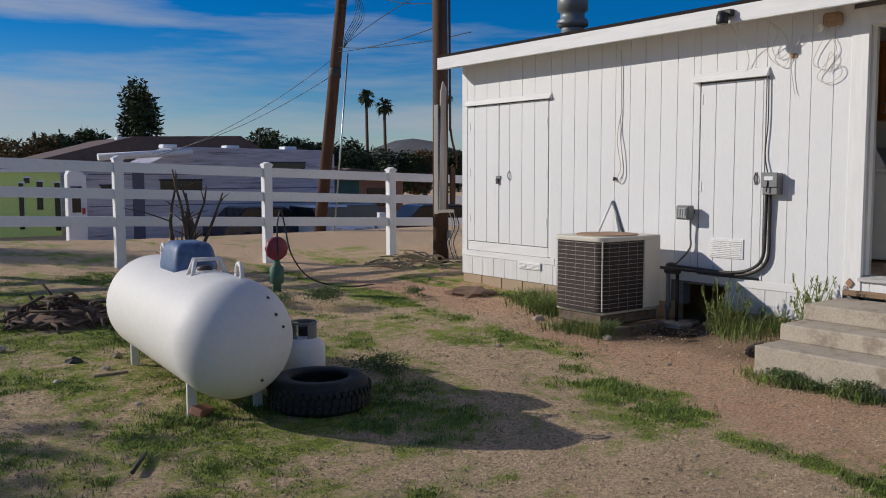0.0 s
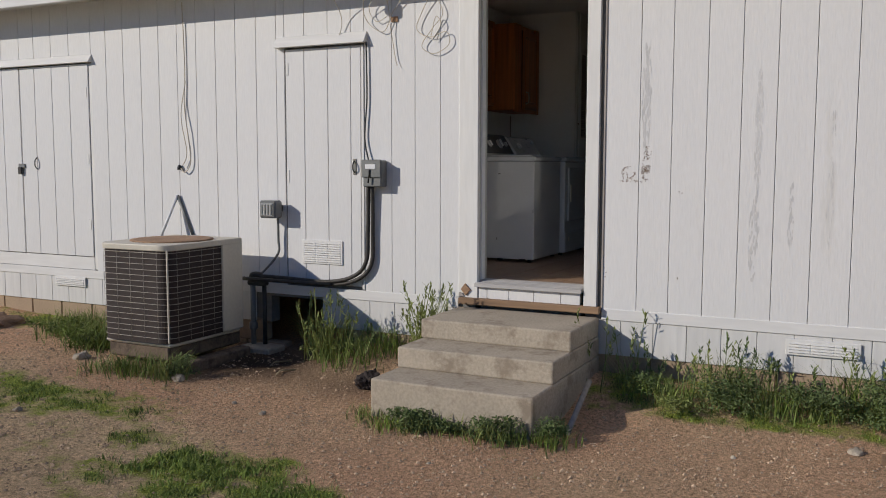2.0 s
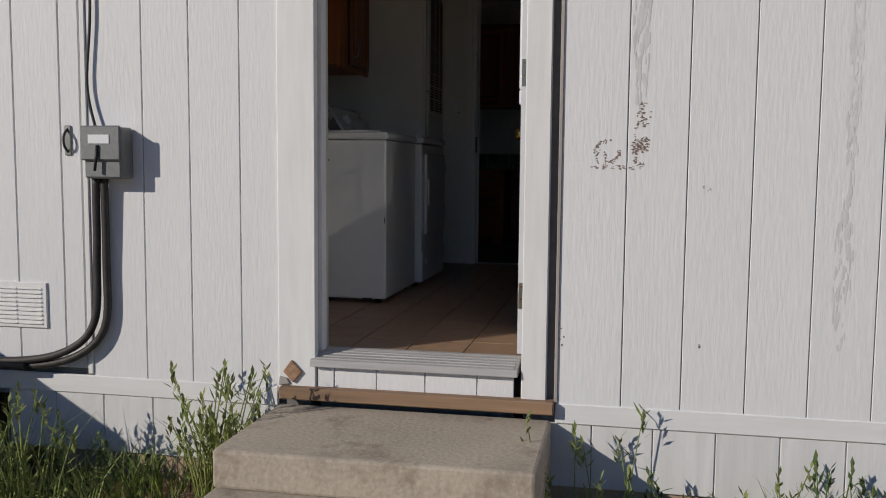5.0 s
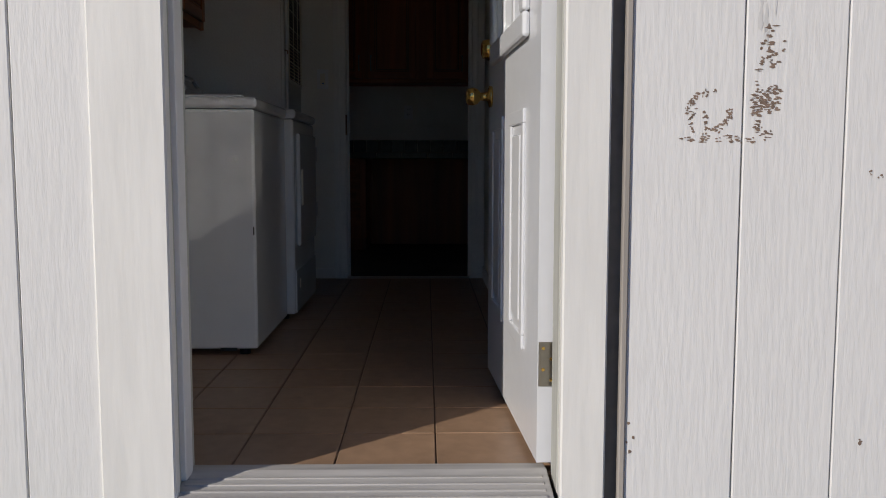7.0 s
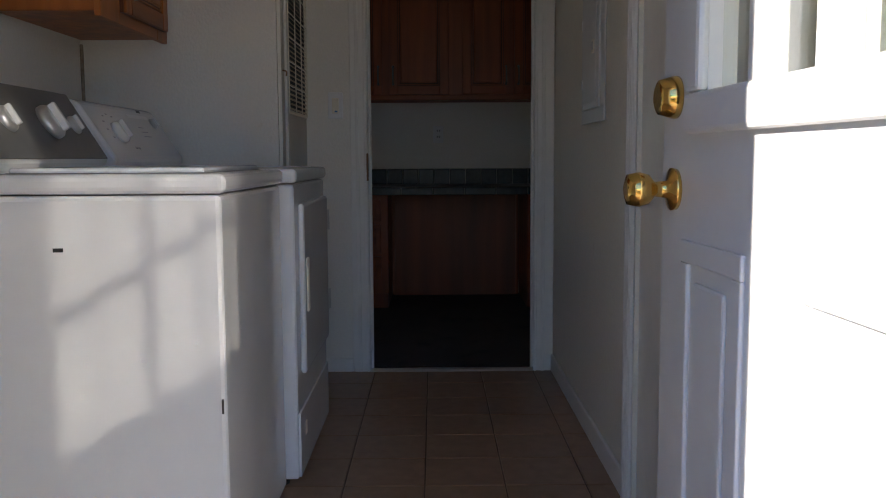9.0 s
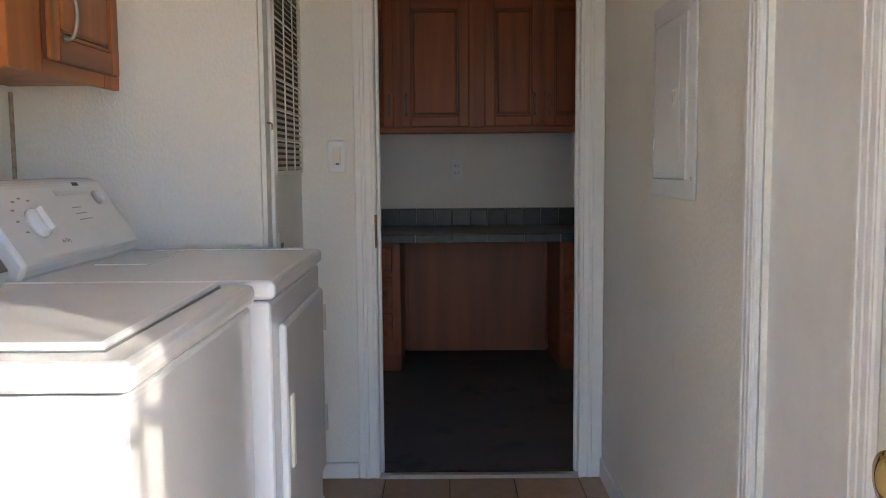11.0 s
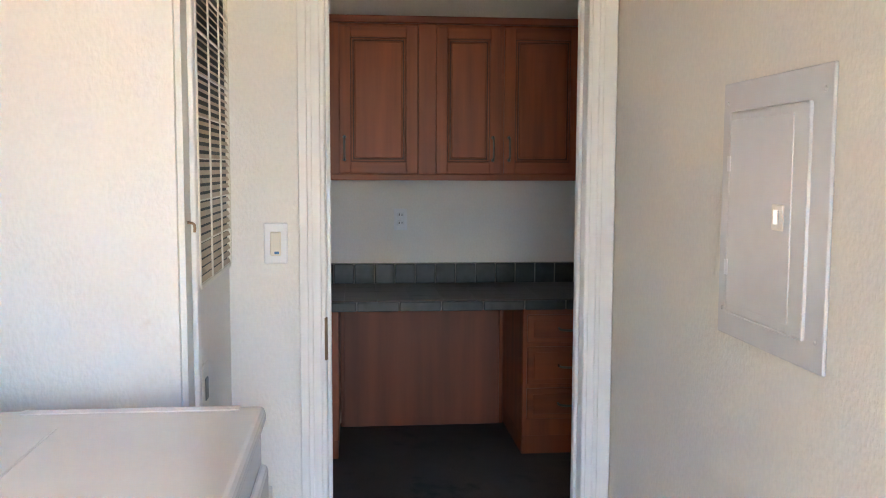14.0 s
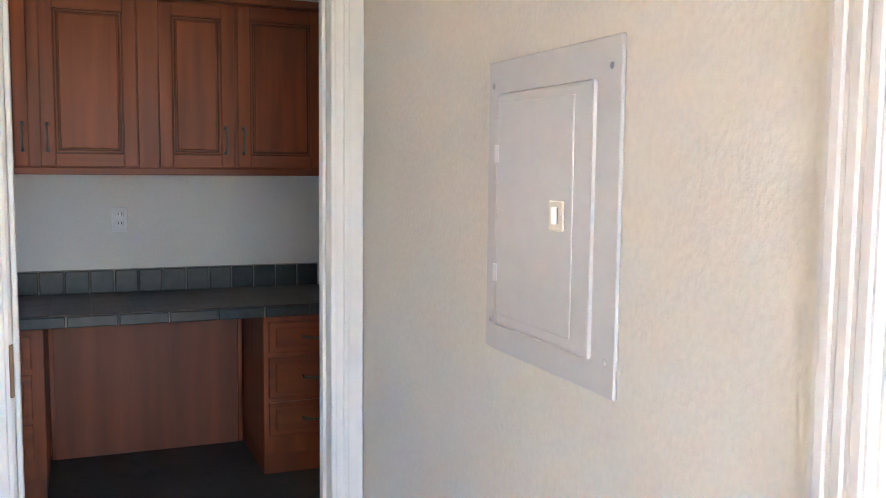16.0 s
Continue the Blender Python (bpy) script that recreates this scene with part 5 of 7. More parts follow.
# ---- office ----
def office():
    X = 12.90
    u = thing("upper_cabinet", "row of honey oak upper cabinets with arched doors", "cabinet", (13.08, 4.6, 2.07))
    part("body", bm_box(X + 0.02, 13.268, 3.90, 5.95, 2.075, 2.84, 0.003), OAK, u)
    part("top_rail", bm_box(X - 0.012, X + 0.022, 3.90, 5.95, 2.825, 2.86, 0.004), OAK_H, u)
    part("bottom_rail", bm_box(X + 0.002, X + 0.022, 3.90, 5.95, 2.07, 2.10, 0.003), OAK_H, u)
    for ya, yb in ((4.645, 4.73), (3.90, 3.925), (4.305, 4.33), (5.115, 5.165)):
        part("face_frame", bm_box(X + 0.003, X + 0.022, ya, yb, 2.10, 2.825, 0.002), OAK, u)
    z0, z1 = 2.105, 2.81
    panel_door(u, "y", 3.925, 4.31, z0, z1, X - 0.012, -1, (4.285, 2.17, 2.28))
    panel_door(u, "y", 4.325, 4.645, z0, z1, X - 0.012, -1, (4.365, 2.17, 2.28))
    panel_door(u, "y", 4.735, 5.115, z0, z1, X - 0.012, -1, (5.09, 2.17, 2.28))
    panel_door(u, "y", 5.16, 5.54, z0, z1, X - 0.012, -1, (5.185, 2.17, 2.28))
    FXD = 12.63
    ct = thing("tiled_worktop", "slate green tiled desk top with tiled backsplash", "worktop", (12.9, 4.6, 1.47))
    part("core", bm_box(FXD - 0.018, 13.262, 3.86, 6.0, 1.472, 1.512), GROUT, ct)
    part("splash_core", bm_box(13.252, 13.268, 3.86, 6.0, 1.512, 1.625), GROUT, ct)
    w = 0.108
    y = 3.862
    edge_mesh = mesh_of("tile", bm_box(-0.012, 0.0, 0, 0.19, -0.045, 0.0, 0.004), SLATE)
    splash_mesh = mesh_of("tile", bm_box(-0.012, 0.0, 0, w - 0.006, 0.0, 0.105, 0.004), SLATE)
    top_mesh = mesh_of("tile", bm_box(0.0, 0.1525, 0, 0.1525, 0.0, 0.008, 0.001), DESK_TOP)
    def tile(me, at):
        t_ = new("tile", me)
        t_.parent = ct
        t_.location = Vector(at) - Vector((12.9, 4.6, 1.47))
    for i in range(19):
        tile(splash_mesh, (13.252, y + i * w, 1.517))
    for i in range(10):
        tile(edge_mesh, (FXD - 0.018, y + i * 0.196, 1.515))
    for i in range(13):
        for j in range(4):
            tile(top_mesh, (FXD - 0.015 + j * 0.154, y + i * 0.154, 1.512))
    for y0, y1 in ((3.87, 4.25), (5.12, 5.52)):
        d = thing("drawer_unit", "honey oak three-drawer desk pedestal", "drawers", (12.9, (y0 + y1) / 2, FLOOR), "desk pedestals")
        part("carcass", bm_box(FXD + 0.022, 13.26, y0, y1, FLOOR + 0.10, 1.47, 0.002), OAK, d)
        part("plinth", bm_box(FXD + 0.05, 13.26, y0 + 0.005, y1 - 0.005, FLOOR + 0.004, FLOOR + 0.10), PANEL_W, d)
        for za, zb in ((1.305, 1.44), (1.105, 1.285), (0.935, 1.085)):
            dr = part("drawer", bm_box(FXD + 0.005, FXD + 0.024, y0 + 0.045, y1 - 0.02, za, zb, 0.004), OAK_H, d)
            part("field", bm_box(FXD - 0.001, FXD + 0.006, y0 + 0.075, y1 - 0.05, za + 0.025, zb - 0.025, 0.004), OAK_H, dr)
            ym, zm = (y0 + y1) / 2 - 0.03, (za + zb) / 2
            part("handle", bm_tube(smooth_path([(FXD, ym - 0.05, zm + 0.004), (FXD - 0.022, ym - 0.045, zm), (FXD - 0.026, ym, zm - 0.004), (FXD - 0.022, ym + 0.045, zm), (FXD, ym + 0.05, zm + 0.004)], 4), 0.0052, 8), ANTIQUE, dr, "antique nickel bow handle")
    k = thing("knee_panel", "red-brown wood panel behind the desk kneehole", "panel", (13.2, 4.7, FLOOR))
    part("panel", bm_box(13.20, 13.22, 4.275, 5.11, FLOOR + 0.004, 1.47, 0.002), PANEL_W, k)
    for ya in (4.255, 5.10):
        part("stile", bm_box(13.185, 13.225, ya, ya + 0.02, FLOOR + 0.01, 1.47, 0.002), OAK, k)
    o = thing("wall_outlet", "cream duplex outlet on the office wall", "outlet", (13.27, 4.80, 1.81))
    part("plate", bm_box(13.260, 13.269, 4.765, 4.835, 1.80, 1.915, 0.002), FENCE_W, o)
    for z in (1.825, 1.868):
        sk = part("socket", bm_box(13.256, 13.263, 4.782, 4.818, z, z + 0.028, 0.004), FENCE_W, o)
        for dy in (-0.007, 0.007):
            part("slot", bm_box(13.2545, 13.2565, 4.80 + dy - 0.002, 4.80 + dy + 0.002, z + 0.010, z + 0.021), BLACK, sk)


office()
# ---- yard: fence, poles, tank ----
def fence():
    f = thing("rail_fence", "white vinyl three-rail fence across the yard", "fence", (6.1, 13.9, 0.2))
    posts = [-5.1, -2.83, -0.58, 1.67, 3.92, 6.16, 8.43, 10.7]
    tops = {}
    for i, x in enumerate(posts):
        g = ground_z(x, 13.9)
        top = 1.86 - 0.033 * (x - 3.92)
        tops[x] = top
        p = part("post", bm_box(x - 0.065, x + 0.065, 13.84, 13.97, g - 0.1, top - 0.03, 0.006), FENCE_W, f)
        cap = bm_prism([(x - 0.075, top - 0.03), (x + 0.075, top - 0.03), (x + 0.075, top - 0.005), (x, top + 0.03), (x - 0.075, top - 0.005)], "y", 13.83, 13.98)
        part("cap", cap, FENCE_W, p)
    for a, b in zip(posts, posts[1:]):
        for dz in (0.13, 0.50, 0.885):
            za, zb = tops[a] - dz, tops[b] - dz
            bm = bm_prism([(a + 0.05, za - 0.07), (b - 0.05, zb - 0.07), (b - 0.05, zb + 0.07), (a + 0.05, za + 0.07)], "y", 13.885, 13.925, 0.004)
            part("rail", bm, FENCE_W, f)


fence()


def utility_pole():
    p = thing("utility_pole", "brown wooden utility pole with weathered plank casing", "utility pole", (8.55, 12.65, 0.2))
    part("shaft", bm_tube([(8.56, 12.66, 0.0), (8.55, 12.65, 3.0), (8.53, 12.66, 9.0)], [0.125, 0.12, 0.11], 14), POLE_W, p)
    part("casing", bm_prism([(8.43, 1.05), (8.55, 1.05), (8.57, 1.9), (8.55, 2.6), (8.565, 2.95), (8.50, 3.06), (8.46, 2.9), (8.44, 2.2)], "y", 12.50, 12.54, 0.006), GREY_W, p, "silvered split plank")
    part("casing", bm_box(8.412, 8.43, 12.53, 12.64, 1.0, 2.7, 0.006), GREY_W, p)
    part("meter_board", bm_box(8.70, 8.80, 12.58, 12.62, 1.15, 1.75, 0.01), POLE_W, p)
    part("strap", bm_box(8.40, 8.70, 12.485, 12.505, 1.02, 1.07, 0.004), CABLE_W, p)
    for k in range(4):
        xs_ = 8.60 + 0.04 * k
        part("wire", bm_tube(smooth_path([(xs_, 12.50, 1.05), (xs_ + 0.05, 12.46, 0.8), (xs_ - 0.04, 12.48, 0.55), (xs_ + 0.03, 12.46, 0.28)]), 0.007, 5), CABLE_B if k % 2 else CABLE_W, p)
    part("junction", bm_box(8.56, 8.63, 12.46, 12.52, 0.62, 0.74, 0.006), GREY_M, p)
    part("riser", bm_tube(smooth_path([(8.66, 12.6, 9.0), (8.67, 12.56, 3.0), (8.68, 12.55, 2.3), (8.78, 12.55, 1.9), (8.80, 12.57, 1.7)]), 0.02, 6), POLE_W, p)
    q = thing("leaning_pole", "dark leaning utility pole with wires", "utility pole", (10.33, 20.0, 0.0))
    part("shaft", bm_tube([(10.30, 20.0, -0.4), (11.10, 20.0, 6.2), (11.65, 20.0, 10.5)], [0.145, 0.13, 0.11], 14), POLE_W, q)
    part("stay", bm_tube([(10.75, 20.0, 0.0), (11.2, 20.0, 4.5)], 0.02, 6), GALV, q)
    part("clamp", bm_lathe([(0.14, 0), (0.15, 0.05), (0.15, 0.20), (0.14, 0.24)], 12, at=(10.84, 20.0, 3.9)), DARK_M, q)
    def on(t, off=(0, 0, 0)):
        return Vector((10.33, 20.0, 0.0)).lerp(Vector((11.65, 20.0, 10.5)), t) + Vector(off)
    lines = [(on(0.43), (8.6, 12.7, 3.95), 0.08), (on(0.44), (9.2, 12.7, 3.9), 0.10), (on(0.60), (8.6, 12.6, 4.3), 0.25), (on(0.43), (8.6, 12.6, 4.6), -0.1),
             (on(0.42), (9.3, 28.0, 2.2), 0.3), (on(0.38), (9.8, 30.0, 2.3), 0.3), ((8.6, 12.65, 4.35), (7.3, 9.9, 4.0), 0.05), (on(0.62), (7.2, 5.9, 4.6), 0.2)]
    for a, b, s_ in lines:
        part("wire", bm_tube(wobble(a, b, s_, 14), 0.008, 5), CABLE_B, q)
    for k in range(5):
        part("wire_loop", bm_tube(smooth_path([on(0.60, (0.2, 0, 0)), on(0.52, (0.35 + 0.06 * k, -0.1, 0.0)), on(0.46, (0.15 + 0.05 * k, -0.1, 0.1)), on(0.44, (0.18, 0, 0))]), 0.008, 5), CABLE_B, q)


utility_pole()


def propane_tank():
    t = thing("propane_tank", "large white horizontal propane tank with blue dome lid", "propane tank", (2.49, 7.45, 0.14), rz=-4.8)
    R, L, cz = 0.385, 0.95, 0.455
    prof = [(R * math.cos(a), -L - R * 0.85 * math.sin(a)) for a in (radians(90 - 9 * k) for k in range(10))] + [(R, -L), (R, -L * 0.5), (R, 0), (R, L * 0.5), (R, L)]
    prof += [(R * math.cos(a), L + R * 0.85 * math.sin(a)) for a in (radians(9 * k) for k in range(1, 11))]
    part("shell", bm_lathe(prof, 56, "y", (0, 0, cz)), TANK_P, t, local=True)
    for y in (-0.78, 0.78):
        for x in (-0.22, 0.22):
            part("leg", bm_box(x - 0.03, x + 0.03, y - 0.015, y + 0.015, -0.10, cz - 0.29, 0.004), TANK_P, t, local=True)
    dome = bmesh.new()
    bm_box(-0.17, 0.17, -0.24, 0.24, 0, 0.23, 0.065, dome, 4)
    for v in dome.verts:
        k = 1.0 - 0.24 * max(0.0, v.co.z) / 0.23
        v.co.x *= k
        v.co.y *= k
        v.co.z += cz + R - 0.06
    for f in dome.faces:
        f.smooth = True
    part("dome_lid", dome, BLUE_L, t, "faded blue dented dome lid", local=True)
    part("valve_handle", bm_tube([(-0.13, -0.44, cz + 0.35), (-0.09, -0.44, cz + 0.46), (0.09, -0.44, cz + 0.46), (0.13, -0.44, cz + 0.35)], 0.016, 8), TANK_P, t, local=True)
    part("valve_handle", bm_tube([(-0.13, -0.54, cz + 0.34), (-0.09, -0.48, cz + 0.46)], 0.014, 8), TANK_P, t, local=True)
    part("gauge", bm_lathe([(0.05, 0), (0.055, 0.03), (0.03, 0.04)], 14, at=(0, -0.40, cz + R - 0.01)), DARK_M, t, local=True)
    for y in (-0.93, 0.93):
        lug = bmesh.new()
        pts = [Vector((0.06 + 0.0, y + 0.05 * math.cos(radians(15 * k)), cz + R + 0.02 + 0.065 * math.sin(radians(15 * k)))) for k in range(25)]
        bm_tube(pts, 0.014, 8, lug)
        part("lifting_lug", lug, TANK_P, t, local=True)
    for x, z in ((0.20, 0.62), (0.245, 0.54), (0.17, 0.72), (0.10, 0.22)):
        yy = -L - R * 0.85 * math.sqrt(max(0.0, 1 - (x * x + (z - cz) ** 2) / R ** 2))
        part("plug", bm_lathe([(0.010, -0.008), (0.010, 0.02)], 8, "y", (x, yy, z)), DARK_M, t, local=True)


propane_tank()


def tyre_and_cylinder():
    g = ground_z(3, 6.4)
    t = thing("old_tyre", "worn black tyre lying flat on the grass", "tyre", (2.98, 6.42, g))
    R, h = 0.33, 0.21
    prof = [(0.20, 0.0), (0.29, 0.0), (0.325, 0.03), (0.33, 0.06), (0.33, 0.15), (0.325, 0.18), (0.29, h), (0.20, h), (0.19, 0.19), (0.24, 0.15), (0.24, 0.06), (0.19, 0.02), (0.20, 0.0)]
    bm = bmesh.new()
    rings = [[bm.verts.new((r * math.cos(a), r * math.sin(a), z)) for a in (2 * math.pi * k / 40 for k in range(40))] for r, z in prof[:-1]]
    for i in range(len(rings)):
        a, b = rings[i], rings[(i + 1) % len(rings)]
        for k in range(40):
            bm.faces.new((a[k], a[(k + 1) % 40], b[(k + 1) % 40], b[k])).smooth = True
    bmesh.ops.recalc_face_normals(bm, faces=bm.faces[:])
    part("carcass", bm, RUBBER, t, local=True)
    for row in range(3):
        for k in range(44):
            a = 2 * math.pi * (k + 0.5 * row) / 44
            b_ = bm_box(0.326, 0.341, -0.016, 0.016, 0.035 + row * 0.05, 0.075 + row * 0.05, 0.003)
            bmesh.ops.transform(b_, matrix=Matrix.Rotation(a, 4, "Z") @ Matrix.Rotation(0.35 * (row - 1), 4, "X"), verts=b_.verts[:])
            part("tread_block", b_, RUBBER, t, local=True)
    c = thing("gas_cylinder", "small grey-white propane cylinder behind the tyre", "gas cylinder", (3.16, 6.98, ground_z(3.2, 7)))
    part("body", bm_lathe([(0.10, 0.03), (0.14, 0.045), (0.155, 0.09), (0.155, 0.27), (0.145, 0.31), (0.11, 0.345), (0.05, 0.36)], 28), GALV if False else TANK_P, c, local=True)
    part("foot_ring", bm_lathe([(0.10, 0), (0.105, 0.0), (0.105, 0.05), (0.10, 0.05)], 24), GREY_M, c, local=True)
    for a0 in (20, 140, 260):
        pts = [(0.095 * math.cos(radians(a0 + k * 14)), 0.095 * math.sin(radians(a0 + k * 14))) for k in range(6)]
        bm = bmesh.new()
        vs = [[bm.verts.new((x * s_, y * s_, z)) for x, y in pts] for s_ in (1.0, 0.96) for z in (0.34, 0.46)]
        for r0, r1 in ((0, 1), (2, 3)):
            for k in range(5):
                bm.faces.new((vs[r0][k], vs[r0][k + 1], vs[r1][k + 1], vs[r1][k]))
        for k in range(5):
            bm.faces.new((vs[1][k], vs[1][k + 1], vs[3][k + 1], vs[3][k]))
        part("collar", bm, GREY_M, c, local=True)
    part("collar_rim", bm_tube([(0.095 * math.cos(radians(k * 15)), 0.095 * math.sin(radians(k * 15)), 0.46) for k in range(25)], 0.009, 6), GREY_M, c, local=True)
    part("valve", bm_box(-0.03, 0.03, -0.02, 0.02, 0.355, 0.43, 0.006), DARK_M, c, local=True)


tyre_and_cylinder()


def yard_valve():
    g = ground_z(4.9, 11.0)
    v = thing("yard_hydrant", "maroon disc valve on a green post with a cable", "valve", (4.9, 11.0, g))
    part("post", bm_lathe([(0.05, 0), (0.05, 0.10), (0.085, 0.12), (0.085, 0.30), (0.05, 0.33), (0.03, 0.40)], 16, at=(4.9, 11.0, g)), GREEN_P, v)
    part("disc", bm_lathe([(0.02, -0.05), (0.13, -0.045), (0.145, -0.02), (0.145, 0.02), (0.12, 0.045), (0.02, 0.05)], 10, "y", (4.9, 11.0, g + 0.53)), MAROON, v)
    part("cable", bm_tube(smooth_path([(4.9, 10.95, g + 0.45), (4.88, 10.93, g + 0.8), (4.93, 10.93, g + 0.98), (4.99, 10.95, g + 0.8), (5.05, 10.9, g + 0.45), (5.3, 10.9, g + 0.15), (5.7, 10.8, g + 0.03), (6.2, 10.9, g + 0.01)]), 0.010, 6), CABLE_B, v)


yard_valve()

vent_pipe = thing("roof_flue", "galvanised furnace flue cap on the roof", "flue", (8.6, 9.75, 3.3))
part("pipe", bm_lathe([(0.15, 0.0), (0.15, 0.40)], 20, at=(8.6, 9.79, 3.3)), GREY_M, vent_pipe)
part("collar", bm_lathe([(0.15, 0.0), (0.205, 0.03), (0.205, 0.10), (0.16, 0.13), (0.16, 0.20), (0.20, 0.23), (0.20, 0.42), (0.10, 0.5)], 20, at=(8.6, 9.79, 3.52)), GREY_M, vent_pipe)


# ---- plants ----
def leaf_clump(name, centre, radius, height, n_leaf, size, material, label, category, seed, flat=0.5, kind="", upright=0.0):
    """Many small leaves round a centre, uneven, with gaps."""
    rnd = random.Random(seed)
    verts, faces = [], []
    cx, cy, cz = centre
    lobes = [(rnd.uniform(-0.6, 0.6) * radius, rnd.uniform(-0.6, 0.6) * radius, rnd.uniform(0.2, 0.85) * height, rnd.uniform(0.35, 0.6)) for _ in range(9)]
    for _ in range(n_leaf):
        lx, ly, lz, lr = rnd.choice(lobes)
        d = Vector((rnd.gauss(0, 1), rnd.gauss(0, 1), rnd.gauss(0, 1))).normalized() * (rnd.random() ** 0.4)
        p = Vector((cx + lx + d.x * radius * lr, cy + ly + d.y * radius * lr, cz + max(0.02, lz + d.z * height * lr * flat)))
        a = Vector((rnd.gauss(0, 1), rnd.gauss(0, 1), rnd.gauss(0, 0.6) + upright)).normalized()
        b = a.orthogonal().normalized()
        b = (Matrix.Rotation(rnd.uniform(0, 6.28), 3, a) @ b)
        s_ = size * rnd.uniform(0.6, 1.4)
        k = len(verts)
        verts += [p, p + a * s_ + b * s_ * 0.35, p + a * 2 * s_, p + a * s_ - b * s_ * 0.35]
        faces.append((k, k + 1, k + 2, k + 3))
    me = bpy.data.meshes.new(name)
    c = Vector(centre)
    me.from_pydata([v - c for v in verts], [], faces)
    me.materials.append(material)
    return me, c


def plant(name, centre, radius, height, n_leaf, size, material, label, category, seed, group="", flat=0.5, upright=0.0):
    me, c = leaf_clump(name, centre, radius, height, n_leaf, size, material, label, category, seed, flat, upright=upright)
    ob = new(name, me)
    ob.location = c
    return tagged(ob, label, category, group, "stuff")


def blades(name, spots, n_each, height, spread, width, material, seed, lean=0.4):
    """Thin curved blades that stand in tufts on the ground."""
    rnd = random.Random(seed)
    verts, faces = [], []
    for x, y, s_ in spots:
        z = ground_z(x, y)
        for _ in range(n_each):
            px, py = x + rnd.gauss(0, spread) * s_, y + rnd.gauss(0, spread) * s_
            h, an = height * s_ * rnd.uniform(0.5, 1.2), rnd.uniform(0, 6.283)
            dx, dy = math.cos(an), math.sin(an)
            l_ = lean * rnd.uniform(0.2, 1.2) * h
            w = width * rnd.uniform(0.7, 1.3)
            k = len(verts)
            verts += [(px - dy * w, py + dx * w, z - 0.01), (px + dy * w, py - dx * w, z - 0.01),
                      (px + dx * l_ * 0.35 + dy * w * 0.8, py + dy * l_ * 0.35 - dx * w * 0.8, z + h * 0.6), (px + dx * l_ * 0.35 - dy * w * 0.8, py + dy * l_ * 0.35 + dx * w * 0.8, z + h * 0.6),
                      (px + dx * l_, py + dy * l_, z + h)]
            faces += [(k, k + 1, k + 2, k + 3), (k + 3, k + 2, k + 4)]
    me = bpy.data.meshes.new(name)
    me.from_pydata(verts, [], faces)
    me.materials.append(material)
    return me


def lawn():
    rnd = random.Random(11)
    green, dry = [], []
    for _ in range(70000):
        x, y = rnd.uniform(0.2, 7.4), rnd.uniform(2.2, 13.5)
        if x > 6.2 and 4.2 < y < 5.4:
            continue
        g = grass_amount(x, y) + rnd.gauss(0, 0.10)
        far = math.hypot(x - 1.5, y - 2.0)
        if g > 0.70 and rnd.random() < (1.0 if far < 6 else 0.55):
            green.append((x, y, rnd.uniform(0.6, 1.2) * (0.7 + 0.6 * g)))
        elif 0.30 < g < 0.5 and rnd.random() < 0.06:
            dry.append((x, y, rnd.uniform(0.5, 1.1)))
    tagged(new("lawn_grass", blades("lawn_grass", green, 9, 0.017, 0.028, 0.0030, GRASS, 3, 2.2)), "short patchy green grass growing in the dirt yard", "grass", kind="stuff")
    tagged(new("dry_stubble", blades("dry_stubble", dry, 6, 0.028, 0.03, 0.0022, DRYGRASS, 4, 1.4)), "sparse dry grass stubble on the dirt", "grass", kind="stuff")


lawn()


def seeding_weed(name, x, y, n_, h, spread, seed, material, label):
    """A clump of tall thin stems with feathery heads."""
    rnd = random.Random(seed)
    w = thing(name, label, "weed", (x, y, ground_z(x, y)), "weeds along the wall")
    stems, heads = bmesh.new(), bmesh.new()
    for _ in range(n_):
        bx, by = rnd.gauss(0, spread), rnd.gauss(0, spread)
        an, hh = rnd.uniform(0, 6.283), h * rnd.uniform(0.55, 1.15)
        ln = rnd.uniform(0.05, 0.35) * hh
        tip = Vector((bx + ln * math.cos(an), by + ln * math.sin(an), hh))
        if x + tip.x > 7.45:
            tip.x = 7.45 - x
        base = Vector((min(bx, 7.44 - x), by, -0.02))
        mid = base.lerp(tip, 0.5) + Vector((-(tip.x - base.x) * 0.15, -(tip.y - base.y) * 0.15, 0))
        bm_tube([base, mid, tip], [0.0035, 0.003, 0.002], 4, stems)
        for k in range(rnd.randint(3, 7)):
            p = base.lerp(tip, rnd.uniform(0.35, 0.95))
            d = Vector((rnd.gauss(0, 1), rnd.gauss(0, 1), 0.8)).normalized() * rnd.uniform(0.03, 0.08)
            s_ = Vector((-d.y, d.x, 0)).normalized() * 0.006
            heads.faces.new([heads.verts.new(q) for q in (p, p + d * 0.5 + s_, p + d, p + d * 0.5 - s_)])
        for k in range(9):
            p = tip - Vector((0, 0, 0.012 * k))
            d = Vector((rnd.gauss(0, 1), rnd.gauss(0, 1), 1.6)).normalized() * 0.042
            s_ = Vector((-d.y, d.x, 0)).normalized() * 0.007
            heads.faces.new([heads.verts.new(q) for q in (p, p + d * 0.5 + s_, p + d, p + d * 0.5 - s_)])
    part("stem_clump", stems, material, w, local=True)["kind"] = "stuff"
    part("leaf_clump", heads, material, w, local=True)["kind"] = "stuff"


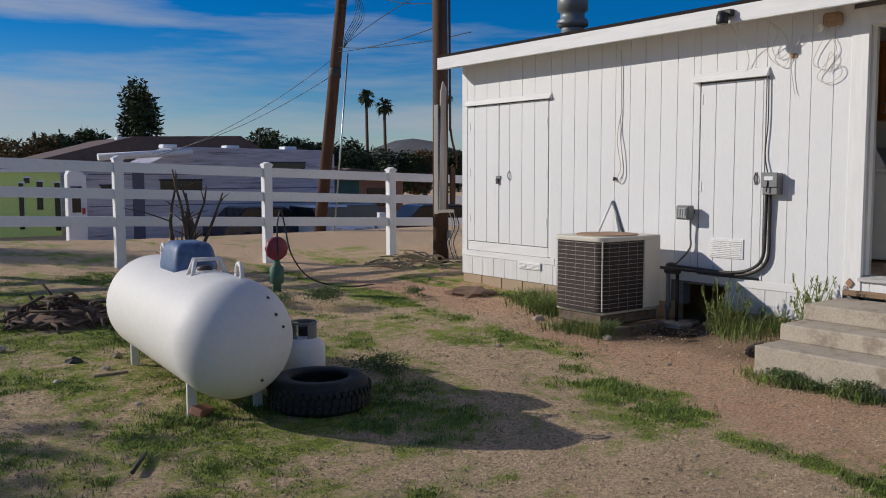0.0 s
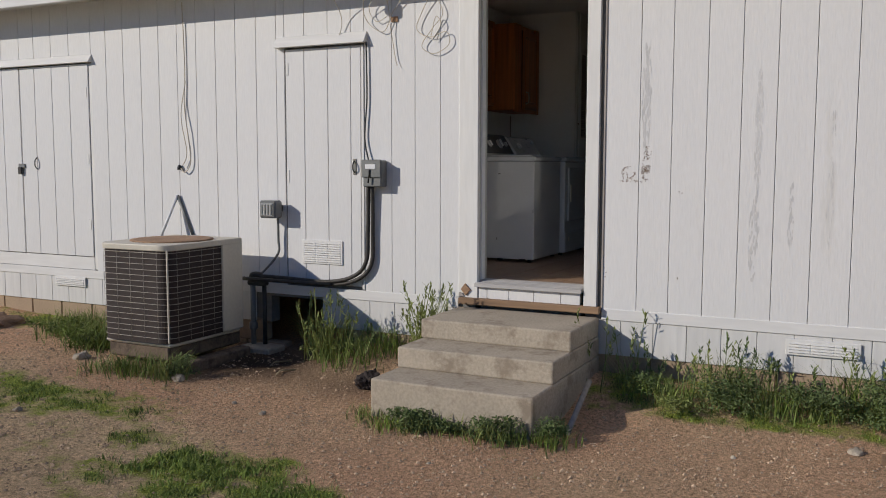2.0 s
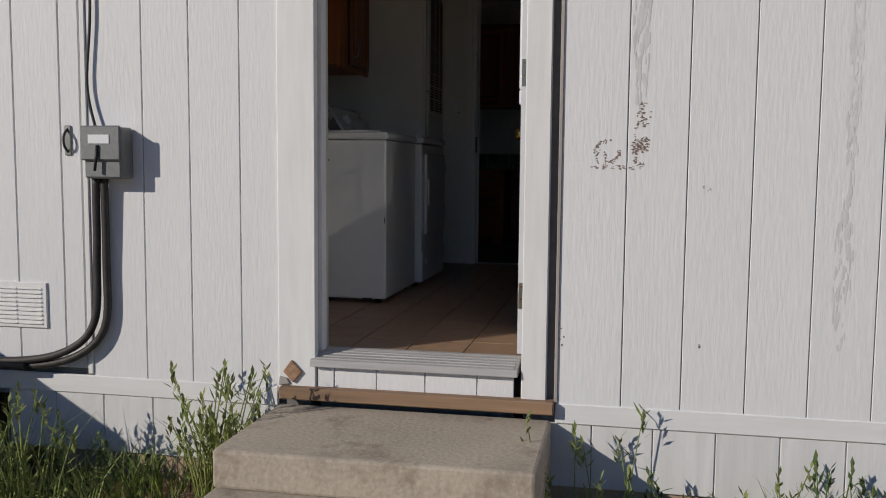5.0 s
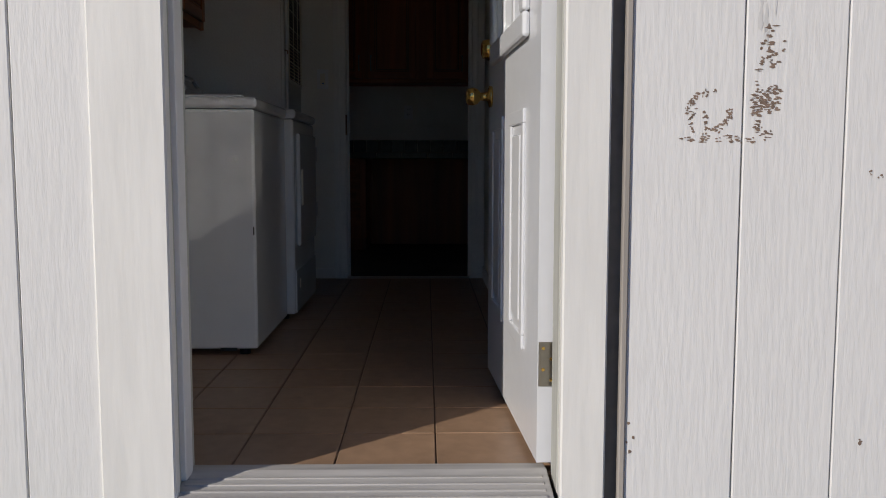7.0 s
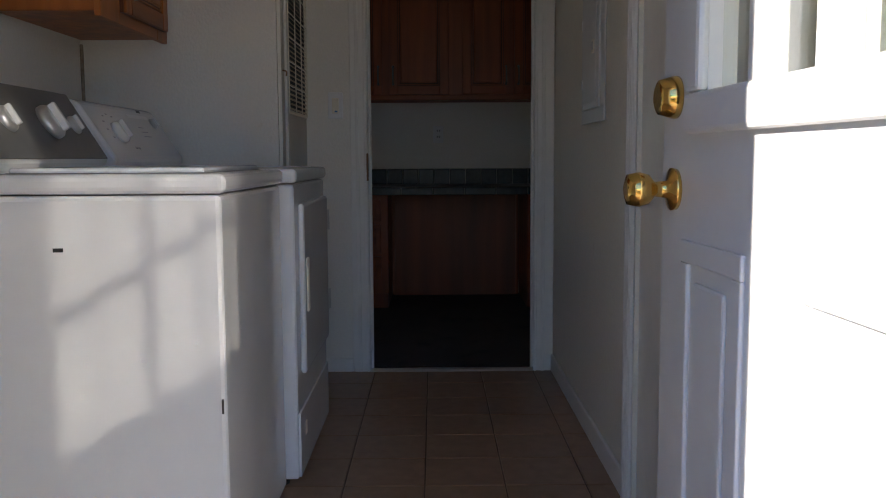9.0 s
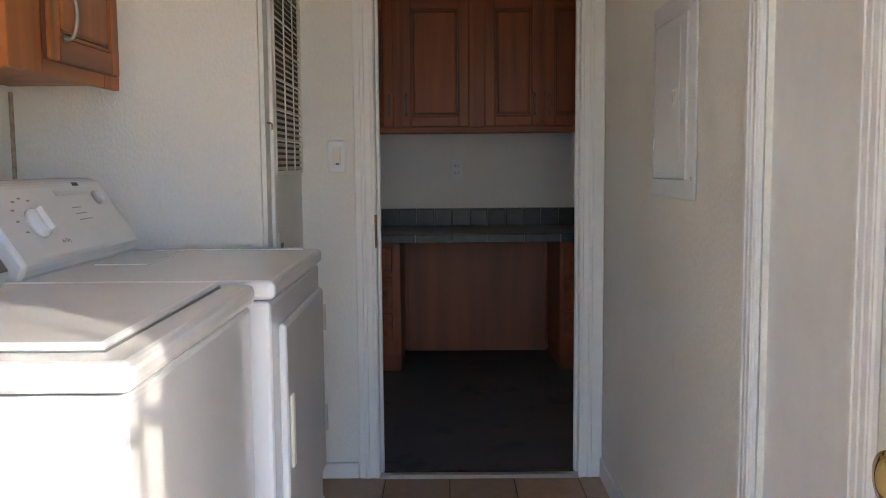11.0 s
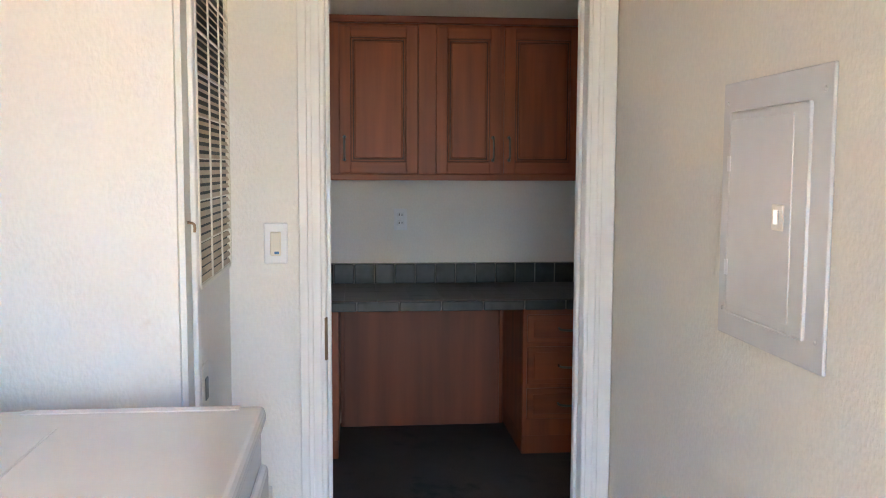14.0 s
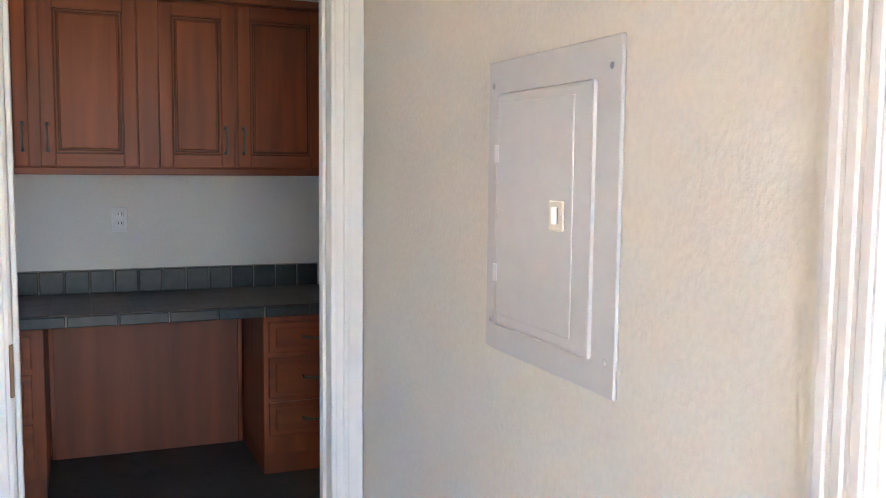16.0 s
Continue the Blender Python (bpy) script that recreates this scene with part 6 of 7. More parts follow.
seeding_weed("tall_weed", 7.25, 5.48, 46, 0.50, 0.05, 1, WEED_Y, "tall pale green seeding weed beside the steps")
seeding_weed("tall_weed", 7.15, 6.25, 20, 0.44, 0.08, 2, WEED_Y, "tall grassy weed clump below the conduit")
seeding_weed("tall_weed", 7.28, 5.95, 7, 0.24, 0.12, 3, WEED, "green weed at the wall foot")
for i, (y, h, n_) in enumerate([(4.08, 0.42, 12), (3.75, 0.48, 15), (3.5, 0.36, 14), (3.3, 0.34, 14), (3.05, 0.36, 13), (2.8, 0.33, 13), (2.55, 0.32, 14), (2.3, 0.32, 14), (2.0, 0.32, 14), (1.7, 0.32, 14)]):
    seeding_weed("tall_weed", 7.28 - 0.05 * (i % 3), y, max(3, int(n_ * (0.7, 0.3, 0.5)[i % 3])), h * (1.0, 0.6, 0.8)[i % 3], 0.11, 20 + i, WEED if i % 2 else WEED_Y, "green weeds growing along the skirting")
for i, (x, y, r, h, n_, m) in enumerate([(7.2, 3.85, 0.16, 0.14, 600, WEED), (7.1, 3.32, 0.26, 0.30, 1500, WEED), (7.0, 3.6, 0.16, 0.12, 500, WEED_Y), (7.14, 2.85, 0.24, 0.20, 1100, WEED), (7.1, 2.45, 0.28, 0.28, 1300, WEED), (7.1, 2.1, 0.34, 0.24, 1300, WEED), (7.1, 1.7, 0.34, 0.24, 1200, WEED),
                                         (6.10, 5.0, 0.16, 0.13, 700, WEED), (6.12, 4.45, 0.16, 0.15, 700, WEED), (6.14, 4.75, 0.14, 0.09, 450, WEED), (6.2, 4.15, 0.12, 0.14, 400, WEED),
                                         (6.3, 7.0, 0.16, 0.16, 500, WEED), (6.6, 8.3, 0.25, 0.18, 900, GRASS), (6.9, 8.8, 0.25, 0.16, 800, GRASS), (7.2, 8.4, 0.25, 0.18, 800, GRASS), (6.1, 9.9, 0.2, 0.12, 500, WEED), (4.9, 9.9, 0.38, 0.26, 1900, WEED), (4.5, 10.2, 0.3, 0.2, 1000, WEED), (3.8, 7.0, 0.32, 0.16, 1000, WEED), (7.2, 6.15, 0.3, 0.12, 600, WEED_Y)]):
    plant("low_weed", (x, y, ground_z(x, y)), r, h, int(n_ * 1.9), 0.011, m, "low leafy green weed patch on the dirt", "weed", 100 + i, "weed patches")


def tussock(x, y, n_, h, r, material, seed, label):
    me = blades("grass_tussock", [(x, y, 1.0)], n_, h, r, 0.0032, material, seed, 1.1)
    tagged(new("grass_tussock", me), label, "grass", "grass tussocks", "stuff")


rt = random.Random(77)
for i in range(26):
    y = 4.0 - 0.095 * i
    tussock(7.2 + rt.uniform(-0.12, 0.10), y, 55, rt.choice((0.10, 0.14, 0.20, 0.27)), 0.055, WEED_Y if i % 3 == 0 else GRASS, 200 + i, "green grass tussock along the skirting")
for i, (x, y, n_, h, r) in enumerate([(7.15, 6.25, 120, 0.34, 0.08), (7.05, 6.0, 90, 0.16, 0.10), (7.25, 6.05, 90, 0.18, 0.10), (7.3, 5.8, 120, 0.22, 0.09), (7.32, 5.5, 100, 0.28, 0.05),
                                      (6.10, 5.12, 120, 0.07, 0.08), (6.12, 4.93, 180, 0.11, 0.07), (6.14, 4.72, 60, 0.05, 0.06), (6.12, 4.50, 190, 0.12, 0.07), (6.14, 4.33, 120, 0.08, 0.07), (6.18, 5.34, 90, 0.07, 0.07), (6.2, 4.15, 110, 0.10, 0.07),
                                      (6.25, 7.05, 200, 0.16, 0.08), (6.22, 7.3, 200, 0.14, 0.09), (6.2, 7.55, 140, 0.10, 0.09), (6.7, 8.1, 260, 0.18, 0.12), (6.9, 8.4, 280, 0.20, 0.13), (7.15, 8.2, 220, 0.18, 0.10), (7.2, 8.7, 240, 0.18, 0.13), (6.95, 8.75, 200, 0.14, 0.12), (7.25, 9.1, 180, 0.14, 0.12)]):
    tussock(x, y, n_, h, r, GRASS if i % 2 else WEED_Y, 300 + i, "green grass tussock at the foot of the wall")


def dead_shrub():
    x, y = 4.55, 13.1
    g = ground_z(x, y)
    s_ = thing("bare_shrub", "leafless dark-branched shrub before the fence", "shrub", (x, y, g))
    rnd = random.Random(5)
    for k in range(11):
        an = rnd.uniform(0, 6.283)
        p = Vector((x + rnd.gauss(0, 0.08), y + rnd.gauss(0, 0.08), g - 0.05))
        d = Vector((math.cos(an) * 0.3, math.sin(an) * 0.3, 1)).normalized()
        pts = [p]
        tall = rnd.choice((0.45, 0.6, 0.75, 0.9, 1.1))
        for _ in range(6):
            d = (d + Vector((rnd.gauss(0, 0.14), rnd.gauss(0, 0.14), 0.2))).normalized()
            pts.append(pts[-1] + d * rnd.uniform(0.17, 0.30) * tall)
        limb = part("limb", bm_tube(pts, [0.034 - 0.004 * i for i in range(7)], 6), BARK, s_)
        for _ in range(3):
            i = rnd.randint(2, 5)
            e = pts[i] + Vector((rnd.gauss(0, 0.16), rnd.gauss(0, 0.16), rnd.uniform(0.05, 0.22)))
            part("twig", bm_tube([pts[i], pts[i].lerp(e, 0.5) + Vector((0, 0, 0.02)), e], [0.011, 0.008, 0.004], 5), BARK, limb)


dead_shrub()


def litter():
    rnd = random.Random(8)
    def pile(name, cx, cy, r, n_, material, label, thick, h):
        bm = bmesh.new()
        for _ in range(n_):
            a, rr = rnd.uniform(0, 6.283), r * rnd.random() ** 0.6
            p = Vector((cx + rr * math.cos(a), cy + rr * math.sin(a), ground_z(cx, cy) + rnd.uniform(0, h) * (1 - rr / r)))
            d = Vector((rnd.gauss(0, 1), rnd.gauss(0, 1), rnd.gauss(0, 0.25))).normalized() * rnd.uniform(0.15, 0.5)
            bm_tube([p - d * 0.5, p + Vector((rnd.gauss(0, 0.03), rnd.gauss(0, 0.03), 0.03)), p + d * 0.5], thick, 5, bm)
        tagged(single(name, bm, material, label, "brush pile"), kind="stuff")
    pile("branch_pile", 8.05, 12.6, 0.75, 70, STRAW, "tangle of dry pale vines by the pole", 0.012, 0.22)
    pile("brush_pile", 2.3, 10.4, 0.6, 90, BARK, "heap of dark cut branches on the ground", 0.016, 0.30)
    def soil_heap(cx, cy, r, h, seed):
        bm = bmesh.new()
        bmesh.ops.create_icosphere(bm, subdivisions=3, radius=1.0)
        for v in bm.verts:
            f = 1 + 0.35 * noise.noise(v.co * 2.5 + Vector((seed, 0, 0)))
            v.co = Vector((cx + v.co.x * r * f, cy + v.co.y * r * f, ground_z(cx, cy) - 0.02 + max(-0.1, v.co.z) * h * f))
        single("soil_mound", bm, mat("loose_soil", (0.20, 0.12, 0.075), 0.95, 0.3, 60, 6, 0.8), "small mound of loose brown soil", "soil")
    soil_heap(6.9, 9.75, 0.32, 0.10, 3)
    soil_heap(2.3, 10.4, 0.55, 0.12, 7)
    def stone(x, y, s_, seed, material=None, name="stone", label="small broken stone on the dirt"):
        bm = bmesh.new()
        bmesh.ops.create_icosphere(bm, subdivisions=4 if name == "rag" else 2, radius=1.0)
        for v in bm.verts:
            f = 1 + 0.4 * noise.noise(v.co * 1.6 + Vector((seed * 3.1, 0, 0)))
            if name == "rag":
                f += 0.35 * abs(noise.noise(v.co * 3.4)) - 0.25 * abs(noise.noise(v.co * 6.5 + Vector((5, 0, 0))))
            v.co = Vector((x + v.co.x * s_ * f, y + v.co.y * s_ * f * 0.8, ground_z(x, y) + (v.co.z * 0.55 + 0.3) * s_ * f))
        single(name, bm, material or CONCRETE, label, name, "loose stones" if name == "stone" else "")
    for i, (x, y, s_) in enumerate([(6.35, 7.95, 0.07), (6.25, 6.9, 0.05), (2.1, 8.2, 0.04), (1.7, 8.0, 0.035), (2.3, 8.6, 0.05), (2.0, 7.1, 0.03), (1.55, 9.3, 0.06), (5.2, 7.2, 0.03), (5.9, 5.9, 0.025), (4.2, 4.3, 0.018), (4.0, 4.05, 0.018), (6.4, 3.2, 0.02), (6.75, 2.62, 0.05), (5.0, 4.0, 0.012), (5.6, 4.6, 0.014), (6.0, 6.2, 0.018), (3.4, 4.2, 0.014), (2.9, 4.6, 0.012)]):
        stone(x, y, s_, i)
    stone(6.78, 5.66, 0.11, 20, COTTON, "rag", "dark crumpled rag on the ground")
    stone(1.95, 8.55, 0.07, 23, BLACK, "plastic_scrap", "black plastic scrap in the grass")
    brick = single("broken_brick", bm_box(2.18, 2.33, 6.62, 6.71, 0.09, 0.145, 0.008), BRICK_R, "broken orange brick by the tank leg", "brick")
    brick.rotation_euler = (0.3, 0.1, 0.6)
    single("short_pipe", bm_tube([(6.35, 4.10, 0.08), (6.95, 4.16, 0.24)], 0.018, 8), GREY_W, "short grey pipe leaning beside the steps", "pipe")
    single("plank_scrap", bm_box(6.6, 6.72, 2.0, 2.5, 0.05, 0.09, 0.006), BARE_WOOD, "short bare plank in the weeds", "timber")
    single("dark_stick", bm_tube([(1.55, 5.8, 0.09), (1.70, 6.05, 0.10)], 0.012, 6), DARK_M, "short dark pipe lying in the grass", "pipe")
    single("timber_scrap", bm_box(1.95, 2.2, 7.98, 8.02, 0.125, 0.15, 0.006), STRAW, "grey timber scrap in the grass", "timber")
    clods = ([], [])
    for _ in range(48000):
        x, y = rnd.uniform(1.0, 7.35), rnd.uniform(2.4, 12.0)
        if (x > 6.1 and 4.2 < y < 5.4) or grass_amount(x, y) > 0.6 + rnd.gauss(0, 0.1):
            continue
        s_ = 0.003 + 0.010 * rnd.random() ** 4
        z, k = ground_z(x, y) + 0.022 * noise.noise(Vector((x * 1.3, y * 1.3, 1.0))) + 0.010 * noise.noise(Vector((x * 5, y * 5, 2.0))), len(clods[0])
        clods[0].extend((x + a * s_ * rnd.uniform(0.7, 1.5), y + b * s_ * rnd.uniform(0.7, 1.5), z + c * s_ * rnd.uniform(0.6, 1.0) + 0.002) for a, b, c in ((1, 0, 0), (0, 1, 0), (-1, 0, 0), (0, -1, 0), (0, 0, 1)))
        clods[1].extend((k + i, k + (i + 1) % 4, k + 4) for i in range(4))
    me = bpy.data.meshes.new("gravel")
    me.from_pydata(clods[0], [], clods[1])
    me.materials.append(mat("dirt_crumbs", (0.50, 0.36, 0.24), 0.95, 0.5, 9, 3, 0.3))
    tagged(new("gravel", me), "loose tan gravel and dirt crumbs on the yard", "gravel", kind="stuff")
    for i, (x, y) in enumerate([(5.4, 3.35), (5.5, 3.3), (6.9, 6.6), (6.7, 6.4)]):
        single("twig", bm_tube([(x, y, ground_z(x, y) + 0.012), (x + 0.09, y + 0.03, ground_z(x, y) + 0.02), (x + 0.2, y - 0.04, ground_z(x, y) + 0.012)], 0.006, 5), STRAW if i > 1 else BARK, "short twig lying on the dirt", "twig", "twigs")


litter()


# ---- distance ----
def trailer(name, label, x0, x1, y0, y1, z0, z1, skin, windows, stripes=()):
    t = thing(name, label, "trailer", ((x0 + x1) / 2, y0, z0))
    w_ = x1 - x0
    low = 0.65 if w_ > 5 else 0.0
    part("body", bm_prism([(x0, z0), (x1, z0), (x1, z1 - 0.15), (x1 - 0.25, z1), (x0 + w_ * 0.36, z1 + 0.04), (x0 + w_ * 0.2, z1 - low), (x0 + 0.1, z1 + 0.02 - low), (x0, z1 - 0.1 - low)], "y", y0, y1, 0.04), skin, t)
    for xa, xb, za, zb in windows:
        w = part("window", bm_box(xa, xb, y0 - 0.03, y0 + 0.01, za, zb, 0.01), CAR_GL, t)
        part("frame", bm_box(xa - 0.05, xb + 0.05, y0 - 0.02, y0 + 0.005, zb, zb + 0.05), BLACK, w)
    for z in stripes:
        part("seam", bm_box(x0 + 0.1, x1 - 0.1, y0 - 0.012, y0 + 0.004, z, z + 0.03), RV_DARK, t)
    for k in range(3):
        xr = x0 + (x1 - x0) * (0.3 + 0.25 * k)
        part("roof_vent", bm_box(xr, xr + 0.5, y0 + 0.5, y0 + 1.0, z1, z1 + 0.14, 0.02), FENCE_W, t)
    return t


def backdrop_things():
    rv = trailer("travel_trailer", "long grey-lilac travel trailer parked beyond the fence", 8.2, 17.6, 32.0, 34.6, -1.0, 2.55, RV_GREY,
                 [(10.7, 12.2, 1.0, 1.42), (8.7, 9.05, 0.9, 1.25), (14.7, 16.3, 1.7, 2.05)], (0.55, 0.1, 1.62, 1.1))
    part("door", bm_box(9.75, 10.15, 31.96, 32.0, -0.7, 1.75, 0.02), RV_DARK, rv)
    part("wheel", bm_lathe([(0.38, 0), (0.4, 0.05), (0.4, 0.2), (0.3, 0.22)], 20, "y", (13.2, 31.9, -0.65)), RUBBER, rv)
    part("wheel", bm_lathe([(0.38, 0), (0.4, 0.05), (0.4, 0.2), (0.3, 0.22)], 20, "y", (14.2, 31.9, -0.65)), RUBBER, rv)
    part("awning", bm_tube([(8.6, 31.85, 2.2), (11.8, 31.85, 2.42)], 0.12, 8), FENCE_W, rv)
    part("antenna", bm_tube([(14.6, 32.5, 2.5), (14.7, 32.5, 3.2)], 0.03, 5), DARK_M, rv)
    tr = trailer("white_trailer", "small white trailer with red lamps", 7.55, 8.15, 31.6, 32.0, -0.9, 1.75, FENCE_W, [(7.68, 7.95, 0.4, 1.2)])
    part("lamp", bm_box(7.98, 8.08, 31.57, 31.6, 0.35, 0.55), mat("red_lens", (0.45, 0.02, 0.02), 0.4, 0.05), tr)
    gh = thing("green_house", "lime green mobile home with white trim", "house", (7.5, 39.0, -1.0))
    part("wall", bm_box(2.0, 9.1, 39.0, 44.0, -1.1, 1.72), LIME, gh)
    part("eave", bm_box(1.8, 9.3, 38.8, 44.2, 1.72, 1.86, 0.02), FENCE_W, gh)
    for xa, xb, za, zb in ((8.2, 8.42, 0.25, 1.35), (8.86, 9.06, -0.6, 1.3), (7.55, 7.72, -0.5, 1.3), (7.75, 7.95, 1.3, 1.5)):
        w = part("window", bm_box(xa, xb, 38.97, 39.01, za, zb), CAR_GL, gh)
        part("frame", bm_box(xa - 0.05, xb + 0.05, 38.96, 39.0, zb, zb + 0.06), FENCE_W, gh)
    bh = thing("brown_roof_house", "low house with brown shingle roof", "house", (14.0, 44.0, -1.0))
    part("wall", bm_box(9.8, 21.0, 44.0, 50.0, -1.1, 2.2), RV_GREY, bh)
    part("roof", bm_prism([(8.6, 2.1), (21.5, 2.1), (18.8, 3.55), (13.5, 3.4)], "y", 43.6, 50.5), ROOF_B, bh)
    for k in range(4):
        part("roof_box", bm_box(13.0 + k * 1.4, 13.5 + k * 1.4, 44.5, 45.0, 2.9, 3.4, 0.03), GREY_W if k % 2 else FENCE_W, bh)
    fh = thing("far_house", "far low house with terracotta wall and white gable", "house", (27, 42, -1))
    part("wall", bm_box(22.5, 27.5, 42.0, 47.0, -1.1, 1.3), BRICK_R, fh)
    part("roof", bm_prism([(22.0, 1.3), (24.0, 1.95), (27.8, 1.6), (28.3, 1.3)], "y", 41.6, 47.5), ROOF_B, fh)
    part("gable", bm_prism([(22.4, 1.3), (23.3, 1.75), (24.2, 1.3)], "y", 41.5, 41.6), FENCE_W, fh)
    part("window", bm_box(25.2, 26.4, 41.95, 42.0, -0.1, 0.9), CAR_GL, fh)
    dh = thing("dark_shed", "dark green shed between the trailers", "shed", (18.7, 34.5, -1))
    part("wall", bm_box(17.9, 20.2, 34.5, 37.0, -1.1, 1.35), GREEN_P, dh)
    part("roof", bm_prism([(17.6, 1.35), (20.5, 1.35), (19.0, 1.95)], "y", 34.3, 37.2), ROOF_B, dh)

    def car(name, label, x, y, z, length, paint, rz):
        c = thing(name, label, "car", (x, y, z), rz=rz)
        L_ = length
        body = bm_prism([(0, 0.25), (L_, 0.25), (L_, 0.75), (L_ - 0.1, 0.85), (L_ * 0.78, 0.95), (0.15, 0.95), (0, 0.8)], "y", 0, 1.75, 0.05)
        part("body", body, paint, c, local=True)
        part("cabin", bm_prism([(L_ * 0.08, 0.94), (L_ * 0.78, 0.94), (L_ * 0.6, 1.42), (L_ * 0.2, 1.45)], "y", 0.1, 1.65, 0.04), CAR_GL, c, local=True)
        part("roof", bm_prism([(L_ * 0.2, 1.43), (L_ * 0.6, 1.41), (L_ * 0.57, 1.47), (L_ * 0.23, 1.48)], "y", 0.12, 1.63, 0.015), paint, c, local=True)
        for wx in (L_ * 0.2, L_ * 0.8):
            for wy in (-0.02, 1.57):
                w = part("wheel", bm_lathe([(0.30, 0), (0.32, 0.03), (0.32, 0.17), (0.30, 0.2)], 20, "y", (wx, wy, 0.32)), RUBBER, c, local=True)
                part("rim", bm_lathe([(0.20, -0.005), (0.19, 0.01)], 14, "y", (wx, wy - 0.004, 0.32)), SILVER, w, local=True)
        for wy in (0.15, 1.35):
            part("headlight", bm_box(L_ - 0.03, L_ + 0.01, wy, wy + 0.25, 0.62, 0.76, 0.02), SILVER, c, local=True)
    car("parked_car", "dark blue sedan parked beyond the yard", 18.0, 28.0, -0.98, 4.5, CAR_D, -8)
    car("parked_car", "silver hatchback parked beyond the yard", 17.3, 33.6, -0.98, 4.2, CAR_S, -90)
    car("parked_car", "dark van parked behind the trailer", 12.3, 30.2, -1.0, 4.2, CAR_D, 5)
    car("parked_car", "white car with number plate facing the yard", 15.2, 32.2, -0.98, 4.2, FENCE_W, -90)
    single("blue_tarp", bm_prism([(15.95, -0.95), (16.45, -0.95), (16.3, -0.25), (16.05, -0.25)], "y", 27.6, 27.9, 0.02), TARP_B, "small blue plastic cover by the cars", "tarp")
    single("white_post", bm_box(16.75, 17.0, 27.4, 27.6, -0.95, 0.3, 0.02), FENCE_W, "white post by the cars", "post")


backdrop_things()


def tree(name, x, y, z, h, r, material, seed, label, n_=7000, trunk=0.25, size=0.17):
    t = thing(name, label, "tree", (x, y, z))
    rnd = random.Random(seed)
    top = Vector((x, y, z + h * 0.6))
    part("trunk", bm_tube([(x, y, z - 0.2), (x + 0.1, y, z + h * 0.3), top], [trunk, trunk * 0.7, trunk * 0.3], 8), BARK, t)
    for k in range(6):
        a = rnd.uniform(0, 6.283)
        s0 = Vector((x + 0.1, y, z + h * rnd.uniform(0.25, 0.5)))
        e = Vector((x + math.cos(a) * r * 0.7, y + math.sin(a) * r * 0.7, z + h * rnd.uniform(0.5, 0.85)))
        part("limb", bm_tube([s0, s0.lerp(e, 0.5) + Vector((0, 0, 0.2)), e], [trunk * 0.4, trunk * 0.25, trunk * 0.1], 6), BARK, t)
    me, c = leaf_clump("crown", (x, y, z + h * 0.22), r, h * 0.72, n_, size, material, "", "", seed, 0.55)
    ob = new("crown", me)
    ob.parent = t
    ob.location = c - Vector((x, y, z))


for i, (x, h, r, m, y) in enumerate([(9.6, 4.5, 1.8, TREE_B, 58), (12.4, 5.2, 1.9, TREE_B, 60), (15.0, 5.6, 2.0, TREE_G, 60), (17.0, 5.4, 1.6, TREE_G, 61), (19.7, 8.4, 1.75, TREE_G, 60), (21.0, 5.0, 1.3, TREE_G, 62), (26.2, 5.7, 2.2, TREE_G, 60), (28.6, 5.6, 2.2, TREE_G, 61), (30.9, 5.4, 2.0, TREE_G, 60), (33.4, 5.5, 2.0, TREE_G, 58), (35.0, 4.6, 1.6, TREE_G, 60), (7.0, 4.2, 1.6, TREE_G, 60), (23.8, 4.0, 1.2, TREE_G, 64)]):
    tree("tree", x, y, -1.05, h + 0.3, r * 1.15, m, 40 + i, "dense dark green tree on the skyline" if m is TREE_G else "thin russet-brown tree on the skyline")
for i, x in enumerate((41.5, 44.5, 47.5, 50.5)):
    tree("tree", x, 64.0, -1.05, 5.0, 2.2, TREE_B if i % 2 else TREE_G, 70 + i, "russet and green tree beyond the houses")


# two trees outside the view, added for the shade they cast on the yard
tree("tree", -6.4, 12.95, 0.2, 5.0, 1.5, TREE_G, 91, "unseen leafy tree added to shade the near yard", 2600, 0.14, 0.12)
tree("tree", -1.9, 20.9, 0.1, 5.2, 1.6, TREE_G, 92, "unseen leafy tree added to shade the ground by the fence", 2600, 0.14, 0.12)


def palm(x, y, z, h, seed):
    p = thing("palm_tree", "tall thin fan palm on the skyline", "palm tree", (x, y, z), "skyline palms")
    part("trunk", bm_tube([(x, y, z - 0.3), (x + 0.05, y, z + h * 0.5), (x - 0.05, y, z + h)], [0.22, 0.16, 0.14], 8), BARK, p)
    rnd = random.Random(seed)
    crown = bmesh.new()
    top = Vector((x - 0.05, y, z + h))
    for k in range(60):
        a, e = rnd.uniform(0, 6.283), rnd.uniform(-1.1, 1.2)
        d = Vector((math.cos(a) * math.cos(e), math.sin(a) * math.cos(e), math.sin(e)))
        L_ = rnd.uniform(0.8, 1.25)
        side = d.cross(Vector((0, 0, 1))).normalized() * 0.07
        m1, m2 = top + d * L_ * 0.6, top + d * L_ + Vector((0, 0, -0.35 * L_))
        v = [crown.verts.new(q) for q in (top - side * 0.4, m1 - side * 2, m2, m1 + side * 2, top + side * 0.4)]
        crown.faces.new(v)
        for s_ in (-1, 1):
            q = m1 + side * 3.2 * s_
            crown.faces.new([crown.verts.new(w) for w in (top + d * L_ * 0.4, q + d * 0.3 - Vector((0, 0, 0.2)), q + side * s_)])
    part("crown", crown, TREE_G, p)


palm(45.5, 75, -1.0, 10.0, 1)
palm(47.55, 75, -1.0, 9.3, 2)
palm(58.5, 80, -1.0, 11.0, 3)


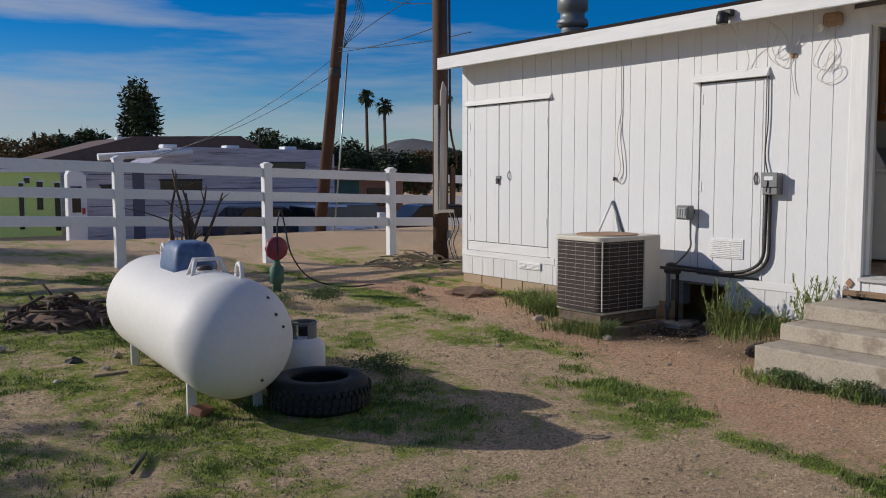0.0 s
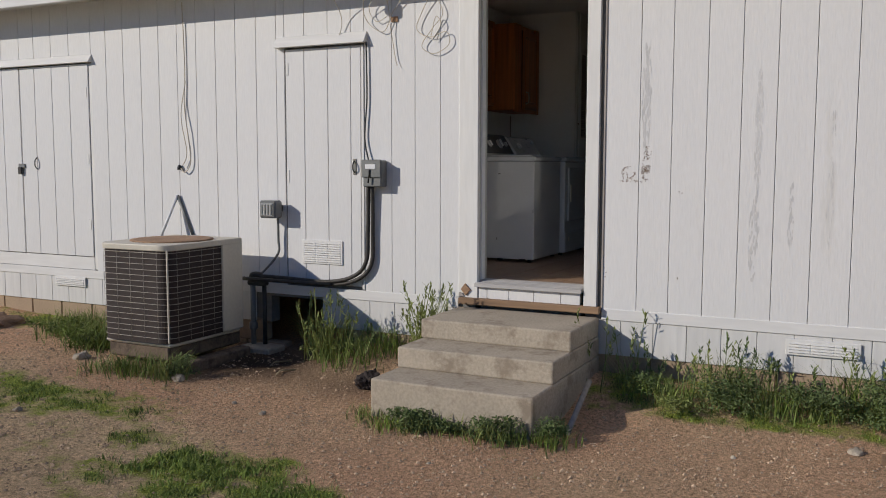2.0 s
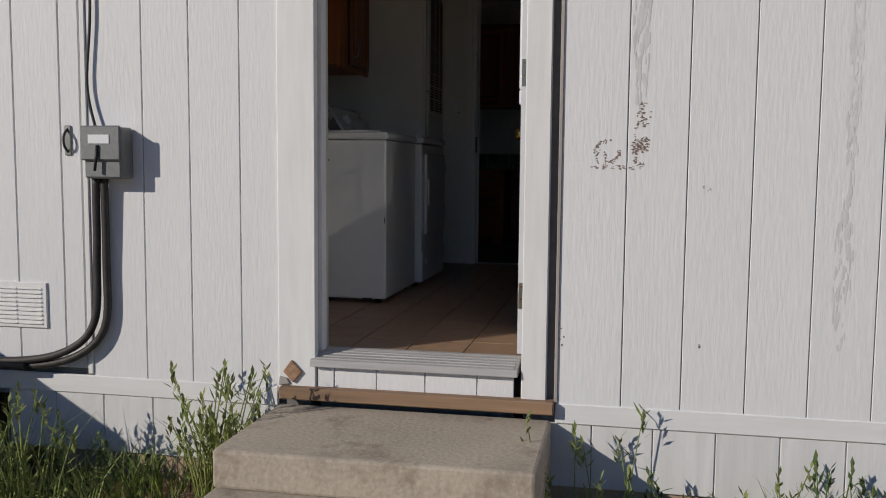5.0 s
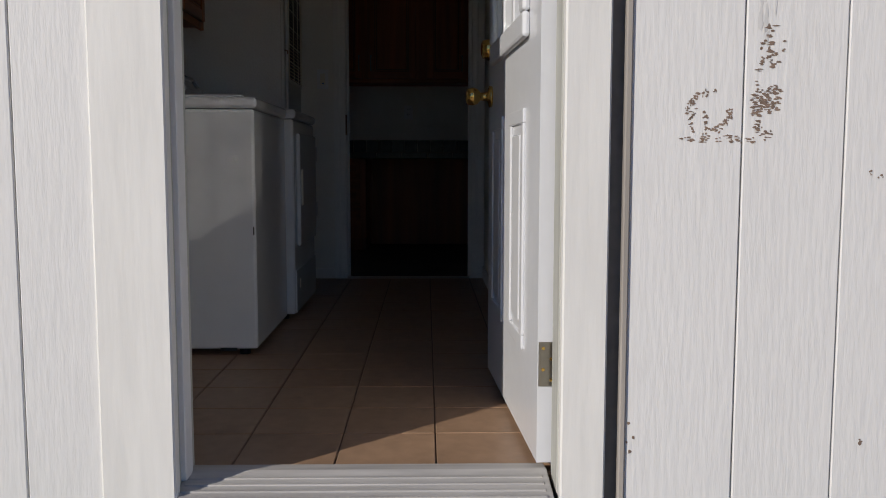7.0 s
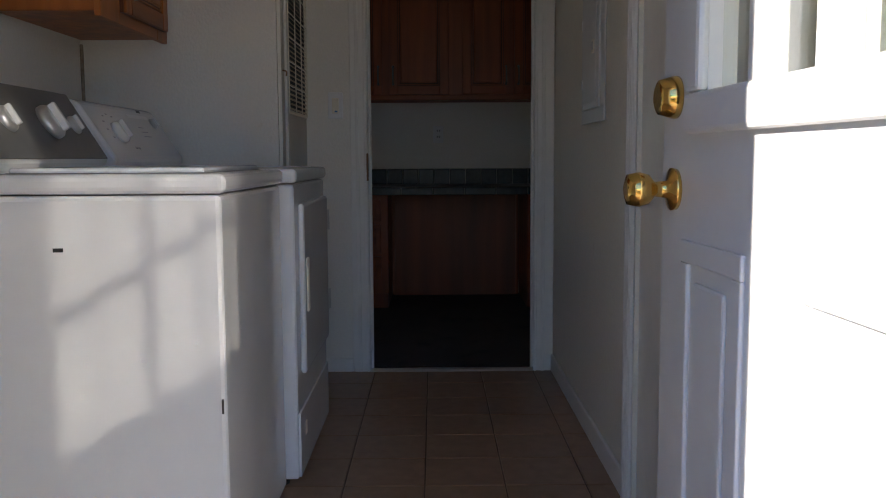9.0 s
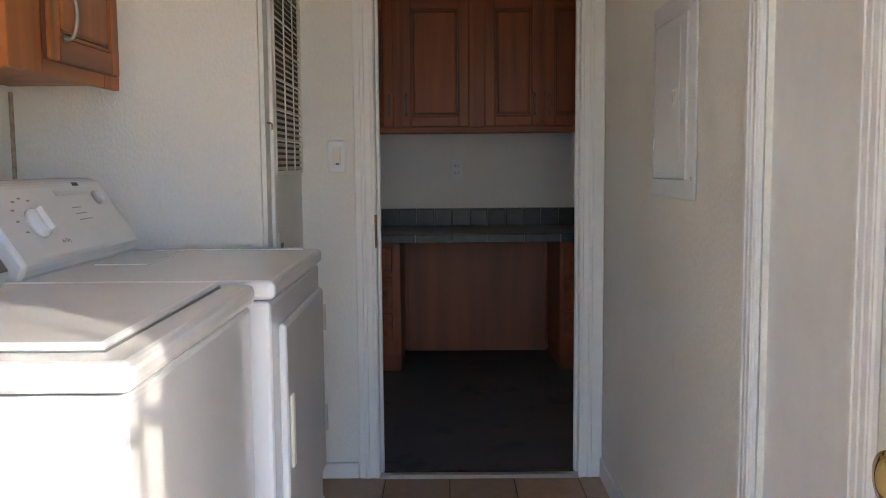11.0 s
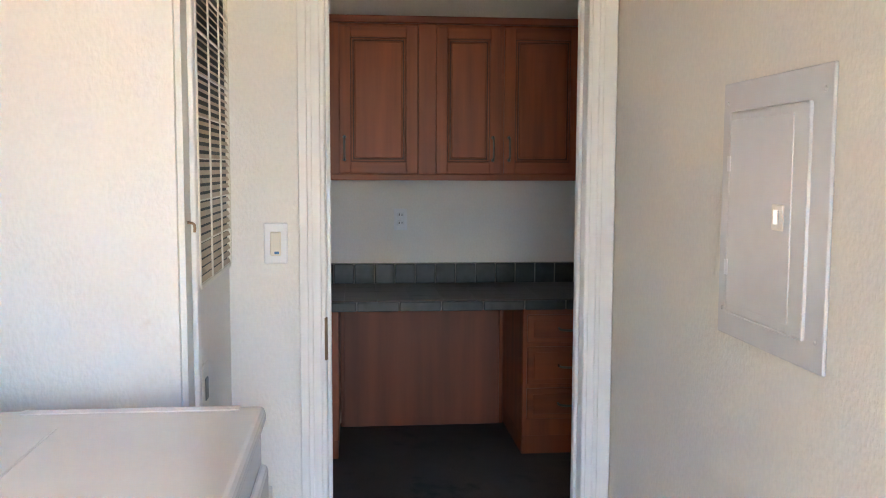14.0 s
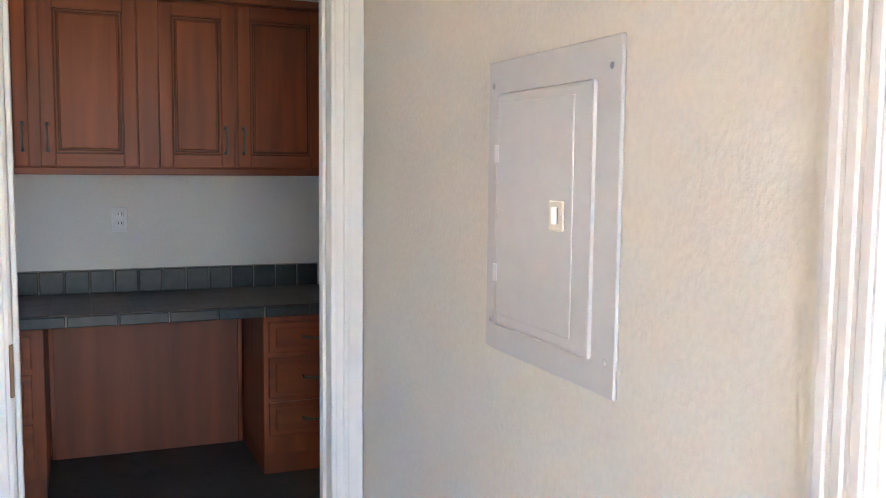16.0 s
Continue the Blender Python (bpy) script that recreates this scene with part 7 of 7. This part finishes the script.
def hill():
    bm = bmesh.new()
    nx, ny = 60, 14
    grid = []
    for j in range(ny + 1):
        row = []
        for i in range(nx + 1):
            x, y = 120 + i * 4.5, 270 + j * 14.0
            prof = 9.0 * math.exp(-abs((x - 223) / 13.0) ** 1.4) + 11.5 * math.exp(-((x - 245) / 34.0) ** 2) + 5.5 * math.exp(-((x - 195) / 22.0) ** 2)
            z = -2 + prof * math.exp(-((y - 330) / 60.0) ** 2) * 1.08 + 1.0 * noise.noise(Vector((x * 0.09, y * 0.05, 3.0))) + 0.5 * noise.noise(Vector((x * 0.3, y * 0.1, 5.0)))
            row.append(bm.verts.new((x, y, z)))
        grid.append(row)
    for j in range(ny):
        for i in range(nx):
            bm.faces.new((grid[j][i], grid[j][i + 1], grid[j + 1][i + 1], grid[j + 1][i])).smooth = True
    single("hill", bm, HILL, "distant grey-green scrub hill", "hill", kind="structure")


hill()

# ---- marks on the siding ----
def flecks(name, regions, material, label):
    """Ragged small flecks on the planks: rows of (y, z, half width, half height, count, fleck width, fleck height, hollow)."""
    rnd = random.Random(3)
    bm = bmesh.new()
    for y, z, hw, hh, count, fw, fh, hollow in regions:
        for _ in range(count):
            a, r = rnd.uniform(0, 6.283), rnd.uniform(hollow, 1.0) ** 0.6
            yy, zz = y + hw * r * math.cos(a), z + hh * r * math.sin(a)
            if noise.noise(Vector((yy * 45.0, zz * 22.0, 2.0))) < -0.12:
                continue
            ww, ht = fw * rnd.uniform(0.4, 1.3), fh * rnd.uniform(0.4, 1.3)
            x = 7.4872 - 0.0004 * rnd.random()
            ring = [(yy + ww / 2 * math.cos(k * 0.785) * rnd.uniform(0.4, 1.1), zz + ht / 2 * math.sin(k * 0.785) * rnd.uniform(0.5, 1.1)) for k in range(8)]
            bm.faces.new([bm.verts.new((x, p, q)) for p, q in ring][::-1])
    return single(name, bm, material, label, "stain", kind="structure")


flecks("mud_mark", [(4.08, 1.545, 0.05, 0.045, 170, 0.006, 0.006, 0.55), (4.10, 1.525, 0.018, 0.03, 90, 0.006, 0.006, 0.0), (4.05, 1.49, 0.09, 0.008, 110, 0.010, 0.004, 0.0), (3.965, 1.57, 0.030, 0.085, 300, 0.012, 0.0045, 0.0), (3.955, 1.68, 0.025, 0.05, 40, 0.014, 0.007, 0.0),
                    (3.73, 1.42, 0.025, 0.008, 10, 0.007, 0.006, 0.0), (3.74, 0.86, 0.004, 0.006, 5, 0.008, 0.010, 0.0), (4.225, 0.86, 0.012, 0.05, 10, 0.008, 0.014, 0.0)], STAIN_D, "brown mud mark on the siding")
flecks("bare_streak", [(3.265, 1.80, 0.022, 0.40, 240, 0.010, 0.06, 0.0), (3.275, 1.15, 0.030, 0.28, 130, 0.012, 0.06, 0.0), (3.97, 2.05, 0.030, 0.36, 220, 0.010, 0.06, 0.0), (3.06, 1.30, 0.018, 0.22, 60, 0.010, 0.05, 0.0), (2.84, 1.5, 0.02, 0.5, 50, 0.010, 0.06, 0.0)], STAIN_G, "grey bare streak in the white paint")

# ---- floor tiles, siding planks, skirting: the many pieces ----
def pieces():
    bpy.context.view_layer.update()
    def put(me, parent, at):
        o = new(me.name.split(".")[0], me)
        o.parent = parent
        o.matrix_parent_inverse = parent.matrix_world.inverted()
        o.location = at
    cache = {}
    for a, b, z0, z1 in PLANKS:
        key = (round(b - a, 3), z0, z1)
        if key not in cache:
            cache[key] = plank_mesh("plank", key[0], z0, z1, SIDING)
        put(cache[key], wall_front, (FX, (a + b) / 2, 0))
    band = mesh_of("band_board", bm_box(-0.016, 0, -0.897, 0.897, 0.545, 0.622, 0.004), TRIM_X)
    for y in (-3.1, -1.3, 0.5, 2.3, 3.36):
        put(band, wall_front, (FX - (0.002 if y == 3.36 else 0.0) if y != 3.36 else FX - 0.001, y if y != 3.36 else 3.35, 0))
    band2 = mesh_of("band_board", bm_box(-0.016, 0, -0.895, 0.895, 0.545, 0.622, 0.004), TRIM_X)
    for y in (6.225, 8.02, 9.815):
        put(band2, wall_front, (FX, y, 0))
    skirt = mesh_of("skirt_board", bm_box(-0.012, 0, -0.1087, 0.1087, 0.305, 0.545, 0.003), SKIRT)
    y = Y_END - 0.108
    while y > Y_FAR + 0.1:
        if not 4.30 < y < 5.25:
            if abs(y - 6.785) > 0.30:
                put(skirt, wall_front, (FX + 0.004, y, 0))
        y -= 0.22
    blk = mesh_of("block", bm_box(0, 0.10, -0.195, 0.195, 0.0, 0.185, 0.006), BLOCK)
    y = Y_END - 0.2
    while y > Y_FAR:
        if abs(y - 6.785) > 0.28:
            put(blk, wall_front, (FX + 0.006, y, 0.14))
        put(blk, wall_front, (FX + 0.008, y - 0.2, -0.05 if abs(y - 6.985) > 0.28 else -0.10))
        y -= 0.4
    floor_ob = bpy.data.objects["floor"]
    tile = mesh_of("tile", bm_box(-0.1172, 0.1172, -0.1155, 0.1155, -0.006, 0.0, 0.0015), FLOOR_T)
    edge_tile = mesh_of("tile", bm_box(-0.1172, 0.1172, 4.307, 4.3925, -0.006, 0.0, 0.0015), FLOOR_T)
    x = 7.794
    while x < 11.0:
        put(edge_tile, floor_ob, (x, 0.0, FLOOR))
        yy = 4.5125
        while yy < 6.1:
            if not (x > ALC_X + 0.1 and yy > GRILLE_Y):
                put(tile, floor_ob, (x, yy, FLOOR))
            yy += 0.235
        x += 0.239


pieces()
